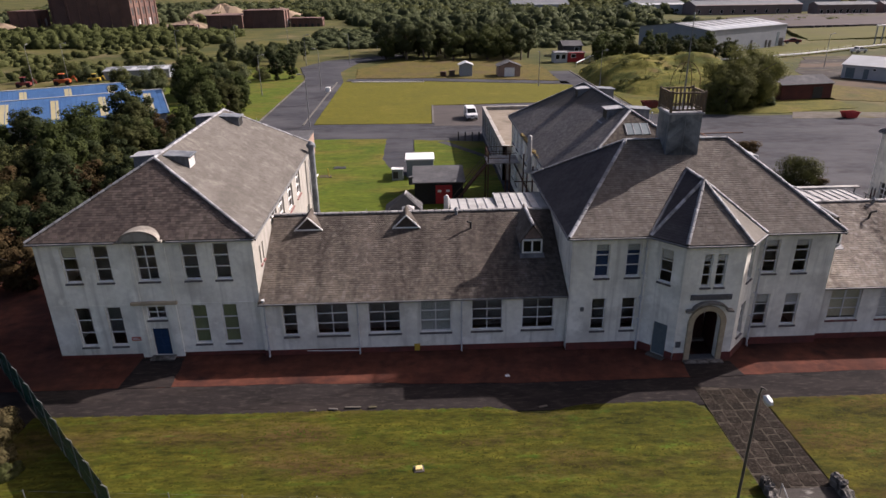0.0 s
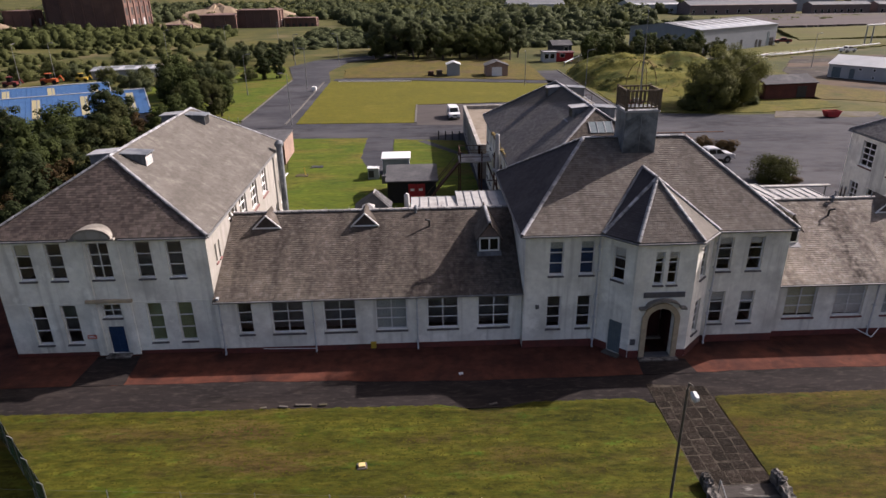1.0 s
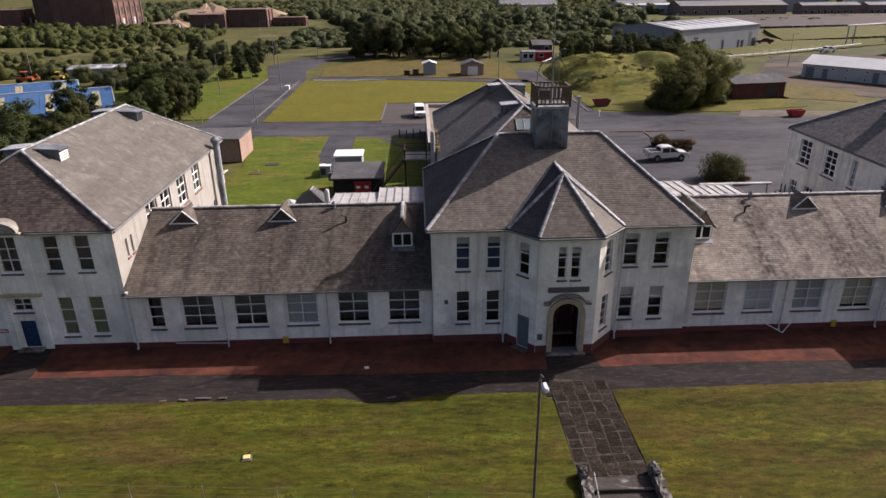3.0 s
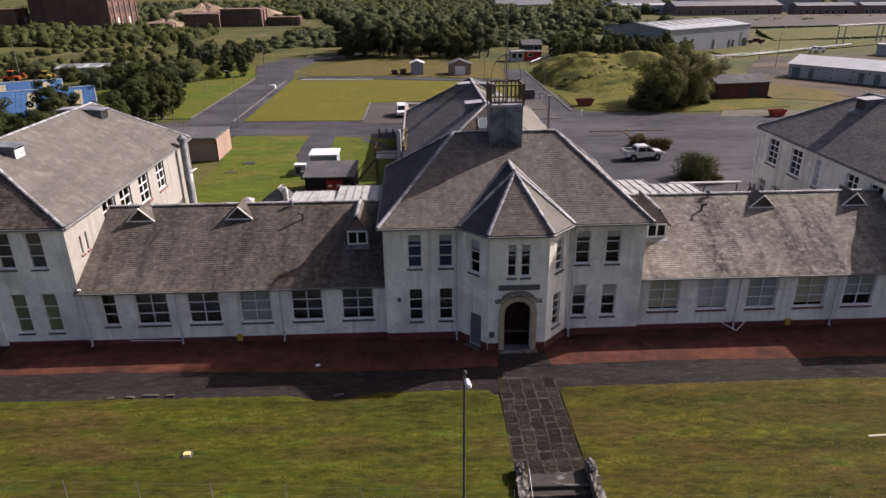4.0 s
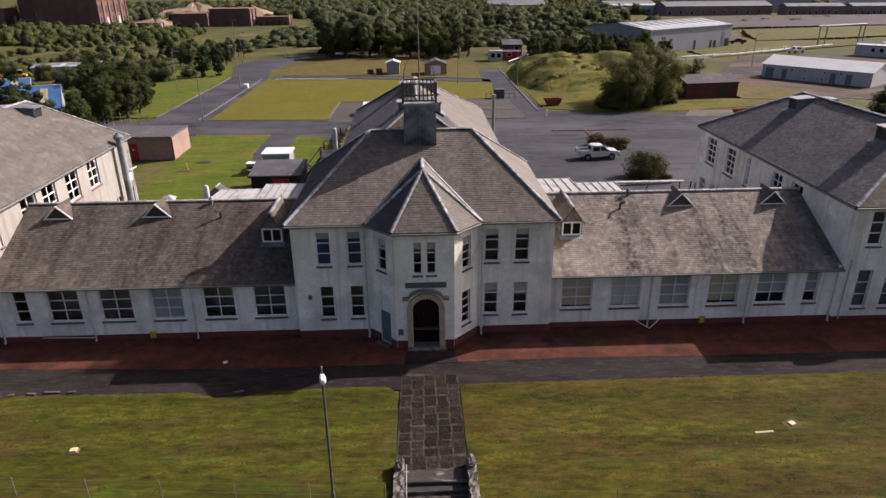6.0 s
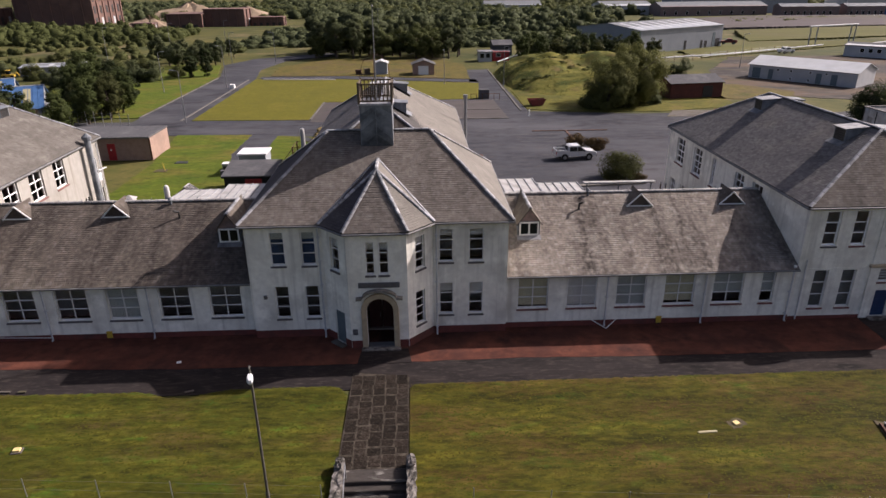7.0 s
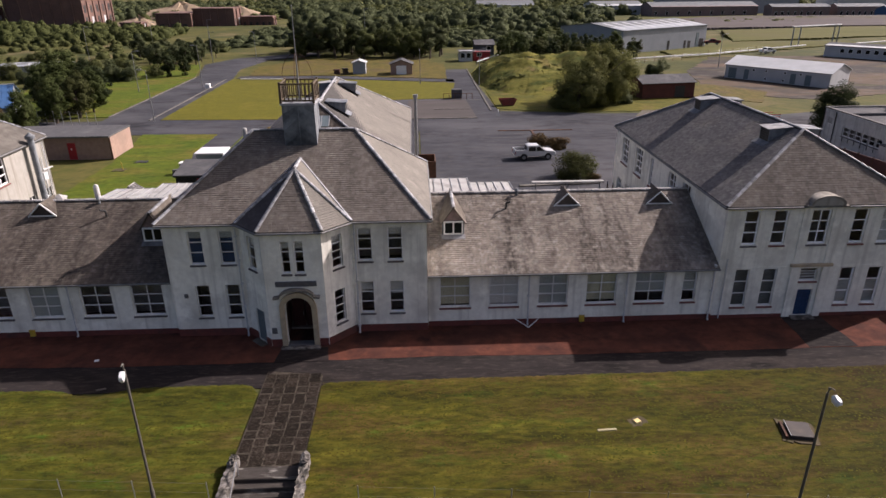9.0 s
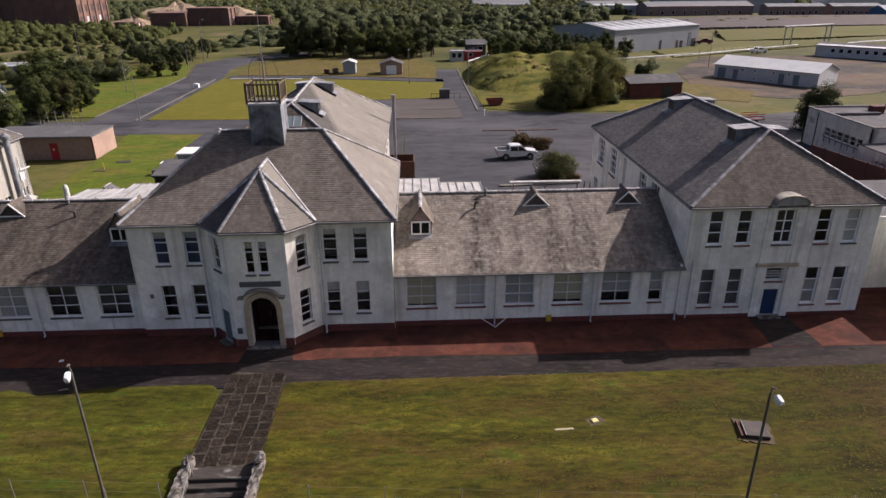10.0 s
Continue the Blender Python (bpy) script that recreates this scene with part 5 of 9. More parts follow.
low_range(-1, [N, N, ("blindgrey", 1.0), N, N, N], "long single-storey range with six wide windows and slate roof")
low_range(1, [("blind", 0.93), ("blindwhite", 0.95), ("blindgrey", 1.0), ("blind", 0.90), ("blindgrey", 0.66), ("blindgrey", 0.64)], "long single-storey range with cream blinds and lichened slate roof")


def middle_block():
    E, Y0, HW = 7.8, -0.43, 8.1
    t = base("central_block", 0, 0, 0, "white two-storey middle block with canted entrance bay and lead-clad turret", "building")
    m = front(-HW, Y0)
    ops = [(1.48, 2.35), (3.38, 4.25)]
    up, dn = (5.05, 7.25), (1.36, 3.6)
    lops = [(a, b, *z) for a, b in ops for z in (up, dn)]
    front_wall(m, 4.7, 0, E, lops, M["render"], t, label="pale rendered front wall")
    for k, (a, b) in enumerate(ops):
        # blue sheet added behind these panes gives their glass its colour
        w_ = window(m, (a, b, *up), 1, 3, t, "blindblue", 1.0)
        Geo(m).box(a + 0.02, b - 0.02, 0.212, 0.222, up[1] - 0.5, up[1]).make("blind", M["blindgrey"], w_, "half-drawn pale blind")
        window(m, (a, b, *dn), 1, 3, t)
    m2 = front(3.4, Y0)
    ops2 = [(0.38, 1.27), (2.26, 3.17)]
    rops = [(a, b, *z) for a, b in ops2 for z in (up, dn)]
    front_wall(m2, 4.7, 0, E, rops, M["render_grey"], t)
    for k, (a, b) in enumerate(ops2):
        window(m2, (a, b, *up), 1, 3, t, "blindwhite", 0.22)
        window(m2, (a, b, *dn), 1, 3, t, "blindwhite", 0.30 if k == 0 else 0.42)
    # the canted bay
    bay = [(-3.4, Y0), (-1.8, -2.05), (1.8, -2.05), (3.4, Y0)]
    a1 = math.atan2(bay[1][1] - bay[0][1], bay[1][0] - bay[0][0])
    a3 = math.atan2(bay[3][1] - bay[2][1], bay[3][0] - bay[2][0])
    L = math.dist(bay[0], bay[1])
    mL = Matrix.Translation((*bay[0], 0)) @ Matrix.Rotation(a1, 4, "Z")
    mC = front(-1.8, -2.05)
    mR = Matrix.Translation((*bay[2], 0)) @ Matrix.Rotation(a3, 4, "Z")
    oL = [(0.75, 1.55, 5.0, 7.15), (0.85, 1.75, 0.05, 2.25)]
    wall("wall", mL, L, 0, E, oL, M["render"], t)
    window(mL, oL[0], 1, 3, t, "blindwhite", 0.3)
    oR = [(0.75, 1.55, 5.0, 7.15), (0.72, 1.52, 1.2, 3.5)]
    wall("wall", mR, L, 0, E, oR, M["render"], t)
    window(mR, oR[0], 1, 4, t, "blindwhite", 0.28)
    window(mR, oR[1], 1, 4, t)
    oC = [(1.13, 1.66, 5.02, 7.12), (1.93, 2.50, 5.02, 7.12), (1.03, 2.67, 0.1, 2.62)]
    cx = 1.85
    # arch head cut in thin slices
    steps = 10
    arch = []
    for k in range(steps):
        za, zb = 2.62 + 0.82 * k / steps, 2.62 + 0.82 * (k + 1) / steps
        w = 0.82 * math.sqrt(max(0.0, 1 - ((za + zb) / 2 - 2.62) ** 2 / 0.82 ** 2))
        arch.append((cx - w, cx + w, za, zb))
    wall("wall", mC, 3.6, 0, E, oC + arch, M["render"], t, thick=0.4)
    window(mC, oC[0], 1, 3, t, "blindwhite", 0.25)
    window(mC, oC[1], 1, 3, t, "blindwhite", 0.25)
    # stone surround and hood
    g = Geo(mC)
    for s in (-1, 1):
        g.box(*sorted((cx + s * 0.83, cx + s * 1.16)), -0.14, 0.06, 0.0, 2.62, 0.02)
    n = 16
    for i in range(n):
        p, q = math.pi * i / n, math.pi * (i + 1) / n
        pts = [(cx + r * math.cos(k), 2.62 + r * math.sin(k)) for r, k in ((0.83, p), (1.16, p), (1.16, q), (0.83, q))]
        g.add([(x, -0.14, z) for x, z in pts] + [(x, 0.06, z) for x, z in pts], [(0, 1, 2, 3), (7, 6, 5, 4), (1, 5, 6, 2), (0, 3, 7, 4)])
    sur = g.make("door_surround", M["stone"], t, "warm sandstone arched door surround", weld=True)
    g = Geo(mC)
    pts = [(cx - 1.42, 3.42), (cx - 1.05, 3.46)] + [(cx + 1.05 * math.sin(math.radians(k)), 3.46 + 0.5 * math.cos(math.radians(k))) for k in range(-75, 76, 15)] + [(cx + 1.05, 3.46), (cx + 1.42, 3.42)]
    for (x, z), (x2, z2) in zip(pts, pts[1:]):
        g.add([(x, -0.34, z), (x2, -0.34, z2), (x2, -0.34, z2 + 0.13), (x, -0.34, z + 0.13), (x, 0, z), (x2, 0, z2), (x2, 0, z2 + 0.13), (x, 0, z + 0.13)],
              [(0, 1, 2, 3), (3, 2, 6, 7), (0, 4, 5, 1), (4, 7, 6, 5)])
    g.make("hood_mould", M["pedstone"], sur, "weathered stone hood over the arch", weld=True)
    g = Geo(mC).box(0.62, 3.12, -0.09, 0, 4.18, 4.52, 0.02)
    sg = g.make("name_board", M["signstone"], t, "dark stone name board above the door")
    bars = Geo(mC)
    for k in range(7):
        bars.box(0.84 + k * 0.31, 1.06 + k * 0.31, -0.096, -0.09, 4.28, 4.42)
    bars.make("lettering", M["sill"], sg)
    Geo(mC).box(0.1, 0.42, -0.05, 0, 0.92, 1.32, 0.01).make("plaque", M["signstone"], t, "small dark wall plaque")
    # porch behind the arch
    g = Geo(mC).box(0.75, 0.85, 0.4, 2.4, 0, 3.6).box(2.85, 2.95, 0.4, 2.4, 0, 3.6).box(0.75, 2.95, 0.4, 2.4, 3.6, 3.7)
    g.make("porch", M["doordark"], t, "dark red porch lining")
    Geo(mC).box(0.75, 2.95, 0.4, 2.4, 0, 0.09).make("porch_floor", M["redtarmac"], t)
    dd = Geo(mC).box(1.0, 1.82, 2.2, 2.28, 0.09, 2.6).box(1.88, 2.7, 2.2, 2.28, 0.09, 2.6).make("entrance_door", M["doordark"], t, "dark double entrance door")
    Geo(mC).box(1.7, 1.74, 2.14, 2.2, 1.0, 1.3).make("handle", M["steel"], dd)
    Geo(mC).box(cx - 0.826, cx + 0.826, -0.135, 0.396, 0.02, 0.135).make("threshold", M["signstone"], t, "dark worn stone threshold")
    Geo(mC).box(0.62, 3.08, -0.5, -0.15, 0, 0.1, 0.02).make("doorstep", M["rockwall"], t, "worn stone doorstep")
    # grey boarded door in the west cant
    sd = Geo(mL).box(0.85, 1.75, 0.09, 0.14, 0.05, 2.25).make("side_door", M["doorgrey"], t, "grey boarded side door")
    for k in range(6):
        Geo(mL).box(0.86 + k * 0.148, 0.86 + k * 0.148 + 0.14, 0.05, 0.09, 0.06, 2.24, 0.008).make("board", M["doorgrey"], sd)
    Geo(mL).box(0.75, 1.85, -0.5, -0.05, 0, 0.08, 0.02).make("doorstep", M["concrete"], t)
    # plinth round the front
    for mm, w0, w1 in ((m, 0, 4.7), (m2, 0, 4.7), (mL, 0.02, 0.84), (mL, 1.76, L - 0.02), (mR, 0.02, L - 0.02), (mC, 0.02, 0.68), (mC, 3.03, 3.58)):
        Geo(mm).box(w0, w1, -0.05, 0, 0, 0.5).make("plinth", M["plinth"], t, "dark red brick plinth")
    # side and rear walls
    D = 13.0
    for mm, ln in ((Matrix.Translation((HW, Y0, 0)) @ Matrix.Rotation(math.pi / 2, 4, "Z"), D), (Matrix.Translation((-HW, Y0 + D, 0)) @ Matrix.Rotation(-math.pi / 2, 4, "Z"), D),
                   (Matrix.Translation((HW, Y0 + D, 0)) @ Matrix.Rotation(math.pi, 4, "Z"), 2 * HW)):
        wall("wall", mm, ln, 0, E, [], M["render"], t)
    closed_box(t, -HW + 0.36, HW - 0.36, Y0 + 0.36, Y0 + D - 0.36, (0.02, 4.0, E - 0.25))
    # main roof
    o = 0.28
    RZ, RY, RX = 12.0, 6.05, 3.42
    y0, y1 = Y0 - o, Y0 + D + o
    a, b, c, d = (-HW - o, y0, E), (HW + o, y0, E), (HW + o, y1, E), (-HW - o, y1, E)
    l, r = (-RX, RY, RZ), (RX, RY, RZ)
    rf = Geo().box(-HW - o + 0.02, HW + o - 0.02, y0 + 0.02, y1 - 0.02, E - 0.15, E - 0.02).make("roof", M["gutter"], t, "brown-grey slate hipped roof with lead hips")
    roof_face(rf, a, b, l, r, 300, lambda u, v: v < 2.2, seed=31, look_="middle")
    # east hip face, in the slate that is paled for sunlight
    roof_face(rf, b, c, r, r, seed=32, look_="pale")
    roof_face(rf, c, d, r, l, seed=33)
    # west hip face: the slate colour is darkened to carry its shade
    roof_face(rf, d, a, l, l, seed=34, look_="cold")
    up5 = Vector((0, 0, 0.05))
    for p, q in ((a, l), (d, l), (b, r), (c, r), (l, r)):
        caps(rf, Vector(p) + up5, Vector(q) + up5, r=0.092, step=0.5)
    # bay roof
    bo = [(-3.52, Y0 - o, E + 0.02), (-1.92, -2.33, E + 0.02), (1.92, -2.33, E + 0.02), (3.52, Y0 - o, E + 0.02)]
    ap, bk = Vector((0.02, 1.1, 10.62)), Vector((0.0, 3.75, 10.6))
    Geo().prism([(q[0] * 0.99, q[1] + 0.02) for q in bo], E - 0.13, E).make("bay_soffit", M["gutter"], rf)
    s = (RZ - E) / (RY - y0)
    vl = Vector((-3.52, y0, E + 0.02))
    vr = Vector((3.52, y0, E + 0.02))
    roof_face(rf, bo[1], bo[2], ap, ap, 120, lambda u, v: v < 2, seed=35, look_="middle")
    # bay slopes: shade darkens the west slate, sun lightens the east slate
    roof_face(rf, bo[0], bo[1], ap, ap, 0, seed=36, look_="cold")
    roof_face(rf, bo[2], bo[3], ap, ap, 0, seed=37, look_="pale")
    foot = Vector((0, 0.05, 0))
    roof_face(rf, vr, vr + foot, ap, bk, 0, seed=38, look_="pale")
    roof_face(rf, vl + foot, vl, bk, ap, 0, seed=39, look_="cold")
    for p, q in ((bo[1], ap), (bo[2], ap), (bo[0], ap), (bo[3], ap), (ap, bk)):
        caps(rf, Vector(p) + up5, Vector(q) + up5, r=0.088, step=0.45)
    for s_ in (-1, 1):
        Geo().tube((s_ * 3.55, y0, E + 0.06), (0, 3.72, 10.63), 0.09, n=6).make("lead_valley", M["leadroof"], rf, "pale lead valley")
    gutter(t, (-HW - o, y0 - 0.05, E - 0.08), (-3.5, y0 - 0.05, E - 0.08))
    gutter(t, (3.5, y0 - 0.05, E - 0.08), (HW + o, y0 - 0.05, E - 0.08))
    for p, q in zip(bo, bo[1:]):
        gutter(t, (p[0], p[1] - 0.05, E - 0.08), (q[0], q[1] - 0.05, E - 0.08))
    for s_ in (-1, 1):
        gutter(t, (s_ * (HW + o + 0.05), y0, E - 0.08), (s_ * (HW + o + 0.05), y1, E - 0.08))
        pipe(t, s_ * 3.62, Y0 - 0.14, 0.0, E - 0.25, 0.055)
    # turret: tapered lead-clad box, deck, balustrade and mast
    tx = -0.05
    g = Geo().add([(tx - 1.08, 4.82, 10.6), (tx + 1.08, 4.82, 10.6), (tx + 1.08, 6.9, 10.6), (tx - 1.08, 6.9, 10.6),
                   (tx - 1.04, 4.76, 13.9), (tx + 1.04, 4.76, 13.9), (tx + 1.04, 6.8, 13.9), (tx - 1.04, 6.8, 13.9)],
                  [(3, 2, 1, 0), (4, 5, 6, 7), (0, 1, 5, 4), (1, 2, 6, 5), (2, 3, 7, 6), (3, 0, 4, 7)])
    tu = g.make("turret", M["lead"], t, "square turret clad in blue-grey lead sheets")
    # lead sheets laid in a chevron on the front, each slightly proud of the next
    for k in range(-2, 6):
        z = 10.9 + k * 0.55
        for sgn in (1, -1):
            top = [(0.02, z + 0.55), (1.02, z - 0.3)]
            low = [(1.02, z - 0.85), (0.02, z)]
            ring = [(u, min(max(q, 11.25), 13.88)) for u, q in top + low]
            if max(q for u, q in ring) - min(q for u, q in ring) < 0.1:
                continue
            lift = 0.008 + 0.010 * ((k + (sgn > 0)) % 2)
            pts = [(tx + sgn * u, 4.82 - (q - 10.6) / 3.3 * 0.06 - lift, q) for u, q in ring]
            Geo().slab(pts if sgn < 0 else pts[::-1], 0.02).make("lead_sheet", M["leadsheet"], tu)
    Geo().box(tx - 1.14, tx + 1.14, 4.66, 6.9, 13.9, 14.03, 0.03).make("turret_deck", M["leadroof"], tu, "pale lead deck")
    z0, z1 = 14.03, 15.25
    xa, xb, ya, yb = tx - 1.06, tx + 1.06, 4.74, 6.82
    rail = Geo().box(xa, xb, ya - 0.05, ya + 0.05, z1 - 0.05, z1 + 0.05).make("balustrade", M["oldwood"], tu, "weathered brown timber balustrade")
    for x in (xa, xb):
        for y in (ya, yb):
            Geo().box(x - 0.07, x + 0.07, y - 0.07, y + 0.07, z0, z1 + 0.12).make("corner_post", M["oldwood"], tu)
    for z in (z0 + 0.16, z1):
        for y in (ya, yb):
            if (z, y) != (z1, ya):
                Geo().box(xa, xb, y - 0.05, y + 0.05, z - 0.05, z + 0.05).make("rail", M["oldwood"], tu)
        for x in (xa, xb):
            Geo().box(x - 0.05, x + 0.05, ya, yb, z - 0.049, z + 0.049).make("rail", M["oldwood"], tu)
    bal = bpy.data.meshes.new("baluster")
    bg = Geo().box(-0.035, 0.035, -0.035, 0.035, z0 + 0.16, z1)
    bal.from_pydata(bg.v, [], bg.f)
    bal.materials.append(M["oldwood"])
    for k in range(1, 8):
        f = k / 8
        for x, y in ((xa + (xb - xa) * f, ya), (xa + (xb - xa) * f, yb), (xa, ya + (yb - ya) * f), (xb, ya + (yb - ya) * f)):
            ob = bpy.data.objects.new("baluster", bal)
            scene.collection.objects.link(ob)
            ob.matrix_basis = Matrix.Translation((x, y, 0))
            child(ob, rail)
    Geo().tube((tx + 0.02, 5.6, 14.1), (tx + 0.02, 5.6, 16.9), 0.06, 0.045).tube((tx + 0.02, 5.6, 16.9), (tx + 0.02, 5.6, 19.9), 0.035, 0.02).ball((tx + 0.02, 5.6, 19.92), 0.06).make("mast", M["steel"], tu, "slim metal mast on the turret")
    for ang in (0, 90):
        c, s2 = math.cos(math.radians(ang)), math.sin(math.radians(ang))
        pts = [(tx + 0.98 * math.cos(k) * c, 5.6 + 0.98 * math.cos(k) * s2, 15.5 + 1.55 * math.sin(k)) for k in np.linspace(0, math.pi, 13)]
        Geo().line(pts, 0.016, 6).make("iron_arch", M["rust"], tu, "thin rusty iron arch over the turret")
    return t


middle_block()


def rear_range():
    E, HW, RZ = 7.65, 6.7, 12.15
    t = base("rear_range", 0, 13, 0, "long rendered rear range with grey slate roof and roof vents", "building")
    y0, y1 = 12.58, 36.4
    o = 0.33
    west = Matrix.Translation((-HW, y1, 0)) @ Matrix.Rotation(-math.pi / 2, 4, "Z")
    east = Matrix.Translation((HW, y0, 0)) @ Matrix.Rotation(math.pi / 2, 4, "Z")
    L = y1 - y0
    ow = [(u, u + 1.25, 5.0, 7.3) for u in (1.2, 4.0, 6.8, 9.6, 12.4, 15.2, 18.0)] + [(u, u + 1.25, 1.1, 3.4) for u in (1.2, 4.0, 6.8, 9.6, 12.4)]
    wall("wall", west, L, 0, E, ow, M["render"], t, label="grey rendered wall in shade")
    for q in ow:
        window(west, q, 2, 4, t)
    oe = [(u, u + 1.25, 5.0, 7.3) for u in (3.0, 6.0, 9.0, 12.0, 15.0, 18.0, 21.0)]
    # sun-facing wall, again in the cream darkened to offset sunlight
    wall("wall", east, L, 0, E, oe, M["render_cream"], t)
    for q in oe:
        window(east, q, 2, 4, t)
    wall("wall", Matrix.Translation((HW, y1, 0)) @ Matrix.Rotation(math.pi, 4, "Z"), 2 * HW, 0, E, [], M["render"], t)
    closed_box(t, -HW + 0.36, HW - 0.36, y0 + 0.4, y1 - 0.4, (0.02, 4.0, E - 0.25))
    rf = Geo().box(-HW - o + 0.02, HW + o - 0.02, y0, y1 + o - 0.02, E - 0.15, E - 0.02).make("roof", M["gutter"], t, "grey slate roof with pale sunlit slope")
    a, b, c, d = (-HW - o, 8.3, E), (HW + o, 8.3, E), (HW + o, y1 + o, E), (-HW - o, y1 + o, E)
    r0, r1 = (-0.25, 15.3, RZ), (-0.45, 30.0, RZ)
    roof_face(rf, a, b, r0, r0, seed=41)
    # east slope: sunlight is partly put into the washed slate's tone
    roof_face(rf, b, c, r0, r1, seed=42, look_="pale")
    roof_face(rf, c, d, r1, r1, seed=43)
    roof_face(rf, d, a, r1, r0, seed=44, look_="grey")
    up5 = Vector((0, 0, 0.05))
    for p, q in ((a, r0), (b, r0), (c, r1), (d, r1), (r0, r1)):
        caps(rf, Vector(p) + up5, Vector(q) + up5)
    for yy in (17.2, 27.6):
        for sx in (1, -1):
            vent(rf, 0, yy, RZ, sx)
    # skylight in the front hip
    n = Vector((0, -(RZ - E), 15.3 - 8.3)).normalized()
    up = Vector((0, 15.3 - 8.3, RZ - E)).normalized()
    c0 = Vector((-0.15, 13.55, E + (13.55 - 8.3) * (RZ - E) / 7.0)) + n * 0.1
    x = Vector((1, 0, 0))
    fr = Geo()
    for k in range(4):
        fr.slab([c0 + x * (-0.9 + k * 0.6 - 0.03) + up * -0.6, c0 + x * (-0.9 + k * 0.6 + 0.03) + up * -0.6, c0 + x * (-0.9 + k * 0.6 + 0.03) + up * 0.6, c0 + x * (-0.9 + k * 0.6 - 0.03) + up * 0.6], 0.1)
    sk = fr.make("skylight", M["leadroof"], rf, "three-pane skylight with lead bars")
    for k in range(3):
        q0 = c0 - n * 0.03 + x * (-0.87 + k * 0.6)
        Geo().slab([q0 + up * -0.6, q0 + x * 0.54 + up * -0.6, q0 + x * 0.54 + up * 0.6, q0 + up * 0.6], 0.02).make("pane", M["doorgrey"], sk, "dull teal glass")
    gutter(t, (HW + o + 0.05, y0 + 0.6, E - 0.08), (HW + o + 0.05, y1 + o, E - 0.08))
    gutter(t, (-HW - o - 0.05, y0 + 0.6, E - 0.08), (-HW - o - 0.05, y1 + o, E - 0.08))
    Geo().tube((HW + 0.9, 29, 0), (HW + 0.9, 29, 10.2), 0.17, n=12).tube((HW + 0.9, 29, 10.2), (HW + 0.9, 29, 10.5), 0.24, n=12).make("flue", M["steel"], t, "tall grey steel flue on the wall")
    Geo().tube((-HW - 0.8, 19.5, 6.2), (-HW - 0.8, 19.5, 9.2), 0.2, n=12).ball((-HW - 0.8, 19.5, 9.2), 0.2).box(-HW - 1.2, -HW, 19.2, 19.8, 6.0, 6.2).make("flue", M["seam"], t, "white flue with a rounded cap")
    return t


rear_range()


def eave_moss(parent, a, b, seed):
    """Yellow-brown moss that has grown along an eave."""
    rng = random.Random(seed)
    a, b = Vector(a), Vector(b)
    for k in range(14):
        c = a.lerp(b, k / 13) + Vector((rng.uniform(-0.1, 0.1), rng.uniform(-0.1, 0.1), rng.uniform(0, 0.05)))
        g = Geo().ball((0, 0, 0), rng.uniform(0.12, 0.28), 0.4, 7, 5)
        g.v = [v * (1 + 0.5 * noise.noise(v * 5 + Vector((k, seed, 0)))) + c for v in g.v]
        g.make("moss_clump", M["moss"], parent)


for ob in [q for q in scene.objects if q.name.startswith("wing_building") and q.matrix_world.translation.x > 0 or q.name == "rear_range"]:
    roof_ = [q for q in ob.children if q.name.startswith("roof")][0]
    if ob.name == "rear_range":
        eave_moss(roof_, (-7.0, 18, 7.72), (-7.0, 27, 7.72), 2)
    else:
        eave_moss(roof_, (27.05, 6.0, 8.1), (27.05, 11.5, 8.1), 3)


def side_range():
    """The lower range beyond the east wing, set back, with an unseen block added to shade the ground."""
    t = base("side_range", 50, 3, 0, "lower grey rendered range set back beside the wing", "building")
    front_wall(front(39.67, 3.2), 20.3, 0, 5.7, [], M["render_grey"], t, label="grey rendered wall in shade")
    wall("wall", Matrix.Translation((59.97, 3.2, 0)) @ Matrix.Rotation(math.pi / 2, 4, "Z"), 8.0, 0, 5.7, [], M["render_grey"], t)
    Geo().box(39.67, 60.2, 2.95, 11.4, 5.7, 5.95, 0.03).make("roof", M["felt"], t, "grey felt flat roof")
    Geo().box(39.67, 60.3, 2.85, 2.95, 5.68, 5.97).make("fascia", M["white"], t)
    # out of view; added only for the shadow it throws beside the wing
    end = Geo().box(44.3, 60.0, -1.0, 3.18, 0, 4.4).make("porch_block", M["render_grey"], t)
    Geo().box(44.2, 60.1, -1.1, 3.17, 4.4, 4.55).make("porch_roof", M["felt"], end)
    Geo().box(39.7, 44.28, 3.15, 3.19, 0, 0.3).make("plinth", M["plinth"], t)


side_range()

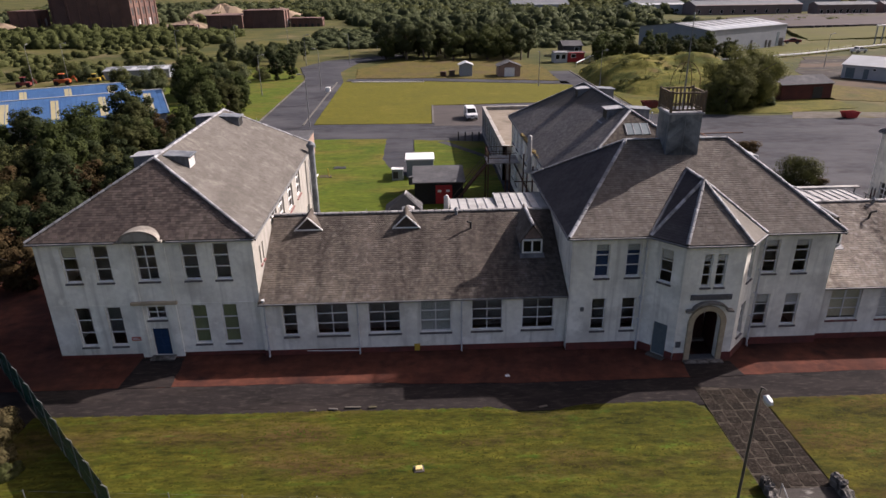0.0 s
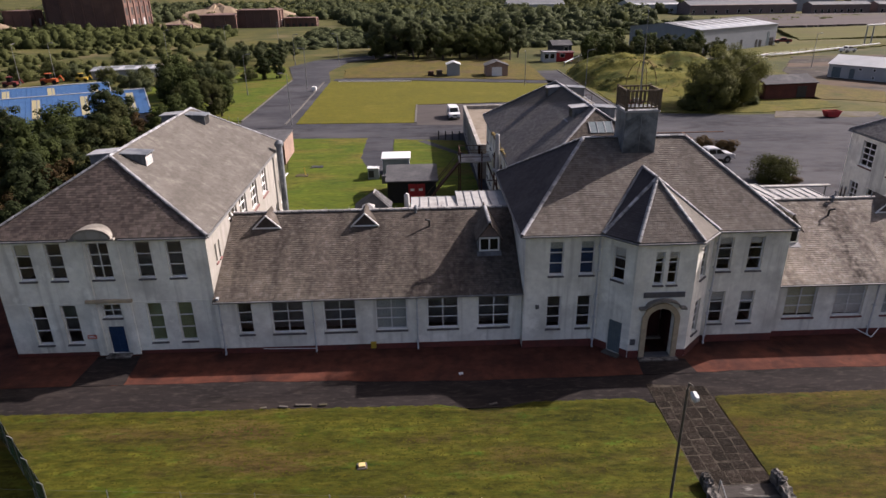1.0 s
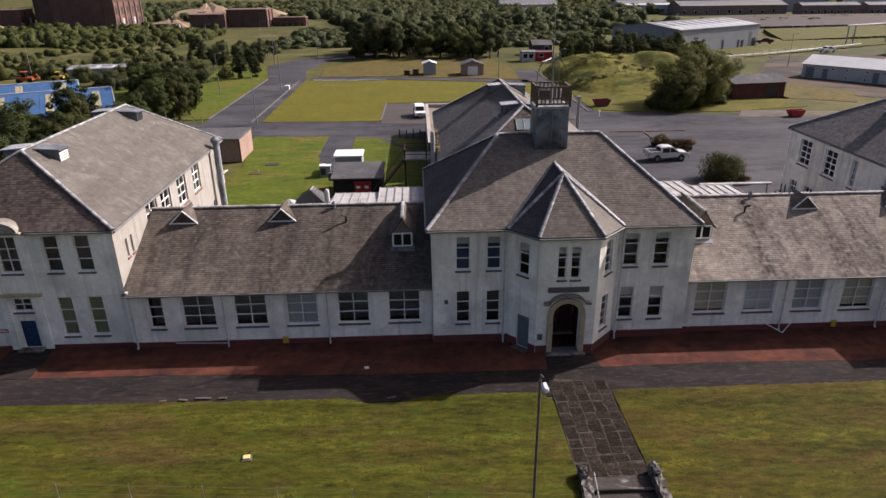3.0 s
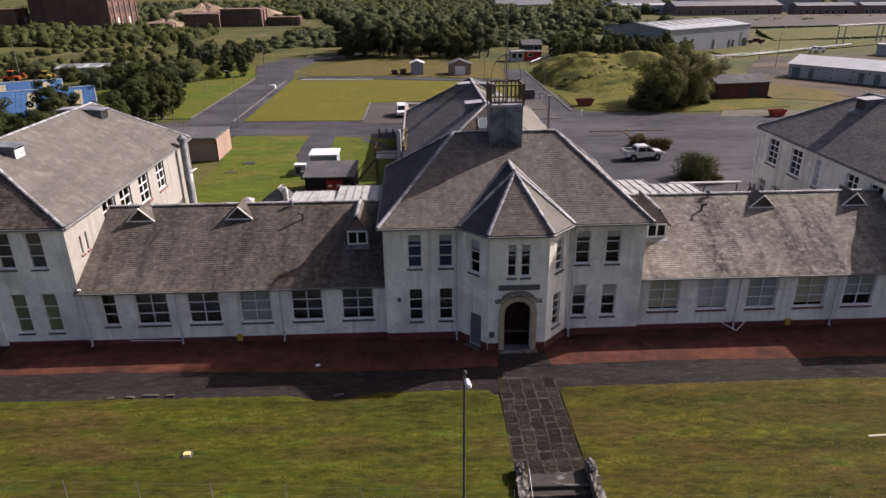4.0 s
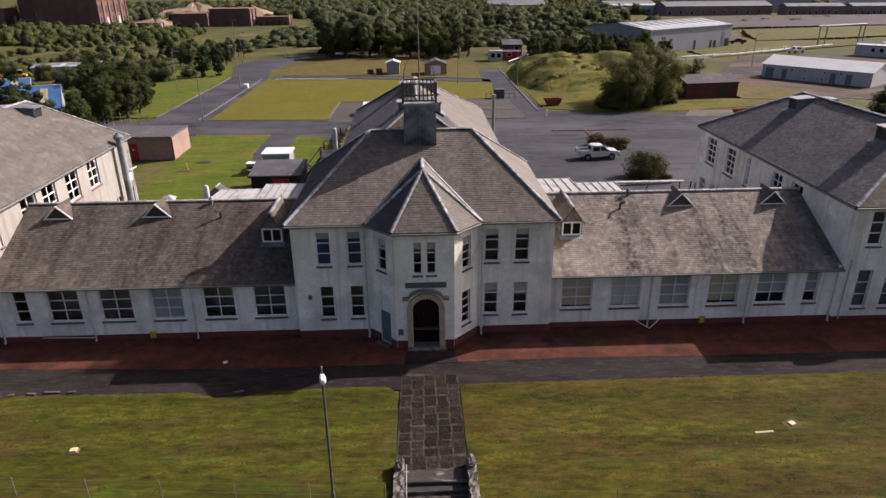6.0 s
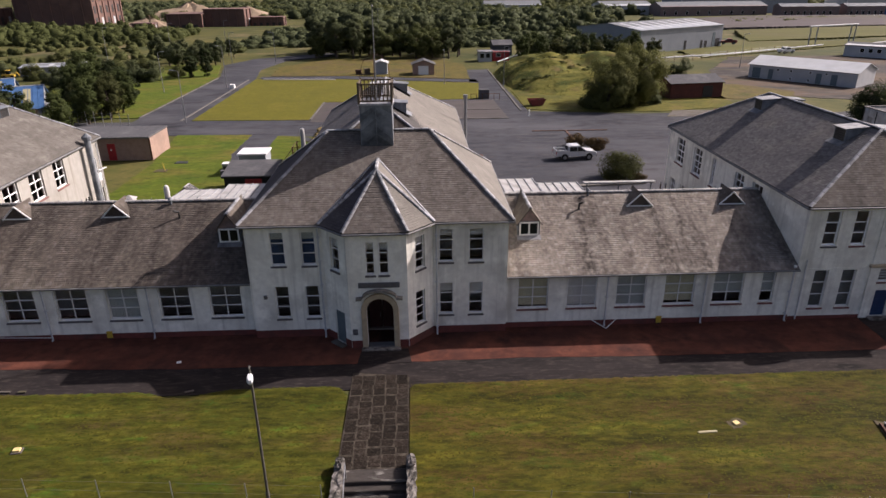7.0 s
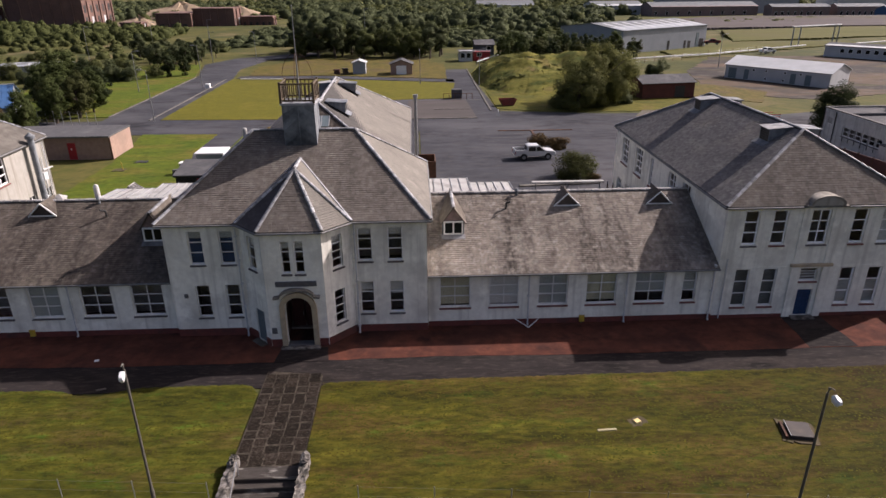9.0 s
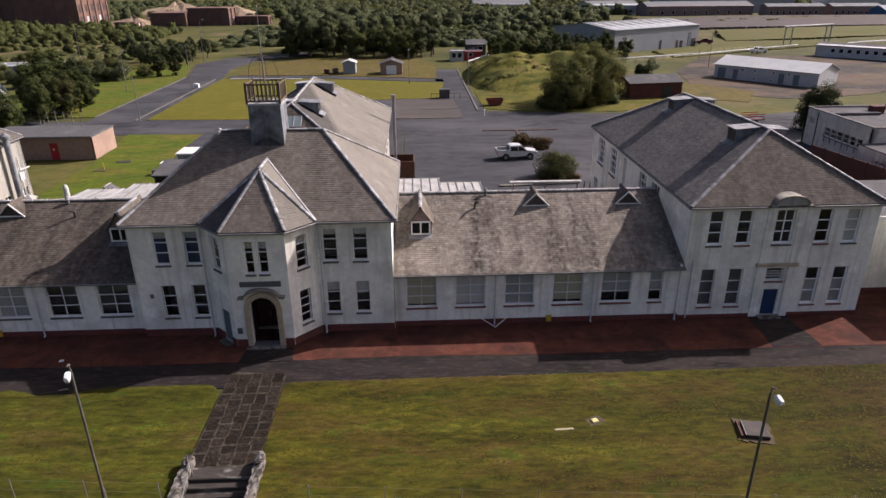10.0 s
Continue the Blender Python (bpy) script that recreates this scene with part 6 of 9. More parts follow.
# ---- near things ----
def stone_path():
    """Slabs from the drive to the steps, each an object on shared meshes."""
    bed = Geo().prism([(-1.62, -13.2), (1.86, -13.2), (1.80, -5.4), (-1.5, -4.9)], -0.2, 0.012).make("path", M["slabjoint"])
    tagged(bed, "path of worn mossy stone slabs through the lawn", "path", kind="structure")
    shapes = []
    rng = random.Random(8)
    for k in range(6):
        q = 0.05 + 0.05 * rng.random()
        g = Geo()
        c = [(rng.uniform(0, q), rng.uniform(0, q)), (1 - rng.uniform(0, q), rng.uniform(0, q)), (1 - rng.uniform(0, q), 1 - rng.uniform(0, q)), (rng.uniform(0, q), 1 - rng.uniform(0, q))]
        ring = []
        for i in range(4):
            (x, y), (x2, y2) = c[i], c[(i + 1) % 4]
            ring += [(x * 0.93 + x2 * 0.07, y * 0.93 + y2 * 0.07), (x * 0.5 + x2 * 0.5 + rng.uniform(-0.012, 0.012), y * 0.5 + y2 * 0.5), (x * 0.07 + x2 * 0.93, y * 0.07 + y2 * 0.93)]
        g.prism(ring, 0, 1, [(0.5 + (x - 0.5) * 0.985, 0.5 + (y - 0.5) * 0.985) for x, y in ring])
        me = bpy.data.meshes.new("paving_slab")
        me.from_pydata(g.v, [], g.f)
        me.materials.append(M["slab"])
        shapes.append(me)
    y = -5.2
    while y > -12.9:
        d = rng.uniform(0.44, 0.60)
        x0, x1 = -1.5 - 0.01 * (-5 - y), 1.74 + 0.012 * (-5 - y)
        n = 5
        cut = [0] + [k + rng.uniform(-0.10, 0.10) for k in range(1, n)] + [n]
        for i in range(n):
            a, b = x0 + (x1 - x0) * cut[i] / n, x0 + (x1 - x0) * cut[i + 1] / n
            dy = rng.uniform(-0.09, 0.09)
            ob = bpy.data.objects.new("paving_slab", rng.choice(shapes))
            scene.collection.objects.link(ob)
            ob.matrix_basis = pose(a + 0.015, max(y - d, -13.1) + 0.02 + dy, 0.0, rng.uniform(-0.4, 0.4), rng.uniform(-0.5, 0.5), 0) @ Matrix.Diagonal((b - a - 0.03, d - 0.02, 0.020 + rng.uniform(0, 0.008), 1))
            child(ob, bed)
        y -= d


stone_path()


def turf(name, x0, x1, edge, n, seed):
    """Short grass tufts that lie over a lawn, as one object; their shading follows the lawn."""
    rng = np.random.default_rng(seed)
    x = rng.uniform(x0, x1, n)
    top = np.array([edge(a) for a in x])
    y = top - 0.1 - (top + 17.2) * rng.uniform(0, 1, n)
    z = np.array([0.052 + 0.03 * noise.noise(Vector((a * 0.4, b * 0.4, 0))) + 0.022 * noise.noise(Vector((a * 0.9, b * 1.7, 4))) for a, b in zip(x, y)])
    a = rng.uniform(0, 6.28, n)
    w, ln, h = rng.uniform(0.03, 0.07, n), rng.uniform(0.05, 0.13, n), rng.uniform(0.004, 0.013, n)
    c, s = np.cos(a), np.sin(a)
    P = []
    for u, v, q in ((-1, 0, 0), (1, 0, 0), (0.4, 1, 1), (-0.4, 1, 1)):
        P.append(np.stack([x + c * w * u - s * ln * v, y + s * w * u + c * ln * v, z + h * q], 1))
    P = np.stack(P, 1).reshape(-1, 3)
    ob = fast(name, P, np.arange(len(P)).reshape(-1, 4), M["blade"])
    ob.data.polygons.foreach_set("use_smooth", [True] * len(ob.data.polygons))
    ob.data.normals_split_custom_set_from_vertices([(0.0, 0.0, 1.0)] * len(P))
    tagged(ob, "short green and straw-coloured grass tufts of the lawn", "grass", kind="stuff")


turf("grass_blades", -38.5, -1.65, left_edge, 12000, 1)
turf("grass_blades", 1.9, 48, lambda x: -6.2, 15000, 2)


def garden_steps():
    t = base("garden_steps", 0.25, -14.8, -1.7, "stone steps down from the path between rough walls", "steps")
    Geo().box(-1.3, 1.8, -13.95, -13.12, -0.25, 0.02, 0.03).make("landing", M["stepstone"], t, "smooth stone landing slab")
    for k in range(8):
        Geo().box(-1.3, 1.8, -14.35 - 0.4 * k, -13.9 - 0.4 * k, -0.42 - 0.2 * k, -0.17 - 0.2 * k, 0.025).make("step", M["stepstone"], t)
    rng = random.Random(4)
    for x0, x1 in ((-1.66, -1.24), (1.74, 2.16)):
        g = Geo()
        n = 22
        xs = np.linspace(x0, x1, 4)
        ys = np.linspace(-17.2, -12.85, n)
        P = []
        for j, yy in enumerate(ys):
            for i, xx in enumerate(xs):
                z = 0.42 if yy > -13.4 else 0.42 - (-13.4 - yy) * 0.06
                P.append((xx + rng.uniform(-0.05, 0.05), yy, z + rng.uniform(-0.07, 0.07)))
        low = [(p[0], p[1], -2.2) for p in P]
        m = 4
        f = [(j * m + i, j * m + i + 1, (j + 1) * m + i + 1, (j + 1) * m + i) for j in range(n - 1) for i in range(m - 1)]
        k = len(P)
        for j in range(n - 1):
            f += [(j * m, (j + 1) * m, k + (j + 1) * m, k + j * m), (j * m + m - 1, k + j * m + m - 1, k + (j + 1) * m + m - 1, (j + 1) * m + m - 1)]
        f += [(0, k, k + m - 1, m - 1), ((n - 1) * m, (n - 1) * m + m - 1, k + (n - 1) * m + m - 1, k + (n - 1) * m)]
        w = g.add(P + low, f).make("side_wall", M["rockwall"], t, "crumbling white-streaked side wall")
        for q in range(4):
            s = Geo()
            s.ball((0, 0, 0), 0.2, 0.7, 7, 5)
            s.v = [v * (1 + 0.25 * noise.noise(v * 7 + Vector((q, x0, 0)))) + Vector(((x0 + x1) / 2 + rng.uniform(-0.08, 0.08), -12.95 - q * 0.16, 0.44 + rng.uniform(0, 0.12))) for v in s.v]
            s.make("capstone", M["rockwall"], w)
    Geo().line([(-1.1, -13.7, 0.0), (-1.1, -13.7, 0.85), (-1.1, -17, -0.8)], 0.025).make("handrail", M["steel"], t, "thin metal handrail")


garden_steps()


def street_lamp(x, y, z, h, turn, label):
    t = base("street_lamp", x, y, z, label, "lamp", "tall lamps by the lawn")
    g = Geo(Matrix.Translation((x, y, z))).tube((0, 0, 0), (0, 0, 1.2), 0.085, n=12).tube((0, 0, 1.2), (0, 0, h), 0.06, 0.05, n=12)
    pole = g.make("pole", M["polegrey"], t, "slim grey steel pole")
    m = Matrix.Translation((x, y, z + h)) @ Matrix.Rotation(math.radians(turn), 4, "Z") @ Matrix.Scale(0.8, 4)
    Geo(m).line([(0, 0, -0.05), (0.05, 0, 0.25), (0.18, 0, 0.38), (0.36, 0, 0.36)], 0.035).ball((0.05, 0, 0.3), 0.07).make("arm", M["polegrey"], t)
    g = Geo(m)
    ring = [(0.05, 0.10), (0.22, 0.15), (0.45, 0.16), (0.62, 0.09)]
    pts = [(a, -b) for a, b in ring] + [(a, b) for a, b in ring[::-1]]
    lo = [(0.34 + (a - 0.34) * 0.7, b * 0.6) for a, b in pts]
    mm = m @ Matrix.Translation((0.24, 0, -0.02)) @ Matrix.Rotation(math.radians(22), 4, "Y")
    Geo(mm).prism(pts, 0.12, 0.27, lo).make("lamp_hood", M["lampglass"], t, "pale grey lamp hood")
    Geo(mm).prism(lo, -0.12, 0.12, pts).make("lamp_bowl", M["lampglass"], t, "white glass lamp bowl")


street_lamp(-4.21, -15.6, -0.05, 7.3, -78, "grey steel street lamp with a white bowl below the lawn")
street_lamp(23.44, -17.45, -0.15, 6.55, -78, "grey steel street lamp with white bowl on the bank")


def green_fence():
    t = base("netting_fence", -40, -4, 0, "tall dark green netting fence on steel posts", "fence")
    d = Vector((0.692, -0.722, 0))
    a = Vector((-47.6, 3.6, 0))
    n, step = 12, 2.2
    for k in range(n):
        p = a + d * (k * step)
        g = Geo().tube(p, p + Vector((0, 0, 2.25)), 0.022).tube(p + Vector((0, 0, 2.25)), p + Vector((-0.12, -0.12, 2.5)), 0.018)
        g.make("post", M["steel"], t, "pale steel post with cranked top")
        if k < n - 1:
            q = a + d * ((k + 1) * step)
            g = Geo()
            m = 8
            P = []
            for i in range(m + 1):
                c = p.lerp(q, i / m)
                for z in (0.02, 1.1, 2.12 - 0.08 * math.sin(math.pi * i / m)):
                    b = 0.05 * math.sin(math.pi * i / m) * noise.noise(Vector((c.x, z, 0)))
                    P += [(c.x + b, c.y + b, z), (c.x + b + 0.012, c.y + b + 0.012, z)]
            f = []
            for i in range(m):
                for j in range(2):
                    o = i * 6 + j * 2
                    f += [(o, o + 6, o + 8, o + 2), (o + 1, o + 3, o + 9, o + 7)]
            g.add(P, f).make("netting", M["greenmesh"], t)
    g = Geo()
    for z in (0.15, 1.1, 2.1):
        g.tube(a + Vector((0, 0, z)), a + d * (step * (n - 1)) + Vector((0, 0, z)), 0.004, n=5)
    g.make("wire", M["steel"], t)


green_fence()


def wire_fence():
    t = base("wire_fence", 0, -15.4, -0.6, "low wire fence on thin metal posts below the lawn", "fence")
    post = bpy.data.meshes.new("post")
    g = Geo().tube((0, 0, -1.6), (0, 0, 1.1), 0.02, n=6)
    post.from_pydata(g.v, [], g.f)
    post.materials.append(M["steel"])
    for k in range(-8, 22):
        x = k * 3.34 - 15.36
        if -1.9 < x < 2.4 or x < -38:
            continue
        ob = bpy.data.objects.new("post", post)
        scene.collection.objects.link(ob)
        ob.matrix_basis = Matrix.Translation((x, -15.4 - 0.08 * x, 0))
        child(ob, t)
    for x0, x1 in ((-38, -2.0), (4.7, 55)):
        for z in (0.5, 1.02):
            Geo().tube((x0, -15.4 - 0.08 * x0, z), (x1, -15.4 - 0.08 * x1, z), 0.003, n=4).make("wire", M["steel"], t)


wire_fence()


def small_things():
    def cover(x, y, w, d, z, key, name, label, cat, turn=0):
        t = Geo(pose(x, y, 0.04, 0, 0, turn)).box(-w / 2, w / 2, -d / 2, d / 2, 0, z, min(0.02, z * 0.3)).make(name, M[key])
        tagged(t, label, cat)
        return t

    cover(-17.55, -11.0, 0.5, 0.45, 0.05, "concrete", "access_cover", "grey-rimmed access cover with a cream-yellow lid in the lawn", "cover", 8)
    Geo(pose(-17.55, -11.0, 0.14, 0, 0, 8)).box(-0.16, 0.17, -0.14, 0.14, -0.05, 0.05, 0.015).make("lid", M["cream"], None)
    lid = bpy.data.objects["lid"]
    par = bpy.data.objects["access_cover"]
    lid.parent = par
    lid.matrix_parent_inverse = Matrix()
    s = cover(18.75, -10.75, 0.34, 0.3, 0.10, "cream", "marker_stone", "pale broken concrete marker in the lawn", "stone", 20)
    Geo(pose(18.75, -10.75, 0.02, 0, 0, 15)).prism(wavy([(-0.45, -0.35), (0.5, -0.3), (0.4, 0.35), (-0.4, 0.3)], 0.08, 0.2), 0.0, 0.055).make("bare_patch", M["soil"], s)
    cover(17.0, -11.35, 1.0, 0.16, 0.07, "rooflight", "timber_plank", "pale yellow plank lying on the grass", "plank", 3)
    cover(-12.2, -3.25, 0.26, 0.2, 0.05, "white", "paper_scrap", "white scrap lying on the asphalt", "litter", 12)
    for k, (x, y, w) in enumerate(((-22.3, -5.95, 0.5), (-21.2, -5.85, 0.9), (-20.1, -5.9, 0.45), (-23.4, -6.0, 0.35), (-10.6, -6.35, 0.5))):
        cover(x, y, w, 0.14, 0.05, "concrete", "kerb_fragment", "broken pale kerb fragment at the lawn edge", "kerb", 6 * k - 8)
    # sunken hatch with a raised lid
    t = base("access_hatch", 26.6, -12.0, 0, "dark steel access hatch in bare earth on the lawn", "hatch")
    m = pose(26.6, -12.0, 0.05, 0, 0, -12) @ Matrix.Diagonal((0.86, 0.86, 1, 1))
    Geo(m).prism(wavy([(-1.1, -1.0), (0.95, -1.05), (1.0, 0.9), (-1.0, 1.1)], 0.14, 0.25), -0.02, 0.035).make("bare_patch", M["soil"], t)
    Geo(m).box(-0.6, 0.75, -0.75, 0.7, 0.0, 0.22, 0.03).make("hatch_lid", M["hatch"], t, "dark hatch lid")
    Geo(m).box(-0.88, -0.7, -0.75, 0.7, 0.0, 0.16, 0.02).make("hatch_frame", M["rust"], t)
    Geo(m).box(-0.63, -0.59, -0.77, 0.72, 0.2, 0.25).make("edge_strip", M["steel"], t)
    for x, y in ((-17.6, -0.12), (18.4, -0.12)):
        t = base("yellow_grit_box", x, y, 0, "small yellow box at the foot of the wall", "box", "yellow boxes at the wall")
        Geo().box(x - 0.17, x + 0.17, y - 0.06, y + 0.055, 0.12, 0.52, 0.02).make("box_body", M["yellow"], t)
        Geo().box(x - 0.19, x + 0.19, y - 0.08, y + 0.055, 0.52, 0.56, 0.01).make("box_lid", M["yellow"], t)
        Geo().box(x - 0.05, x + 0.05, y - 0.02, y + 0.02, 0.0, 0.12).make("box_foot", M["darkmetal"], t)
    # sign beside the west door, thin pipes on the walls
    t = base("wall_sign", -35.3, 0.28, 1.3, "small orange-red sign beside the blue door", "sign")
    Geo().box(-35.55, -34.98, 0.18, 0.215, 1.25, 1.50).make("board", M["orangesign"], t)
    Geo().box(-35.50, -35.03, 0.172, 0.18, 1.33, 1.37).make("lettering", M["white"], t)
    Geo().box(-35.50, -35.15, 0.172, 0.18, 1.41, 1.45).make("lettering", M["white"], t)
    t = base("wall_pipe", 14.75, -0.2, 0, "thin white forked pipe at the wall foot", "pipe")
    Geo().line([(13.9, -0.1, 0.42), (14.75, -0.62, 0.05), (15.5, -0.1, 0.40)], 0.03).make("pipe_run", M["white"], t)
    t = base("wall_pipe", -22.5, -0.1, 0.3, "thin white pipe along the wall foot", "pipe")
    Geo().line([(-24.6, -0.1, 0.30), (-21.25, -0.12, 0.22)], 0.022).make("pipe_run", M["white"], t)
    t = base("wall_pipe", 27.75, -0.1, 0, "short white pipe beside the wing corner", "pipe")
    Geo().tube((27.75, -0.07, 0.05), (27.75, -0.07, 4.4), 0.045).make("pipe_run", M["pipe"], t)
    t = base("alarm_box", -7.2, -0.5, 3.0, "small grey box on the wall", "box")
    Geo().box(-7.35, -7.12, -0.53, -0.43, 2.78, 3.05, 0.02).make("box_body", M["gutter"], t)


small_things()

# link roofs behind the single-storey ranges
def seam_roof(x0, x1, y1, z1, label):
    """A nearly flat metal roof that runs back from the ridge of a range, on its own cheeks."""
    y0, z0 = 6.66, 7.19
    xa, xb = sorted((x0, x1))
    t = base("roof_extension", (x0 + x1) / 2, y1, 3.6, label, "roof extension", "metal-roofed extensions")
    Geo().add([(xa + 0.08, y0 + 0.3, 3.6), (xb - 0.08, y0 + 0.3, 3.6), (xb - 0.08, y1 - 0.15, 3.6), (xa + 0.08, y1 - 0.15, 3.6),
               (xa + 0.08, y0 + 0.3, z0 - 0.15), (xb - 0.08, y0 + 0.3, z0 - 0.15), (xb - 0.08, y1 - 0.15, z1 - 0.1), (xa + 0.08, y1 - 0.15, z1 - 0.1)],
              [(3, 2, 1, 0), (4, 5, 6, 7), (0, 1, 5, 4), (1, 2, 6, 5), (2, 3, 7, 6), (3, 0, 4, 7)]).make("cheek_wall", M["render_dirty"], t)
    rf = Geo().slab([(xa, y0, z0), (xb, y0, z0), (xb, y1, z1), (xa, y1, z1)], 0.09).make("roof", M["seam"], t, "pale sheet metal roof with standing seams")
    n = max(2, round((xb - xa) / 0.62))
    for k in range(n + 1):
        x = xa + 0.03 + (xb - xa - 0.06) * k / n
        Geo().slab([(x - 0.025, y0, z0 + 0.06), (x + 0.025, y0, z0 + 0.06), (x + 0.025, y1, z1 + 0.06), (x - 0.025, y1, z1 + 0.06)], 0.06).make("seam", M["leadroof"], rf)
    Geo().box(xa - 0.02, xb + 0.02, y1, y1 + 0.06, z1 - 0.14, z1 + 0.02).make("drip_edge", M["gutter"], rf)


seam_roof(-8.15, -11.75, 10.4, 7.12, "flat roof extension with pale metal sheets beside the middle block")
seam_roof(-11.77, -15.05, 10.0, 6.88, "lower flat roof extension with pale metal sheets")
seam_roof(8.15, 11.5, 10.9, 6.97, "flat roof extension with pale stained metal sheets")
seam_roof(11.52, 14.6, 9.3, 7.09, "lower flat roof extension with pale metal sheets")
t = base("glazed_lantern", -18.7, 20.2, 0, "grey gabled roof lantern with one glazed slope behind the range", "roof lantern")
Geo().add([(-20.4, 19.2, 2.7), (-17.0, 19.2, 2.7), (-17.0, 21.4, 2.7), (-20.4, 21.4, 2.7), (-18.6, 19.6, 4.15), (-18.5, 20.8, 4.15)],
          [(3, 2, 1, 0), (0, 1, 4), (2, 3, 5), (1, 2, 5, 4), (3, 0, 4, 5)]).make("lantern_body", M["felt"], t)
Geo().box(-20.3, -17.1, 19.25, 21.3, 0, 2.7).make("base_wall", M["render_dirty"], t)
for k in range(6):
    f = k / 5
    Geo().tube((-17.02, 19.25 + 2.1 * f, 2.74), (-18.56 + 0.1 * f, 19.62 + 1.15 * f, 4.18), 0.035, n=5).make("glazing_bar", M["tubelead"], t)
Geo().tube((-18.6, 19.6, 4.17), (-18.5, 20.8, 4.17), 0.06, n=8).make("ridge_roll", M["tubelead"], t)
t = base("white_flue", -15.32, 7.4, 6.4, "short white flue pipe behind the ridge", "flue")
Geo().tube((-15.32, 7.4, 6.4), (-15.32, 7.4, 7.86), 0.19, n=14).tube((-15.32, 7.4, 7.86), (-15.27, 7.4, 8.02), 0.19, 0.11, n=14).make("pipe", M["louvre"], t)
Geo().tube((-15.32, 7.4, 6.6), (-15.32, 7.4, 6.95), 0.42, 0.2, n=12).make("flashing", M["leadroof"], t)
t = base("ridge_cowl", -18.05, 7.45, 6.5, "small pale lead cowl behind the ridge", "roof cowl")
Geo().prism([(-18.4, 7.15), (-17.7, 7.15), (-17.7, 7.75), (-18.4, 7.75)], 6.4, 7.1).add([(-18.5, 7.05, 7.1), (-17.6, 7.05, 7.1), (-17.6, 7.85, 7.1), (-18.5, 7.85, 7.1), (-18.05, 7.45, 7.38)],
                                                                                       [(3, 2, 1, 0), (0, 1, 4), (1, 2, 4), (2, 3, 4), (3, 0, 4)]).make("cowl_cap", M["tubelead"], t)
t = base("covered_way", 22.7, 24.1, 0, "low white flat canopy on thin posts behind the range", "canopy")
Geo().box(19.1, 26.4, 23.95, 24.5, 2.36, 2.5, 0.04).make("canopy_roof", M["seam"], t)
for x in (19.5, 22.7, 26.0):
    Geo().box(x - 0.05, x + 0.05, 24.15, 24.25, 0, 2.36).make("post", M["steel"], t)
t = base("steel_flue", -26.6, 20.6, 0, "thick grey steel flue with conical cap beside the wing", "flue")
Geo().tube((-26.7, 20.5, 0), (-26.7, 20.5, 8.5), 0.27, n=14).make("pipe", M["lead"], t)
Geo().tube((-26.7, 20.5, 8.5), (-26.7, 20.5, 8.75), 0.40, n=14).tube((-26.7, 20.5, 8.75), (-26.7, 20.5, 9.05), 0.40, 0.05, n=14).make("cap", M["lead"], t)


def wall_services():
    t = base("service_pipes", -27.2, 22, 0, "white pipes, box and bracket on the sunlit back wall", "pipes")
    for y, z0, z1 in ((21.4, 3.8, 7.2), (22.2, 2.0, 6.4), (22.9, 0.2, 7.6)):
        Geo().line([(-27.18, y, z0), (-27.18, y, z1)], 0.05, 8).make("pipe", M["pipe"], t)
    Geo().line([(-27.0, 21.4, 5.6), (-26.7, 21.4, 5.4), (-26.7, 22.9, 5.3), (-27.1, 22.9, 5.2)], 0.06, 8).make("pipe", M["pipe"], t)
    Geo().box(-27.28, -26.9, 21.6, 22.3, 4.3, 5.0, 0.03).make("cabinet", M["pipe"], t, "pale metal wall cabinet")
    Geo().box(-27.28, -27.2, 20.2, 21.0, 1.4, 2.2).make("vent_grille", M["darkmetal"], t)
    t = base("pipe_rack", 26.2, 23.0, 0, "rusty pipework and rails at the back corner of the wing", "pipework")
    for x, y, h in ((25.4, 21.6, 2.3), (26.1, 21.9, 2.9), (26.8, 22.4, 2.6)):
        Geo().tube((x, y, 0), (x, y, h), 0.06, n=8).make("standpipe", M["rust"], t)
        Geo().tube((x, y, h), (x, y, h + 0.22), 0.11, 0.04, n=8).make("cowl", M["steel"], t)
    for z in (1.1, 1.9):
        Geo().line([(25.4, 21.6, z), (26.8, 22.4, z), (26.8, 24.0, z)], 0.035, 6).make("rail", M["darkmetal"], t)


wall_services()


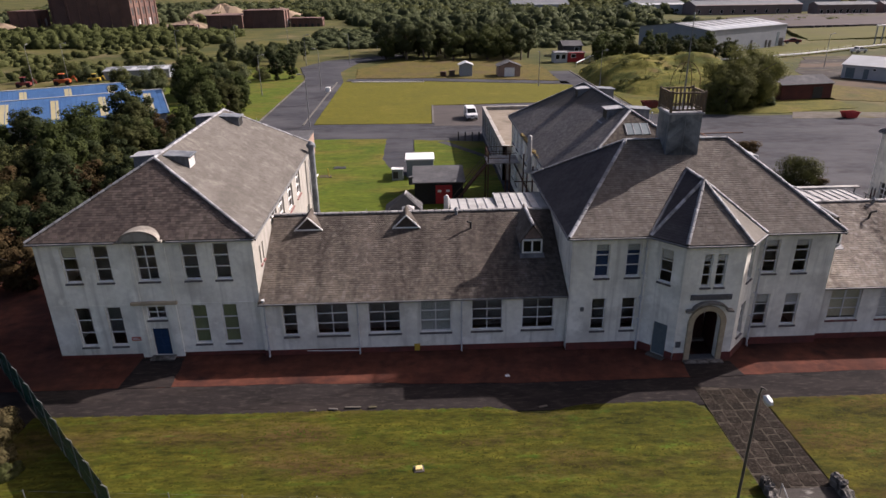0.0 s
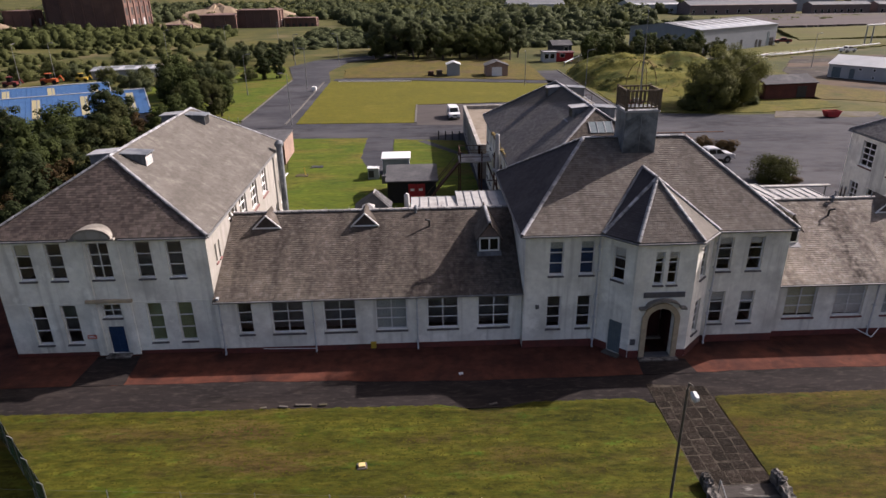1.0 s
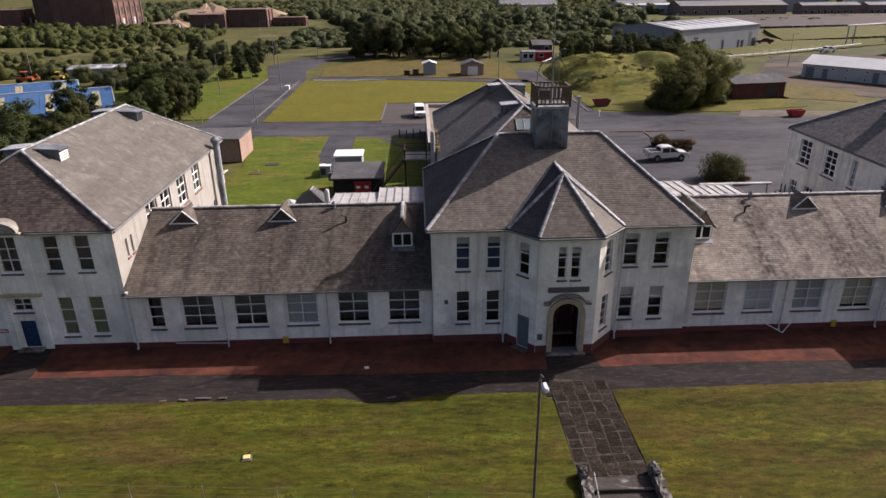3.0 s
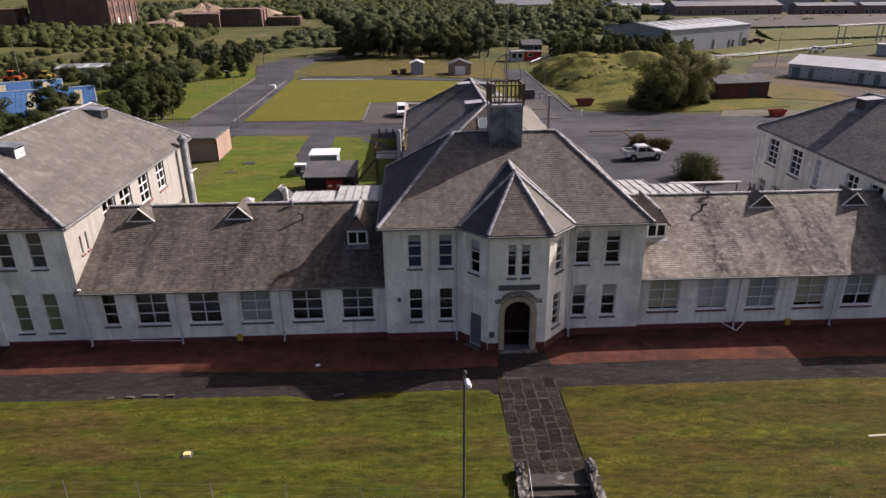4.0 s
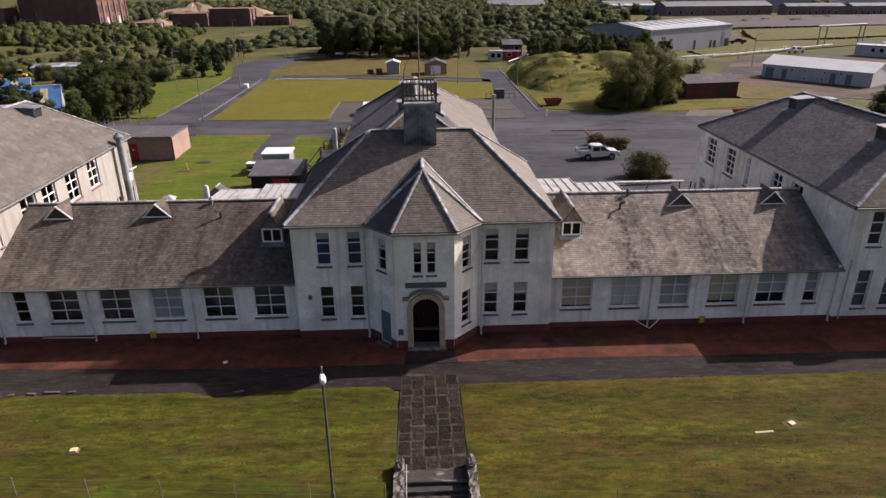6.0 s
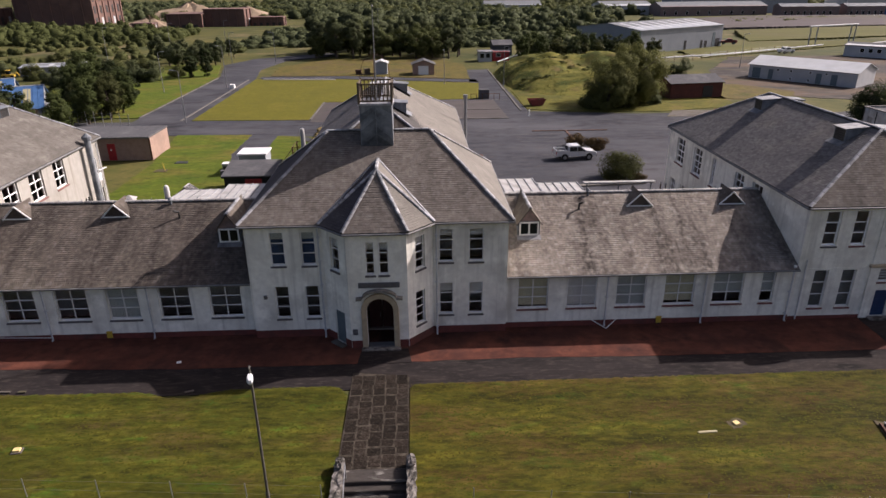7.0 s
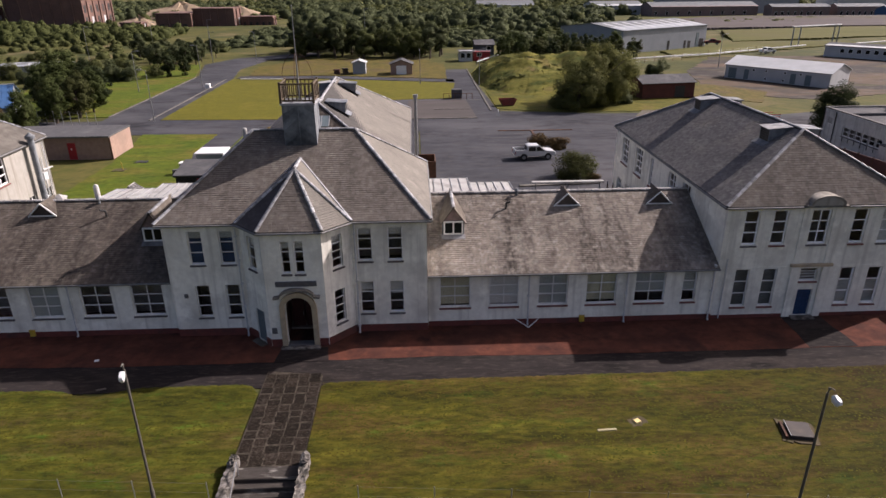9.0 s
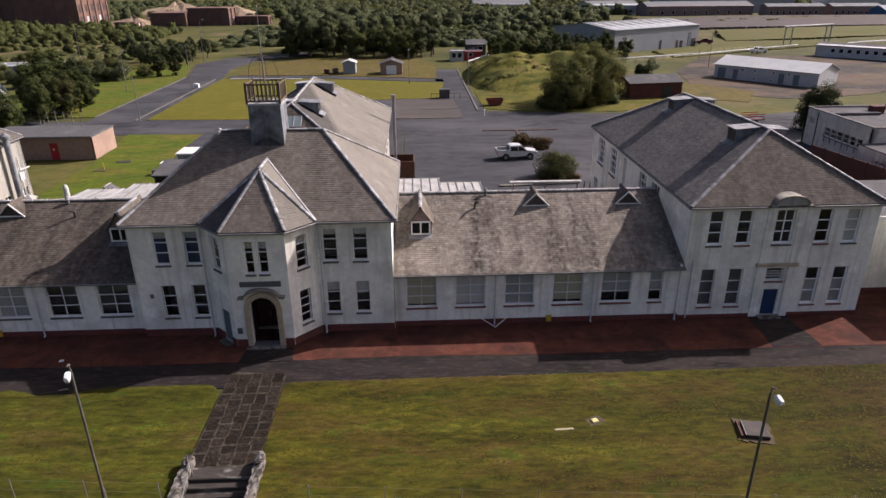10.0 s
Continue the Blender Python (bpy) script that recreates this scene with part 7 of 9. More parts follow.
def timber_hut():
    t = base("timber_hut", -15.3, 31, 0, "black boarded hut with red double doors and felt roof", "hut")
    x0, x1, y0, y1 = -17.8, -12.7, 29.0, 34.5
    Geo().box(x0, x1, y0, y1, 0, 2.45).make("body", M["blackwood"], t)
    k = x0 + 0.02
    while k < x1 - 0.1:
        Geo().box(k, min(k + 0.17, x1), y0 - 0.02, y0, 0.05, 2.45).make("board", M["blackwood"], t)
        k += 0.2
    Geo().add([(x0 - 0.2, y0 - 0.35, 2.4), (x1 + 0.2, y0 - 0.35, 2.4), (x1 + 0.2, y0 - 0.35, 2.52), (x0 - 0.2, y0 - 0.35, 2.52),
               (x0 - 0.2, 33.2, 2.95), (x1 + 0.2, 33.2, 2.95), (x1 + 0.2, 33.2, 3.08), (x0 - 0.2, 33.2, 3.08), (x0 - 0.2, y1 + 0.3, 2.4), (x1 + 0.2, y1 + 0.3, 2.4), (x1 + 0.2, y1 + 0.3, 2.52), (x0 - 0.2, y1 + 0.3, 2.52)],
              [(0, 1, 2, 3), (3, 2, 6, 7), (7, 6, 10, 11), (8, 11, 10, 9), (0, 4, 5, 1), (4, 8, 9, 5), (0, 3, 7, 4), (4, 7, 11, 8), (1, 5, 6, 2), (5, 9, 10, 6)]).make("roof", M["felt"], t, "grey felt low-pitched roof")
    for a in (-15.6, -14.72):
        d = Geo().box(a, a + 0.85, y0 - 0.07, y0 - 0.02, 0.1, 2.1, 0.01).make("door", M["red"], t, "red painted hut door")
        Geo().box(a + 0.2, a + 0.6, y0 - 0.078, y0 - 0.07, 1.35, 1.6).make("notice", M["white"], d)
    Geo().box(x0 - 0.6, x0 - 0.05, 30.0, 30.5, 1.9, 2.75, 0.02).make("vent_box", M["felt"], t)


timber_hut()
t = base("storage_container", -17, 42, 0, "grey storage container with white flat roof", "container")
Geo().box(-18.8, -15.6, 39.2, 42.0, 0.05, 2.1, 0.03).make("body", M["cladgrey"], t)
for k in range(14):
    Geo().box(-18.75 + k * 0.225, -18.63 + k * 0.225, 39.16, 39.2, 0.15, 2.05).make("rib", M["cladgrey"], t)
Geo().box(-18.95, -15.45, 39.0, 42.2, 2.1, 2.27, 0.03).make("roof", M["carwhite"], t, "white roof sheet")
t = base("air_unit", -19.3, 38.2, 0, "grey air conditioning unit on the grass", "unit")
Geo().box(-20.5, -19.2, 37.9, 38.8, 0.05, 1.35, 0.03).make("casing", M["cladgrey"], t)
Geo().box(-20.4, -19.8, 37.86, 37.9, 0.3, 1.1).make("grille", M["darkmetal"], t)
Geo().box(-20.55, -19.15, 37.85, 38.85, 1.35, 1.42, 0.01).make("top_panel", M["white"], t)


def brick_store():
    t = base("brick_store", -37, 48, 0, "long pinkish brick store with flat roof and red doors", "store")
    x0, x1, y0, y1 = -45.4, -31.6, 45.8, 52.2
    Geo().box(x0, x1, y0, y1, 0, 2.9).make("wall", M["brickpink"], t)
    Geo().box(x0 - 0.25, x1 + 0.06, y0 - 0.3, y1 + 0.2, 2.9, 3.12, 0.02).make("roof", M["felt"], t, "grey felt flat roof")
    Geo().box(x0 - 0.25, x1 + 0.05, y0 - 0.36, y0 - 0.3, 2.9, 3.1).make("fascia", M["gutter"], t)
    for x in (-42.9, -37.1):
        d = Geo().box(x, x + 1.0, y0 - 0.05, y0, 0.06, 2.2, 0.01).make("door", M["red"], t, "red painted steel door")
        Geo().box(x + 0.35, x + 0.55, y0 - 0.06, y0 - 0.05, 1.3, 1.5).make("notice", M["white"], d)
    Geo().box(x1 - 0.12, x1 + 0.02, y0 - 0.08, y0 + 0.05, 0, 2.9).make("corner_strip", M["rust"], t)


brick_store()


def flat_annexe():
    t = base("flat_roofed_annexe", -4, 50, 0, "pale flat-roofed annexe with parapet behind the rear range", "annexe")
    x0, x1, y0, y1, h = -7.6, 3.5, 37.2, 62.0, 4.0
    west = Matrix.Translation((x0, y1, 0)) @ Matrix.Rotation(-math.pi / 2, 4, "Z")
    ops = [(u, u + 1.5, 1.0, 3.1) for u in np.arange(1.5, 23, 2.9)]
    wall("wall", west, y1 - y0, 0, h, ops, M["render_dirty"], t)
    for o in ops:
        window(west, o, 2, 3, t)
    wall("wall", Matrix.Translation((x0, y0, 0)), x1 - x0, 0, h, [], M["render_dirty"], t)
    wall("wall", Matrix.Translation((x1, y0, 0)) @ Matrix.Rotation(math.pi / 2, 4, "Z"), y1 - y0, 0, h, [], M["render_dirty"], t)
    wall("wall", Matrix.Translation((x1, y1, 0)) @ Matrix.Rotation(math.pi, 4, "Z"), x1 - x0, 0, h, [], M["render_dirty"], t)
    Geo().box(x0 + 0.3, x1 - 0.3, y0 + 0.3, y1 - 0.3, 3.5, 3.62).make("roof", M["feltpale"], t, "pale weathered felt roof")
    for b in ((x0 - 0.08, x0 + 0.42, y0, y1), (x1 - 0.42, x1 + 0.08, y0, y1), (x0 + 0.42, x1 - 0.42, y0 - 0.08, y0 + 0.42), (x0 + 0.42, x1 - 0.42, y1 - 0.42, y1 + 0.08)):
        Geo().box(*b, h, h + 0.14, 0.03).make("coping", M["render_dirty"], t, "pale parapet coping")
    Geo().box(-1.4, -0.6, 47.5, 48.2, 3.62, 4.0, 0.04).make("roof_box", M["darkmetal"], t)


flat_annexe()


def fire_stair():
    t = base("fire_stair", -9.3, 24, 0, "rusty steel escape stair and landing beside the rear range", "stair")
    for x in (-10.2, -8.0):
        for y in (28.2, 31.0):
            Geo().box(x - 0.06, x + 0.06, y - 0.06, y + 0.06, 0, 5.6).make("post", M["rust"], t)
    Geo().box(-10.3, -7.0, 28.1, 31.1, 4.48, 4.6).make("landing", M["render_dirty"], t, "pale stained stair landing")
    for z in (5.05, 5.55):
        Geo().line([(-7.3, 28.2, z), (-10.2, 28.2, z), (-10.2, 31.0, z), (-7.3, 31.0, z)], 0.035).make("rail", M["rust"], t)
    for s in (28.3, 29.3):
        Geo().line([(-10.2, s, 4.5), (-13.8, s - 0.0, 0.1)], 0.07, 6).make("stringer", M["rust"], t)
        Geo().line([(-10.2, s, 5.45), (-13.8, s - 0.0, 1.05)], 0.03, 6).make("handrail", M["oldwood"], t)
    for k in range(18):
        f = (k + 0.5) / 18
        Geo().box(-10.2 - 3.6 * f - 0.13, -10.2 - 3.6 * f + 0.13, 28.3, 29.3, 4.5 - 4.4 * f - 0.02, 4.5 - 4.4 * f + 0.02).make("tread", M["rust"], t)
    t = base("service_pipes", -7.3, 22, 0, "dark service pipes on the shaded rear wall", "pipes")
    for y, z in ((17.0, 7.0), (19.4, 6.6), (22.4, 7.0), (24.6, 6.4)):
        Geo().line([(-7.15, y, 0.2), (-7.15, y, z)], 0.07).make("pipe", M["rust"], t)
    Geo().line([(-7.2, 14, 3.6), (-7.2, 34, 3.9)], 0.09).make("pipe", M["rust"], t)
    Geo().line([(-7.2, 18, 5.6), (-7.2, 30, 2.0)], 0.06).make("pipe", M["rust"], t)


fire_stair()
t = base("rusty_tank", 8.3, 26, 0, "rust-brown open steel tank beside the rear range", "tank")
for b in ((6.95, 9.6, 27.4, 27.5), (6.95, 9.6, 30.4, 30.5)):
    Geo().box(*b, 0, 3.9).make("side", M["rust"], t)
for b in ((6.95, 7.05, 27.5, 30.4), (9.5, 9.6, 27.5, 30.4)):
    Geo().box(*b, 0, 3.9).make("side", M["rust"], t)
Geo().box(7.05, 9.5, 27.5, 30.4, 0.3, 0.4).make("bottom", M["rust"], t)
t = base("bollard_row", -9.5, 58.6, 0, "row of short dark bollards by the road", "bollards")
for k in range(4):
    Geo().tube((-11.5 + k * 1.0, 57.6 - 0.1 * k, 0), (-11.5 + k * 1.0, 57.6 - 0.1 * k, 1.3), 0.09).make("bollard", M["darkmetal"], t)
for x, y, lab in ((-27.4, 44.0, "dark drain cover with bare earth on the grass"), (-28.6, 40.2, "pale bare patch with a post on the grass")):
    t = Geo().prism(wavy([(x - 0.8, y - 0.5), (x + 0.8, y - 0.5), (x + 0.7, y + 0.5), (x - 0.7, y + 0.5)], 0.15, 0.4, int(-x)), 0.03, 0.10).make("drain_cover", M["darkmetal"] if x > -28 else M["soil"])
    tagged(t, lab, "cover")
t = base("marker_post", -28.2, 40.4, 0.05, "short yellow marker post on the grass", "post")
Geo().tube((-28.2, 40.4, 0), (-28.35, 40.4, 1.0), 0.04).make("post", M["yellow"], t)

# ---- vehicles ----
def wheel(m, x, y, r, parent):
    w = Geo(m).tube((x, y - 0.11, r), (x, y + 0.11, r), r, n=18).make("wheel", M["tyre"], parent)
    Geo(m).tube((x, y - 0.125, r), (x, y + 0.125, r), r * 0.62, n=14).make("rim", M["steel"], w, "grey wheel rim")


def shell(m, profile, half, belt, tuck, bevel=0.05):
    """A car's body from its side view (x, z): upright to the belt, leaning in above it."""
    top = max(z for _, z in profile)
    g = Geo(m)
    n = len(profile)

    def w(z):
        return half - (tuck * (z - belt) / (top - belt) if z > belt else 0)

    P = [(x, -w(z), z) for x, z in profile] + [(x, w(z), z) for x, z in profile]
    f = [tuple(range(n)), tuple(range(2 * n - 1, n - 1, -1))] + [(i, n + i, n + (i + 1) % n, (i + 1) % n) for i in range(n)]
    return g.add(P, f)


def bevelled(g, name, key, parent, label="", width=0.05):
    ob = g.make(name, M[key], parent, label)
    bm = bmesh.new()
    bm.from_mesh(ob.data)
    bmesh.ops.recalc_face_normals(bm, faces=bm.faces)
    bmesh.ops.bevel(bm, geom=list(bm.edges), offset=width, segments=2, affect="EDGES")
    bm.to_mesh(ob.data)
    bm.free()
    return ob


def van(x, y, turn, label):
    t = base("parked_van", x, y, 0, label, "van")
    m = pose(x, y, 0, 0, 0, turn)
    prof = [(-2.2, 0.35), (2.15, 0.35), (2.28, 0.62), (2.2, 0.98), (1.45, 1.18), (0.72, 1.82), (0.35, 1.92), (-1.9, 1.92), (-2.2, 1.75)]
    bevelled(shell(m, prof, 0.92, 1.1, 0.14), "body", "carwhite", t, "white van body")
    Geo(m).quad((1.50, -0.72, 1.20), (1.50, 0.72, 1.20), (0.80, 0.66, 1.80), (0.80, -0.66, 1.80)).make("windscreen", M["carglass"], t)
    for s in (-1, 1):
        Geo(m).quad((1.25, s * 0.925, 1.15), (0.15, s * 0.925, 1.15), (0.15, s * 0.82, 1.72), (0.72, s * 0.82, 1.72)).make("side_window", M["carglass"], t)
        Geo(m).box(2.16, 2.30, *sorted((s * 0.45, s * 0.82)), 0.72, 0.94, 0.02).make("headlight", M["lampglass"], t, "clear headlight")
        Geo(m).box(0.95, 1.1, *sorted((s * 0.93, s * 1.1)), 1.15, 1.35, 0.02).make("mirror", M["darkmetal"], t)
        for wx in (1.4, -1.35):
            wheel(m, wx, s * 0.82, 0.32, t)
    Geo(m).box(2.2, 2.33, -0.8, 0.8, 0.36, 0.56, 0.03).make("bumper", M["darkmetal"], t)
    Geo(m).box(2.24, 2.30, -0.36, 0.36, 0.7, 0.86).make("grille", M["darkmetal"], t)
    Geo(m).box(2.325, 2.335, -0.26, 0.26, 0.42, 0.53).make("plate", M["white"], t)
    return t


def pickup(x, y, turn, key, label):
    t = base("pickup_truck", x, y, 0, label, "pickup")
    m = pose(x, y, 0, 0, 0, turn)
    prof = [(-2.6, 0.55), (-2.6, 1.10), (-1.12, 1.12), (-1.0, 1.74), (-0.7, 1.84), (0.45, 1.82), (1.25, 1.2), (2.35, 1.08), (2.6, 0.88), (2.6, 0.5)]
    bevelled(shell(m, prof, 0.92, 1.1, 0.16), "body", key, t, width=0.04)
    Geo(m).box(-2.5, -1.18, -0.78, 0.78, 1.08, 1.14).make("load_bed", M["darkmetal"], t, "dark open load bed")
    for b in ((-2.6, -2.5, -0.9, 0.9), (-2.5, -1.1, -0.92, -0.80), (-2.5, -1.1, 0.80, 0.92)):
        Geo(m).box(*b, 1.05, 1.32, 0.02).make("bed_side", M[key], t)
    Geo(m).quad((1.22, -0.74, 1.25), (1.22, 0.74, 1.25), (0.55, 0.66, 1.79), (0.55, -0.66, 1.79)).make("windscreen", M["carglass"], t)
    Geo(m).quad((-1.125, 0.7, 1.2), (-1.125, -0.7, 1.2), (-1.03, -0.64, 1.68), (-1.03, 0.64, 1.68)).make("rear_window", M["carglass"], t)
    for s in (-1, 1):
        for xa, xb, xc, xd in ((0.12, 1.08, 0.5, 0.12), (-0.92, 0.04, 0.04, -0.84)):
            Geo(m).quad((xa, s * 0.922, 1.16), (xb, s * 0.922, 1.16), (xc, s * 0.80, 1.68), (xd, s * 0.80, 1.68)).make("side_window", M["carglass"], t)
        for wx in (1.62, -1.5):
            Geo(m).tube((wx, s * 0.80, 0.42), (wx, s * 0.935, 0.42), 0.46, n=18).make("wheel_arch", M["darkmetal"], t)
            wheel(m, wx, s * 0.86, 0.38, t)
        Geo(m).box(2.5, 2.64, *sorted((s * 0.5, s * 0.84)), 0.78, 0.98, 0.02).make("headlight", M["lampglass"], t)
        Geo(m).box(-2.63, -2.58, *sorted((s * 0.75, s * 0.9)), 0.8, 1.15).make("tail_light", M["red"], t, "red tail light")
        Geo(m).box(0.9, 1.02, *sorted((s * 0.93, s * 1.12)), 1.15, 1.34, 0.02).make("mirror", M["darkmetal"], t)
    Geo(m).box(2.55, 2.68, -0.88, 0.88, 0.42, 0.62, 0.03).make("bumper", M["darkmetal"], t)
    return t


van(-8.5, 73.6, -86, "white van parked beyond the rear road")
pickup(22.6, 42.6, 4, "carsilver", "silver double-cab pickup parked in the car park")
pickup(112, 157, 20, "carwhite", "white pickup parked by the long hut")
pickup(108, 186, 160, "redfaded", "dark vehicle parked beside the warehouse")


def skip(x, y, turn, key, label, s=1.0):
    t = base("waste_skip", x, y, 0, label, "skip", "steel skips")
    m = pose(x, y, 0.1, 0, 0, turn) @ Matrix.Scale(s, 4)
    outer = [(-1.8, 1.25), (-1.15, 0.0), (1.15, 0.0), (1.8, 1.25)]
    for yy in (-0.85, 0.80):
        Geo(m).extrude(outer, yy, yy + 0.05).make("side", M[key], t)
    Geo(m).slab([(-1.15, -0.8, 0.05), (-1.15, 0.8, 0.05), (-1.8, 0.8, 1.25), (-1.8, -0.8, 1.25)], 0.05).make("end", M[key], t)
    Geo(m).slab([(1.15, 0.8, 0.05), (1.15, -0.8, 0.05), (1.8, -0.8, 1.25), (1.8, 0.8, 1.25)], 0.05).make("end", M[key], t)
    Geo(m).box(-1.15, 1.15, -0.8, 0.8, 0.0, 0.05).make("floor_plate", M["rust"], t)
    for yy in (-0.9, 0.9):
        Geo(m).box(-1.85, 1.85, yy - 0.05, yy + 0.05, 1.2, 1.3).make("rim", M[key], t)
        Geo(m).tube((-0.6, yy, 0.9), (-0.6, yy * 1.12, 0.9), 0.07).make("lug", M["darkmetal"], t)


skip(24.3, 79.8, 8, "redfaded", "faded red open skip on the grass verge", 0.85)
skip(53.2, 67.6, 6, "red", "red open skip on the concrete slab", 0.75)

# ---- outbuildings and far buildings ----
def shed(name, m, w, d, eave, ridge, wall_key, roof_key, label, category, doors=(), windows=(), over=0.3, along="x", lights=0):
    """A gabled shed with its front on local -y. along: the ridge's way. doors, windows: (x0, x1, z0, z1, material) on the front."""
    t = base(name, *m.translation, label, category)
    rot = m
    if along == "y":
        prof = [(0, 0), (w, 0), (w, eave), (w / 2, ridge), (0, eave)]
        Geo(rot).extrude(prof, 0, d).make("wall", M[wall_key], t)
        rf = None
        for s in (0, 1):
            pts = [(-over, -over, eave - 0.1), (w / 2, -over, ridge + 0.06), (w / 2, d + over, ridge + 0.06), (-over, d + over, eave - 0.1)]
            if s:
                pts = [(w - p[0], p[1], p[2]) for p in pts][::-1]
            rf = Geo(rot).slab(pts[::-1], 0.1).make("roof_slope", M[roof_key], t)
    else:
        g = Geo(rot)
        P = [(0, 0, 0), (0, d, 0), (0, d, eave), (0, d / 2, ridge), (0, 0, eave)]
        P2 = [(w, y, z) for _, y, z in P]
        g.add(P + P2, [(4, 3, 2, 1, 0), (5, 6, 7, 8, 9), (0, 5, 9, 4), (1, 2, 7, 6), (2, 3, 8, 7), (3, 4, 9, 8)]).make("wall", M[wall_key], t)
        for s in (0, 1):
            pts = [(-over, -over, eave - 0.08), (w + over, -over, eave - 0.08), (w + over, d / 2, ridge + 0.06), (-over, d / 2, ridge + 0.06)]
            if s:
                pts = [(p[0], d - p[1], p[2]) for p in pts][::-1]
            rf = Geo(rot).slab(pts, 0.1).make("roof_slope", M[roof_key], t)
            for k in range(lights):
                x = w * (k + 0.6) / lights
                f0, f1 = 0.12, 0.86
                a, b = Vector(pts[0]), Vector(pts[3])
                if s:
                    a, b = Vector(pts[3]), Vector(pts[0])
                q = [(x, a.y + (b.y - a.y) * f0, a.z + (b.z - a.z) * f0 + 0.03), (x + 1.1, a.y + (b.y - a.y) * f0, a.z + (b.z - a.z) * f0 + 0.03),
                     (x + 1.1, a.y + (b.y - a.y) * f1, a.z + (b.z - a.z) * f1 + 0.03), (x, a.y + (b.y - a.y) * f1, a.z + (b.z - a.z) * f1 + 0.03)]
                Geo(rot).slab(q if not s else q[::-1], 0.05).make("rooflight", M["rooflight" if roof_key == "blueroof" else "cladwhite"], rf)
    for x0, x1, z0, z1, key in doors:
        Geo(rot).box(x0, x1, -0.06, 0, z0, z1).make("door", M[key], t)
    for x0, x1, z0, z1, key in windows:
        w_ = Geo(rot).box(x0 - 0.08, x1 + 0.08, -0.05, 0, z0 - 0.08, z1 + 0.08).make("window", M["white"], t)
        Geo(rot).box(x0, x1, -0.07, -0.05, z0, z1).make("pane", M["carglass"], w_)
    return t


shed("garden_shed", pose(-7.2, 123.6, 0), 3.0, 3.4, 2.6, 3.1, "cladgrey", "roofpale", "small grey shed with a pale roof on the meadow", "shed", along="y")
shed("garage_shed", pose(1.9, 121.6, 0), 5.2, 4.6, 2.4, 3.3, "brickpink", "felt", "small brown garage with white double doors", "shed", [(1.4, 3.8, 0.05, 2.1, "white")], along="y")
t = base("timber_pile", -10, 124, 0, "dark pile of pallets beside the shed", "pallets")
for k in range(5):
    Geo(pose(-9.2 + 0.2 * (k % 2), 124.2, 0.02 + 0.3 * k, 0, 0, 4 * k)).box(-0.7, 0.7, -0.6, 0.6, 0, 0.16).make("pallet", M["oldwood"], t)
for k in range(4):
    Geo(pose(-11.2 + 0.1 * (k % 2), 124.6, 0.02 + 0.3 * k, 0, 0, -5 * k)).box(-0.7, 0.7, -0.6, 0.6, 0, 0.16).make("pallet", M["rust"], t)

# gatehouse with red hut, pale barrier
shed("gatehouse", pose(20.0, 146.0, 0), 3.6, 4.0, 2.8, 3.0, "cladwhite", "felt", "small white gatehouse with dark roof at the gate", "gatehouse", (), [(0.4, 1.5, 1.0, 2.2, "carglass"), (2.0, 3.1, 1.0, 2.2, "carglass")])
shed("red_cabin", pose(24.0, 147.5, 0), 4.6, 3.0, 2.5, 2.7, "red", "felt", "red site cabin beside the gatehouse", "cabin", (), [(1.0, 2.2, 1.2, 2.0, "carglass")])
shed("brick_office", pose(25.8, 162, -0.4), 5.6, 8.0, 3.4, 4.4, "felt", "felt", "dark boarded office with grey roof behind the gate", "office", (), [(3.4, 4.6, 1.6, 2.8, "carglass")])
t = base("pipe_barrier", 30, 138, 0, "pale pipe rail on short posts beside the lane", "barrier")
Geo().line([(24, 137, 1.0), (33, 152, 1.6), (42, 166, 2.2)], 0.18, 8).make("rail", M["cladwhite"], t)
for k in range(7):
    f = k / 6
    Geo().tube((24 + 18 * f, 137 + 29 * f, 0), (24 + 18 * f, 137 + 29 * f, 1.0 + 1.2 * f), 0.08).make("post", M["steel"], t)

# brick bunker and long huts to the east
shed("brick_bunker", pose(50.4, 84.2, 0, 0, 0, 8), 10.6, 7.0, 2.9, 3.9, "brickred", "felt", "dark red brick store with grey pitched roof", "store", [(6.6, 8.6, 0.1, 2.2, "darkmetal")])
hut = pose(78.2, 110.6, 0, 0, 0, -52)
doors = [(0.8, 2.6, 0.1, 2.3, "doorgrey"), (4.4, 5.4, 0.1, 2.2, "doorgrey"), (14.4, 15.5, 0.1, 2.2, "doorgrey"), (17.4, 18.6, 0.1, 2.2, "doorgrey")]
wins = [(6.2, 6.7, 2.0, 2.4, "carglass"), (9.0, 9.4, 2.0, 2.4, "carglass"), (13.0, 13.4, 2.0, 2.4, "carglass"), (16.2, 16.6, 2.0, 2.4, "carglass"), (9.0, 9.4, 0.4, 0.8, "carglass"), (12.8, 13.2, 0.4, 0.8, "carglass")]
shed("long_hut", hut, 22.3, 10.0, 3.0, 4.5, "cladwhite", "roofpale", "long pale grey hut with a white roof", "hut", doors, wins, along="x")
hut2 = pose(124, 148.5, 0, 0, 0, -48)
shed("long_hut", hut2, 26, 9, 3.1, 3.6, "cladwhite", "felt", "long white hut with dark roof and many windows", "hut", [(20, 21.2, 0.1, 2.2, "doorgrey")], [(4 + 2.1 * k, 5.0 + 2.1 * k, 1.3, 2.3, "carglass") for k in range(8)])

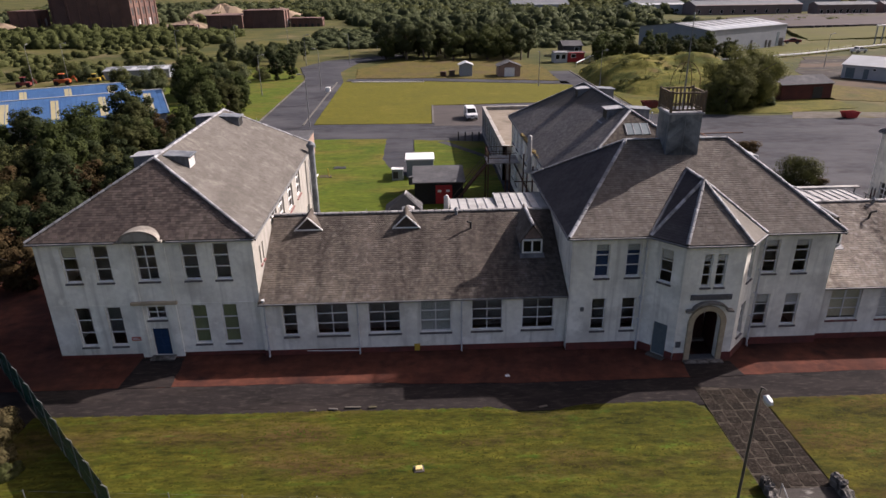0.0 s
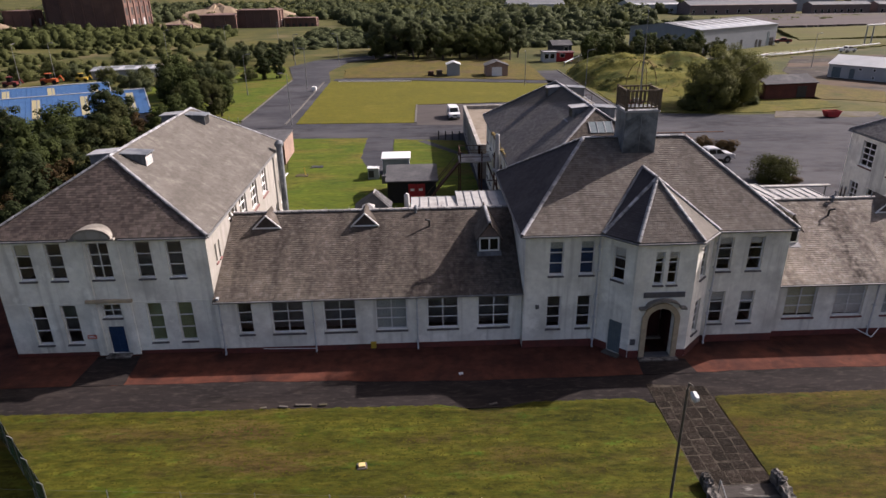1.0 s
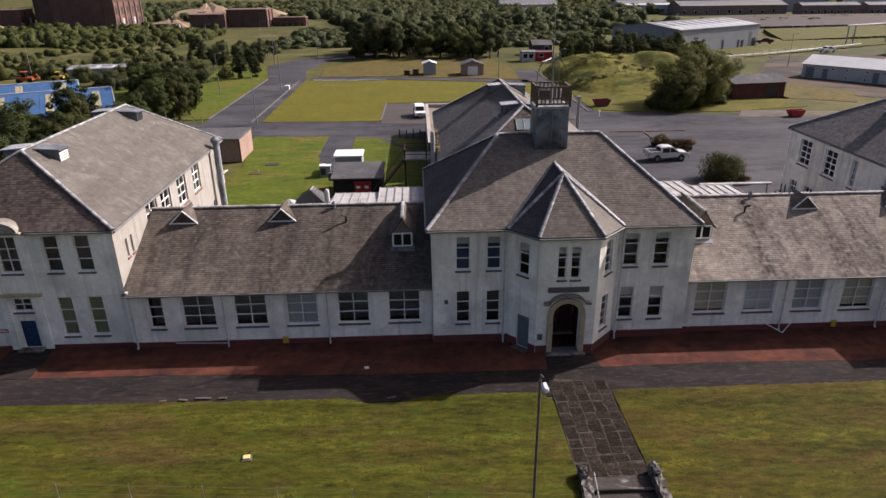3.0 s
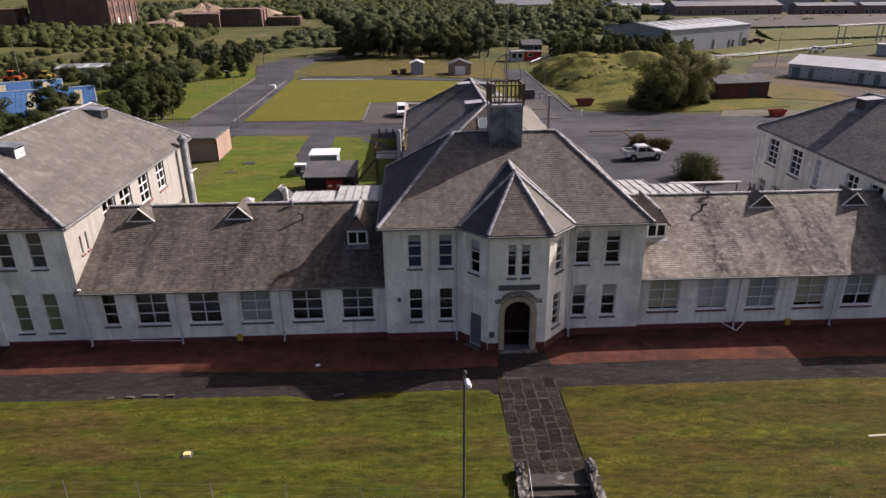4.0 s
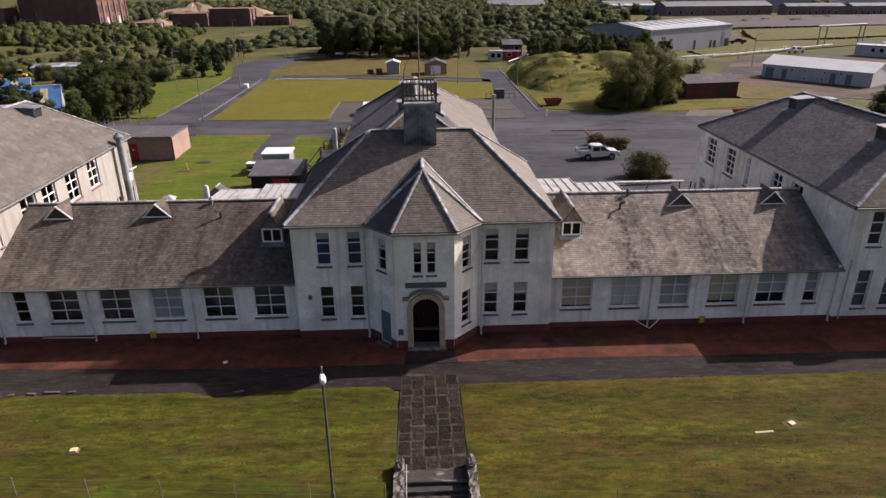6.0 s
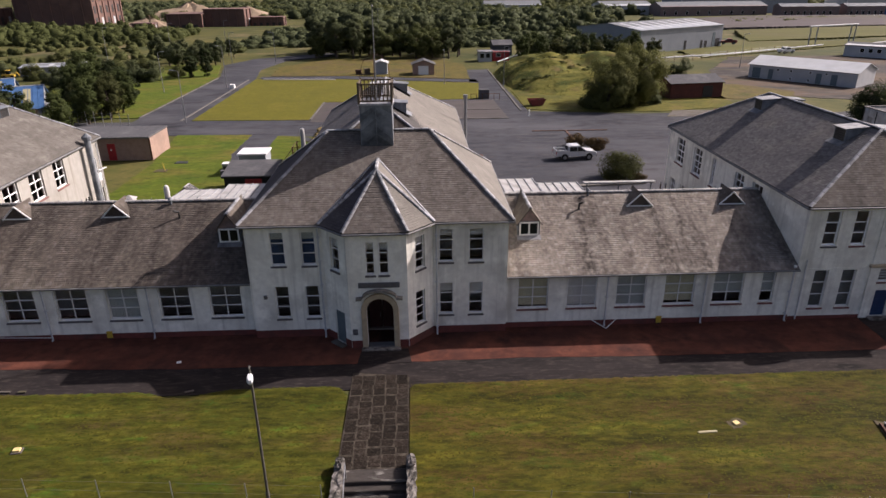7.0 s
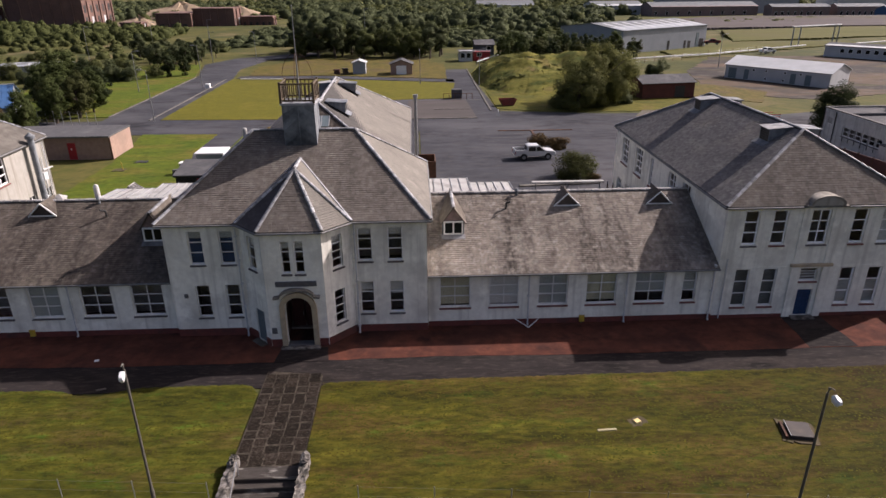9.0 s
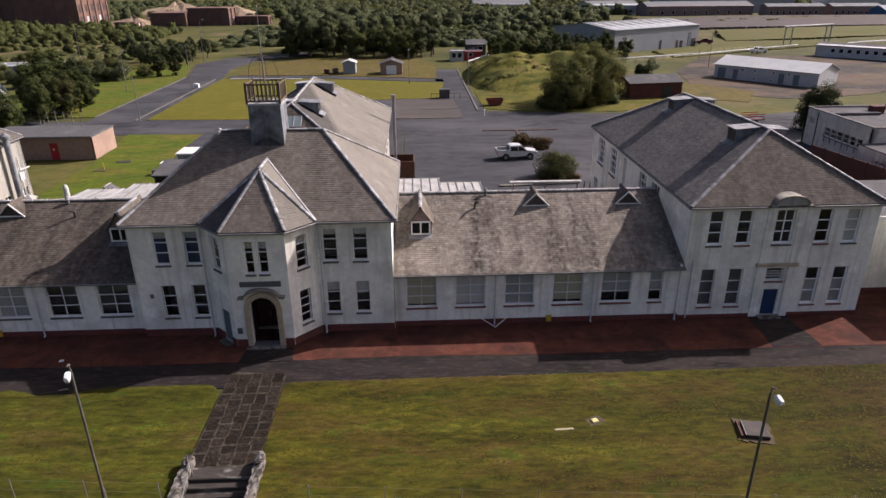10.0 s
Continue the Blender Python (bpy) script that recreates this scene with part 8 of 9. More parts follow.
wh = pose(71.2, 166.0, -1.1, 0, 0, 32)
shed("warehouse", wh, 41.5, 27, 7.3, 8.8, "cladgrey", "sheetgrey", "large grey clad warehouse with a pale sheeted roof", "warehouse",
     [(6.0, 7.0, 0.2, 2.8, "darkmetal"), (21.5, 22.5, 0.2, 3.2, "darkmetal"), (30.0, 31.0, 0.2, 2.8, "darkmetal"), (32.0, 33.4, 0.2, 2.6, "darkmetal"), (36.2, 37.6, 0.2, 5.0, "doorgrey"), (38.0, 40.2, 0.2, 3.0, "darkmetal")], lights=9)
t = base("pipe_gantry", 143, 181, 0, "pale steel pipe gantry on tall trestles", "gantry")
for x, y in ((131.6, 179.4), (134.6, 180.6), (149.6, 186.4), (151.8, 187.3)):
    Geo().box(x - 0.14, x + 0.14, y - 0.14, y + 0.14, -0.8, 5.7).make("trestle_leg", M["cladgrey"], t)
Geo().line([(131.0, 179.2, 5.8), (152.4, 187.5, 5.8)], 0.26, 8).make("pipe", M["cladwhite"], t)
Geo().line([(58, 140, 0.6), (92, 152, 0.6), (134.5, 176, 0.4)], 0.2, 8).make("pipe", M["cladwhite"], t, "long pale ground pipe")
Geo().line([(152.5, 178, 0.6), (215, 205, 0.3)], 0.22, 8).make("pipe", M["cladwhite"], t)

# far rows of works buildings to the east
def works(name, x, y, z, turn, w, d, h, ridge, wk, rk, label, n=0):
    shed(name, pose(x, y, z, 0, 0, turn), w, d, h, ridge, wk, rk, label, "works building", (), [(2 + (w - 4) * k / max(1, n), 3.4 + (w - 4) * k / max(1, n), 1.5, 3.6, "carglass") for k in range(n)])


works("works_shed", 130, 424, -3.6, 0, 34, 30, 6.5, 9, "cladwhite", "sheetgrey", "pale works shed far beyond the scrub")
works("works_shed", 162, 402, -3.6, 0, 70, 22, 6.5, 9, "brickpale", "sheetgrey", "long brick works shed with pale roof", 9)
works("works_shed", 190, 440, -3.6, 0, 90, 40, 12, 15, "cladgrey", "cladgrey", "large grey works hall in the distance")
works("works_row", 234, 388, -3.6, -4, 36, 12, 6.5, 8, "brickpale", "sheetgrey", "dark brick office row with many windows", 8)
works("works_row", 274, 384, -3.6, -4, 30, 12, 6.5, 8, "brickpale", "sheetgrey", "dark brick office row with many windows", 7)
works("works_shed", 296, 420, -3.6, -4, 60, 30, 10, 12, "cladwhite", "sheetgrey", "pale works hall far beyond the airfield")
works("works_shed", 286, 352, -3.2, -4, 60, 16, 5, 7.5, "blueroof", "cladgrey", "long low shed with blue wall", 0)
works("works_shed", 60, 520, -5.5, 0, 46, 24, 6, 9, "cladwhite", "sheetgrey", "pale shed roofs among distant trees")

# the disused brick works to the west
def factory(x, y, z, w, d, h, label, bays):
    t = base("brick_factory", x, y, z, label, "factory")
    Geo(pose(x, y, z)).box(0, w, 0, d, 0, h).make("wall", M["brickfar"], t)
    Geo(pose(x, y, z)).box(-0.4, w + 0.4, -0.4, d + 0.4, h, h + 0.6).make("parapet", M["brickfar"], t)
    for k in range(bays):
        x0 = w * (k + 0.5) / bays
        Geo(pose(x, y, z)).box(x0 - w / bays * 0.46, x0 - w / bays * 0.36, -0.5, 0, 0, h).make("buttress", M["brickfar"], t)
        if h < 9:
            Geo(pose(x, y, z)).box(x0 - w / bays * 0.2, x0 + w / bays * 0.2, -0.1, 0, 1.2, 3.6).make("opening", M["darkmetal"], t)
    # sunlit east end: brick piers with tall broken windows between
    east = max(2, int(d / 7))
    for k in range(east + 1):
        Geo(pose(x, y, z)).box(w, w + 0.6, d * k / east - (1.4 if k else 0), d * k / east + (0 if k else 1.4), 0, h).make("pier", M["brickfar"], t)
        if k < east:
            for lv in range(max(1, int(h / 7))):
                Geo(pose(x, y, z)).box(w, w + 0.1, d * (k + 0.35) / east, d * (k + 0.65) / east, 1.5 + lv * 6.5, 5.6 + lv * 6.5).make("opening", M["cladwhite" if lv == 0 and k % 2 else "darkmetal"], t)


factory(-216, 364, -4.2, 35, 40, 22, "tall disused brown brick factory hall", 6)
factory(-238, 388, -4.2, 34, 40, 19, "dark brown brick factory block", 4)
factory(-262, 386, -4.2, 15, 16, 10, "low brown brick engine house", 3)
factory(-128, 330, -4.2, 18, 20, 8.5, "low disused brick shed", 3)
factory(-110, 336, -4.2, 21, 16, 10.5, "roofless brown brick works", 5)
factory(-140, 314, -4.2, 10, 8, 5, "small brown brick store", 2)
factory(-87, 345, -4.4, 17, 8, 6, "ruined low brick range", 5)

# blue-roofed barn behind the trees
def barn(x, y, z, turn, w, d, e, r, label, lights):
    t = shed("blue_barn", pose(x, y, z, 0, 0, turn), w, d, e, r, "cladgrey", "blueroof", label, "barn", over=0.4, lights=lights)
    m = pose(x, y, z, 0, 0, turn)
    n = int(w / 0.75)
    for k in range(n):
        u = 0.2 + k * w / n
        Geo(m).slab([(u, -0.4, e - 0.02), (u + 0.07, -0.4, e - 0.02), (u + 0.07, d / 2, r + 0.11), (u, d / 2, r + 0.11)], 0.05).make("roof_rib", M["blueroof"], t)
    Geo(m).box(-0.4, w + 0.4, d / 2 - 0.2, d / 2 + 0.2, r + 0.04, r + 0.14).make("ridge_cap", M["cladwhite"], t)
    for u in (-0.42, w + 0.32):
        Geo(m).slab([(u, -0.45, e), (u + 0.12, -0.45, e), (u + 0.12, d / 2, r + 0.12), (u, d / 2, r + 0.12)], 0.08).make("verge_trim", M["cladwhite"], t)


barn(-88.7, 56.4, 0, 25, 34, 17.0, 2.6, 5.0, "blue sheeted barn roof with yellowed rooflights among trees", 5)
barn(-99.3, 67.2, 0, 26, 34, 12.0, 3.0, 5.0, "blue barn roof beside another among trees", 5)
shed("flat_hut", pose(-93.5, 128.5, 0, 0, 0, 10), 15, 9, 2.1, 2.4, "cladgrey", "sheetgrey", "pale flat-roofed hut behind the trees", "hut", lights=4)


def machine(x, y, key, label, cat, s=0.8):
    t = base("plant_machine", x, y, 0, label, cat)
    m = pose(x, y, 0, 0, 0, 12) @ Matrix.Scale(s, 4)
    Geo(m).box(-2.2, 2.2, -1.0, 1.0, 0.7, 1.7, 0.1).make("chassis", M[key], t)
    Geo(m).box(-0.7, 0.7, -0.8, 0.8, 1.7, 3.1, 0.12).make("cab", M["carglass"], t)
    Geo(m).box(-0.8, 0.8, -0.9, 0.9, 3.1, 3.25, 0.03).make("cab_roof", M[key], t)
    Geo(m).line([(2.0, 0, 1.5), (3.2, 0, 2.4), (3.9, 0, 0.9)], 0.18, 6).make("boom", M[key], t)
    for wx in (-1.5, 1.5):
        for s in (-1, 1):
            Geo(m).tube((wx, s * 0.85, 0.65), (wx, s * 1.15, 0.65), 0.65, n=14).make("wheel", M["tyre"], t)


machine(-100, 121.5, "orange", "orange digger parked in the yard", "digger")
machine(-94.5, 125.5, "yellow", "yellow loader parked in the yard", "loader", 0.6)
machine(-107.5, 119, "redfaded", "red plant machine in the yard", "loader", 0.7)

# flat-roofed white building to the east with a maroon fence
def east_building():
    t = base("flat_roofed_building", 73, 42, 0, "white flat-roofed building with dark parapet and a strip window", "building")
    x0, x1, y0, y1, h = 63.6, 84.0, 35.1, 48.9, 4.8
    west = Matrix.Translation((x0, y1, 0)) @ Matrix.Rotation(-math.pi / 2, 4, "Z")
    ops = [(4.6 + 1.32 * k, 5.8 + 1.32 * k, 1.9, 3.05) for k in range(6)] + [(1.2, 2.2, 2.9, 3.7)]
    wall("wall", west, y1 - y0, 0, h, ops, M["render_worn"], t, label="white rendered wall with dark streaks")
    for o in ops[:6]:
        window(west, o, 1, 2, t)
    Geo(west).box(1.2, 2.2, 0.1, 0.14, 2.9, 3.7).make("blocked_opening", M["render_dirty"], t)
    for mm, ln in ((Matrix.Translation((x0, y0, 0)), x1 - x0), (Matrix.Translation((x1, y0, 0)) @ Matrix.Rotation(math.pi / 2, 4, "Z"), y1 - y0), (Matrix.Translation((x1, y1, 0)) @ Matrix.Rotation(math.pi, 4, "Z"), x1 - x0)):
        wall("wall", mm, ln, 0, h, [], M["render_worn"], t)
    Geo().box(x0 + 0.3, x1 - 0.3, y0 + 0.3, y1 - 0.3, h - 0.6, h - 0.45).make("roof", M["felt"], t, "dark felt flat roof behind a parapet")
    for b in ((x0 - 0.06, x0 + 0.36, y0, y1), (x1 - 0.36, x1 + 0.06, y0, y1), (x0 + 0.36, x1 - 0.36, y0 - 0.06, y0 + 0.36), (x0 + 0.36, x1 - 0.36, y1 - 0.36, y1 + 0.06)):
        Geo().box(*b, h, h + 0.1).make("coping", M["darkmetal"], t)
    Geo().box(70.5, 72.2, 45.6, 46.6, h - 0.45, h + 0.55, 0.05).make("chimney", M["brickred"], t)
    Geo().box(x0 + 0.4, x0 + 7.5, y1 - 4.2, y1 - 0.5, h - 0.45, h - 0.12).make("roof_step", M["felt"], t)
    for k in range(7):
        Geo().tube((x0 - 0.12, 36.3 + 1.25 * k, 1.25), (x0 - 0.12, 36.3 + 1.25 * k, 1.75), 0.045, n=6).make("overflow_pipe", M["darkmetal"], t)
    Geo().tube((x0 - 0.1, y1 - 2.9, 0.1), (x0 - 0.1, y1 - 2.9, h - 0.2), 0.06, n=8).make("downpipe", M["darkmetal"], t)
    # lower block at its south end
    low_w = Matrix.Translation((62.2, 35.0, 0)) @ Matrix.Rotation(-math.pi / 2, 4, "Z")
    lops = [(3.0 + 1.1 * k, 3.9 + 1.1 * k, 1.0, 1.9) for k in range(2)]
    wall("wall", low_w, 10.5, 0, 2.9, lops, M["render_worn"], t)
    for o in lops:
        window(low_w, o, 1, 2, t)
    Geo().box(62.58, 80.0, 24.5, 35.0, 0, 2.86).make("lower_block", M["render_worn"], t)
    Geo().box(62.1, 80.1, 24.4, 35.04, 2.9, 3.02).make("lower_roof", M["felt"], t, "dark felt lower roof")
    t = base("panel_fence", 59.5, 32, 0, "maroon panel fence beside the white building", "fence")
    for k in range(7):
        m = Matrix.Translation((58.4 + 0.32 * k, 38.0 - 2.15 * k, 0)) @ Matrix.Rotation(math.radians(-81.5), 4, "Z")
        Geo(m).box(0.06, 2.1, -0.04, 0.04, 0.05, 2.25).make("fence_panel", M["doordark"], t)
        Geo(m).box(-0.06, 0.06, -0.07, 0.07, 0, 2.4).make("post", M["rust"], t)
    t = base("salt_bin", 58.9, 25.4, 0, "yellow salt bin by the fence", "bin")
    Geo().box(58.3, 59.5, 25.0, 25.9, 0, 0.75, 0.06).make("bin_body", M["yellow"], t)
    Geo().box(58.25, 59.55, 24.95, 25.95, 0.75, 0.95, 0.06).make("bin_lid", M["yellow"], t)
    t = base("red_trailer", 62.6, 61.2, 0, "red mesh trailer parked in the yard", "trailer")
    m = pose(62.6, 61.2, 0, 0, 0, 10)
    Geo(m).box(-1.6, 1.6, -0.9, 0.9, 0.55, 0.7).make("bed", M["darkmetal"], t)
    for b in ((-1.6, 1.6, -0.92, -0.88), (-1.6, 1.6, 0.88, 0.92)):
        for z in (0.75, 1.1, 1.45):
            Geo(m).box(*b, z, z + 0.1).make("side_rail", M["red"], t)
    for s in (-1, 1):
        Geo(m).tube((0, s * 0.9, 0.34), (0, s * 1.1, 0.34), 0.34, n=14).make("wheel", M["tyre"], t)


east_building()
t = base("generator", 15, 88, 0, "dark generator box inside a low rail by the field", "generator")
Geo().box(14.6, 16.6, 87.6, 88.8, 0, 1.7, 0.06).make("casing", M["felt"], t)
for k in range(6):
    Geo().tube((13 + k * 1.1, 86.9, 0), (13 + k * 1.1, 86.9, 1.1), 0.05).make("post", M["rust"], t)
Geo().line([(13, 86.9, 1.05), (18.5, 86.9, 1.05)], 0.04).make("rail", M["rust"], t)

# lamp columns along the roads
def column(x, y, h, turn, label="tall grey lamp column beside the road"):
    t = base("lamp_column", x, y, 0, label, "lamp", "road lamp columns")
    Geo(Matrix.Translation((x, y, 0))).tube((0, 0, -0.8), (0, 0, 1.0), 0.1).tube((0, 0, 1.0), (0, 0, h), 0.075, 0.05).make("pole", M["steel"], t)
    m = pose(x, y, h, 0, 0, turn)
    Geo(m).line([(0, 0, -0.05), (0.9, 0, 0.08)], 0.04).make("arm", M["steel"], t)
    Geo(m).box(0.7, 1.35, -0.13, 0.13, 0.03, 0.18, 0.03).make("lantern", M["steel"], t)


for x, y, h, turn in ((-35.0, 69.6, 8.2, 180), (-38.1, 106.5, 8.5, 180), (-49.5, 101, 8, 0), (-107, 122, 9, 90), (-103, 130, 8.5, 0), (-48, 150, 8, 0), (-36, 150, 8, 180),
                      (-31.0, 196, 9, 90), (-60, 190, 9, 0), (-86, 160, 9, 0), (8.8, 106.3, 7.0, 90), (-12, 240, 10, 0), (84, 127, 8, 0), (21.4, 103.5, 7.5, 0), (-74, 178, 9, 0)):
    column(x, y, h, turn)
t = base("sign_post", 21.4, 70.3, 0, "short white marker post in the car park", "post")
Geo().tube((21.4, 70.3, 0), (21.4, 70.3, 0.9), 0.06).ball((21.4, 70.3, 0.95), 0.14).make("post", M["white"], t)
t = base("kerb_line", -24, 116, 0, "pale concrete kerb along the far edge of the field", "kerb", kind="structure")
Geo().slab([(-32.5, 116.7, 0.2), (-15.8, 115.1, 0.2), (-15.8, 115.5, 0.2), (-32.5, 117.1, 0.2)], 0.25).make("kerb", M["louvre"], t)
t = base("road_block", -36.4, 105, 0, "white concrete block at the road edge", "block")
Geo().box(-36.9, -35.9, 104.4, 105.2, 0, 0.9, 0.08).make("block", M["white"], t)

# mesh fence on posts behind the west wing
t = base("mesh_fence", -48, 62, 0, "thin wire fence with pale posts along the trees", "fence")
for k in range(12):
    x, y = -60 + k * 1.6, 72.5 - 0.62 * k
    Geo().tube((x, y, 0), (x, y, 2.3), 0.05).make("post", M["steel"], t)
for z in (0.6, 1.3, 2.0):
    Geo().line([(-60, 72.5, z), (-42.4, 65.7, z)], 0.012, 4).make("wire", M["steel"], t)
t = base("mesh_fence", 95, 150, 0, "thin wire fence with dark posts by the yard", "fence")
for k in range(16):
    x, y = 66 + k * 3.2, 137 + 1.75 * k
    Geo().tube((x, y, -0.3), (x, y, 1.7), 0.05).make("post", M["rust"], t)
for z in (0.6, 1.4):
    Geo().line([(66, 137, z), (114, 163.2, z)], 0.012, 4).make("wire", M["steel"], t)

# ---- trees and bushes ----
def leaves(rng, r, h0, h1, clumps, n, size, flat=0.55, puff=(0.22, 0.42)):
    """Pointed leaves in clumps over a crown of radius r between the heights h0 and h1."""
    cz, hz = (h0 + h1) / 2, (h1 - h0) / 2
    c = rng.normal(size=(clumps, 3))
    c /= np.linalg.norm(c, axis=1)[:, None]
    c *= (rng.uniform(0.25, 1.0, clumps) ** 0.5)[:, None] * rng.uniform(0.75, 1.08, clumps)[:, None]
    c = c * np.array([r * 0.78, r * 0.78, hz * 0.8]) + np.array([0, 0, cz])
    cr = rng.uniform(*puff, clumps) * r
    k = rng.integers(0, clumps, n)
    d = rng.normal(size=(n, 3))
    d /= np.linalg.norm(d, axis=1)[:, None]
    p = c[k] + d * (cr[k] * rng.uniform(0.35, 1.0, n) ** 0.5)[:, None] * np.array([1, 1, 0.8])
    out = (c[k] - np.array([0, 0, cz])) / np.array([r, r, hz])
    nrm = d * 0.75 + out * 0.55 + rng.normal(size=(n, 3)) * 0.24 + np.array([0, 0, 0.3])
    nrm /= np.linalg.norm(nrm, axis=1)[:, None]
    a = np.cross(nrm, rng.normal(size=(n, 3)))
    a /= np.linalg.norm(a, axis=1)[:, None] + 1e-9
    b = np.cross(nrm, a)
    s = size * rng.uniform(0.6, 1.35, n)[:, None]
    V = np.stack([p - a * s - b * s * flat, p + a * s * 0.9 - b * s * flat * 0.7, p + b * s * (flat + 0.55)], 1).reshape(-1, 3)
    soft = nrm * 0.45 + d * 0.5 + out * 0.35 + np.array([0, 0, 0.12])
    soft /= np.linalg.norm(soft, axis=1)[:, None]
    return V, np.arange(len(V)).reshape(-1, 3), np.repeat(soft, 3, axis=0)


def tree_kind(seed, r, h0, h1, clumps, n, size, key, label, cat="tree", group="", trunk=0.16, bare=0.0, name="tree", puff=(0.22, 0.42)):
    """A tree at the origin with trunk, limbs and crown; returns its base, to be copied."""
    rng = np.random.default_rng(seed)
    t = base(name, 0, 0, 0, label, cat, group)
    g = Geo()
    top = h0 + (h1 - h0) * 0.6
    bend = [(0, 0, -0.3), (rng.normal(0, 0.1), rng.normal(0, 0.1), top * 0.4), (rng.normal(0, 0.2), rng.normal(0, 0.2), top)]
    g.tube(bend[0], bend[1], trunk * 1.3, trunk).tube(bend[1], bend[2], trunk, trunk * 0.4)
    for k in range(6):
        ang, z = k * 1.05 + rng.uniform(0, 0.6), top * rng.uniform(0.45, 0.85)
        L = r * rng.uniform(0.5, 0.8)
        g.tube((0, 0, z), (L * math.cos(ang), L * math.sin(ang), z + L * 0.6), trunk * 0.45, trunk * 0.12, 6)
    g.make("trunk", M["bark"], t)
    V, Q, soft = leaves(rng, r, h0, h1, clumps, n, size, puff=puff)
    fast("crown", V, Q, M[key], t, normals=soft)
    return t


def spread(poly, gap, seed, keep=None):
    """Points at least gap apart inside a ring."""
    rng = random.Random(seed)
    xs, ys = [p[0] for p in poly], [p[1] for p in poly]
    out = []
    cell = {}

    def inside(x, y):
        c = False
        for (a, b), (p, q) in zip(poly, poly[1:] + poly[:1]):
            if (b > y) != (q > y) and x < (p - a) * (y - b) / (q - b) + a:
                c = not c
        return c

    tries = int((max(xs) - min(xs)) * (max(ys) - min(ys)) / gap ** 2 * 6)
    for _ in range(tries):
        x, y = rng.uniform(min(xs), max(xs)), rng.uniform(min(ys), max(ys))
        if not inside(x, y) or (keep and not keep(x, y)):
            continue
        i, j = int(x // gap), int(y // gap)
        if any(math.dist((x, y), p) < gap for a in (-1, 0, 1) for b in (-1, 0, 1) for p in cell.get((i + a, j + b), ())):
            continue
        cell.setdefault((i, j), []).append((x, y))
        out.append((x, y))
    return out


kinds = {
    "broad": [tree_kind(51, 3.0, -0.2, 8.0, 60, 6400, 0.135, "leafnear", "leafy green tree in the dense belt", group="tree belt", puff=(0.16, 0.30)),
              tree_kind(52, 2.7, -0.6, 6.8, 52, 5600, 0.13, "leafdull", "olive green tree in the dense belt", group="tree belt", puff=(0.16, 0.30)),
              tree_kind(53, 2.6, -0.6, 7.2, 52, 5600, 0.13, "leafshade", "dark green tree in the dense belt", group="tree belt", puff=(0.16, 0.30)),
              tree_kind(54, 2.8, -0.8, 6.4, 52, 5600, 0.13, "leafrust", "rust-tinged tree in the dense belt", group="tree belt", puff=(0.16, 0.30))],
    "tall": [tree_kind(55, 3.1, 0.4, 10.0, 26, 6600, 0.15, "leafdark", "tall dark tree with a bare lower trunk", group="dark wood", trunk=0.2),
             tree_kind(56, 2.7, 1.6, 9.8, 22, 5600, 0.15, "leafdark", "dark pine with visible trunk", group="dark wood", trunk=0.18),
             tree_kind(57, 3.4, -0.4, 8.8, 26, 6400, 0.15, "leaf", "green tree at the wood edge", group="dark wood", trunk=0.2)],
    "bush": [tree_kind(58, 2.6, -1.4, 3.6, 20, 5800, 0.105, "leafolive", "rounded olive green bush on grass", "bush", "bushes", 0.08, name="bush"),
             tree_kind(59, 2.3, -1.2, 3.0, 18, 5400, 0.105, "leafdark", "dark green bush on rough grass", "bush", "bushes", 0.08, name="bush")],
}
PLACED = set()


def plant(kind, x, y, z=0.0, s=1.0, rng=random):
    """Put the kind's own tree down first, then copies of it."""
    src = kind
    m = pose(x, y, z, 0, 0, rng.uniform(0, 360)) @ Matrix.Diagonal((s * rng.uniform(0.9, 1.1), s * rng.uniform(0.9, 1.1), s, 1))
    if src.name not in PLACED:
        PLACED.add(src.name)
        src.matrix_basis = m
        return src
    src_basis = src.matrix_basis.copy()
    src.matrix_basis = Matrix()
    ob = copy_thing(src, m)
    src.matrix_basis = src_basis
    return ob


R = random.Random(77)
belt = kinds["broad"][:3] * 3 + kinds["broad"][3:]
for x, y in spread([(-80, 8), (-45.5, 10), (-45, 40), (-48, 58), (-56, 60), (-80, 47)], 3.1, 61):
    # below y 30 shade is put into darker leaf colours, beside rusty trees
    plant(R.choice(belt if y > 30 else kinds["broad"][1:] + kinds["broad"][2:]), x, y, 0, R.uniform(0.75, 1.25) * (1.0 if x < -50 else 0.85), R)
for x, y in spread([(-56, 75), (-49, 68), (-47.5, 76), (-52, 90), (-60, 102), (-66, 103), (-60, 90)], 3.8, 62):
    plant(R.choice(belt), x, y, 0, R.uniform(0.85, 1.2), R)
for x, y, s in ((-67, 104, 1.3), (-74, 108, 1.4), (-80, 116, 1.3), (-87, 122, 1.3), (-63, 117, 1.6), (-58.5, 117.5, 1.5), (-61, 121, 1.6), (-67, 122, 1.5), (-54.5, 125, 0.9), (-73, 128, 1.5), (-79, 124, 1.2), (-71, 117, 1.3), (-98, 128, 1.3), (-104, 133, 1.5), (-110, 127, 1.4), (-91, 142, 1.5), (-84, 139, 1.4)):
    plant(R.choice(kinds["bush"]), x, y, 0, s, R)
for x, y, s in ((-50.5, 123, 0.95), (-47.5, 124.5, 0.75), (-52, 140, 1.0)):
    plant(kinds["broad"][2], x, y, 0, s, R)
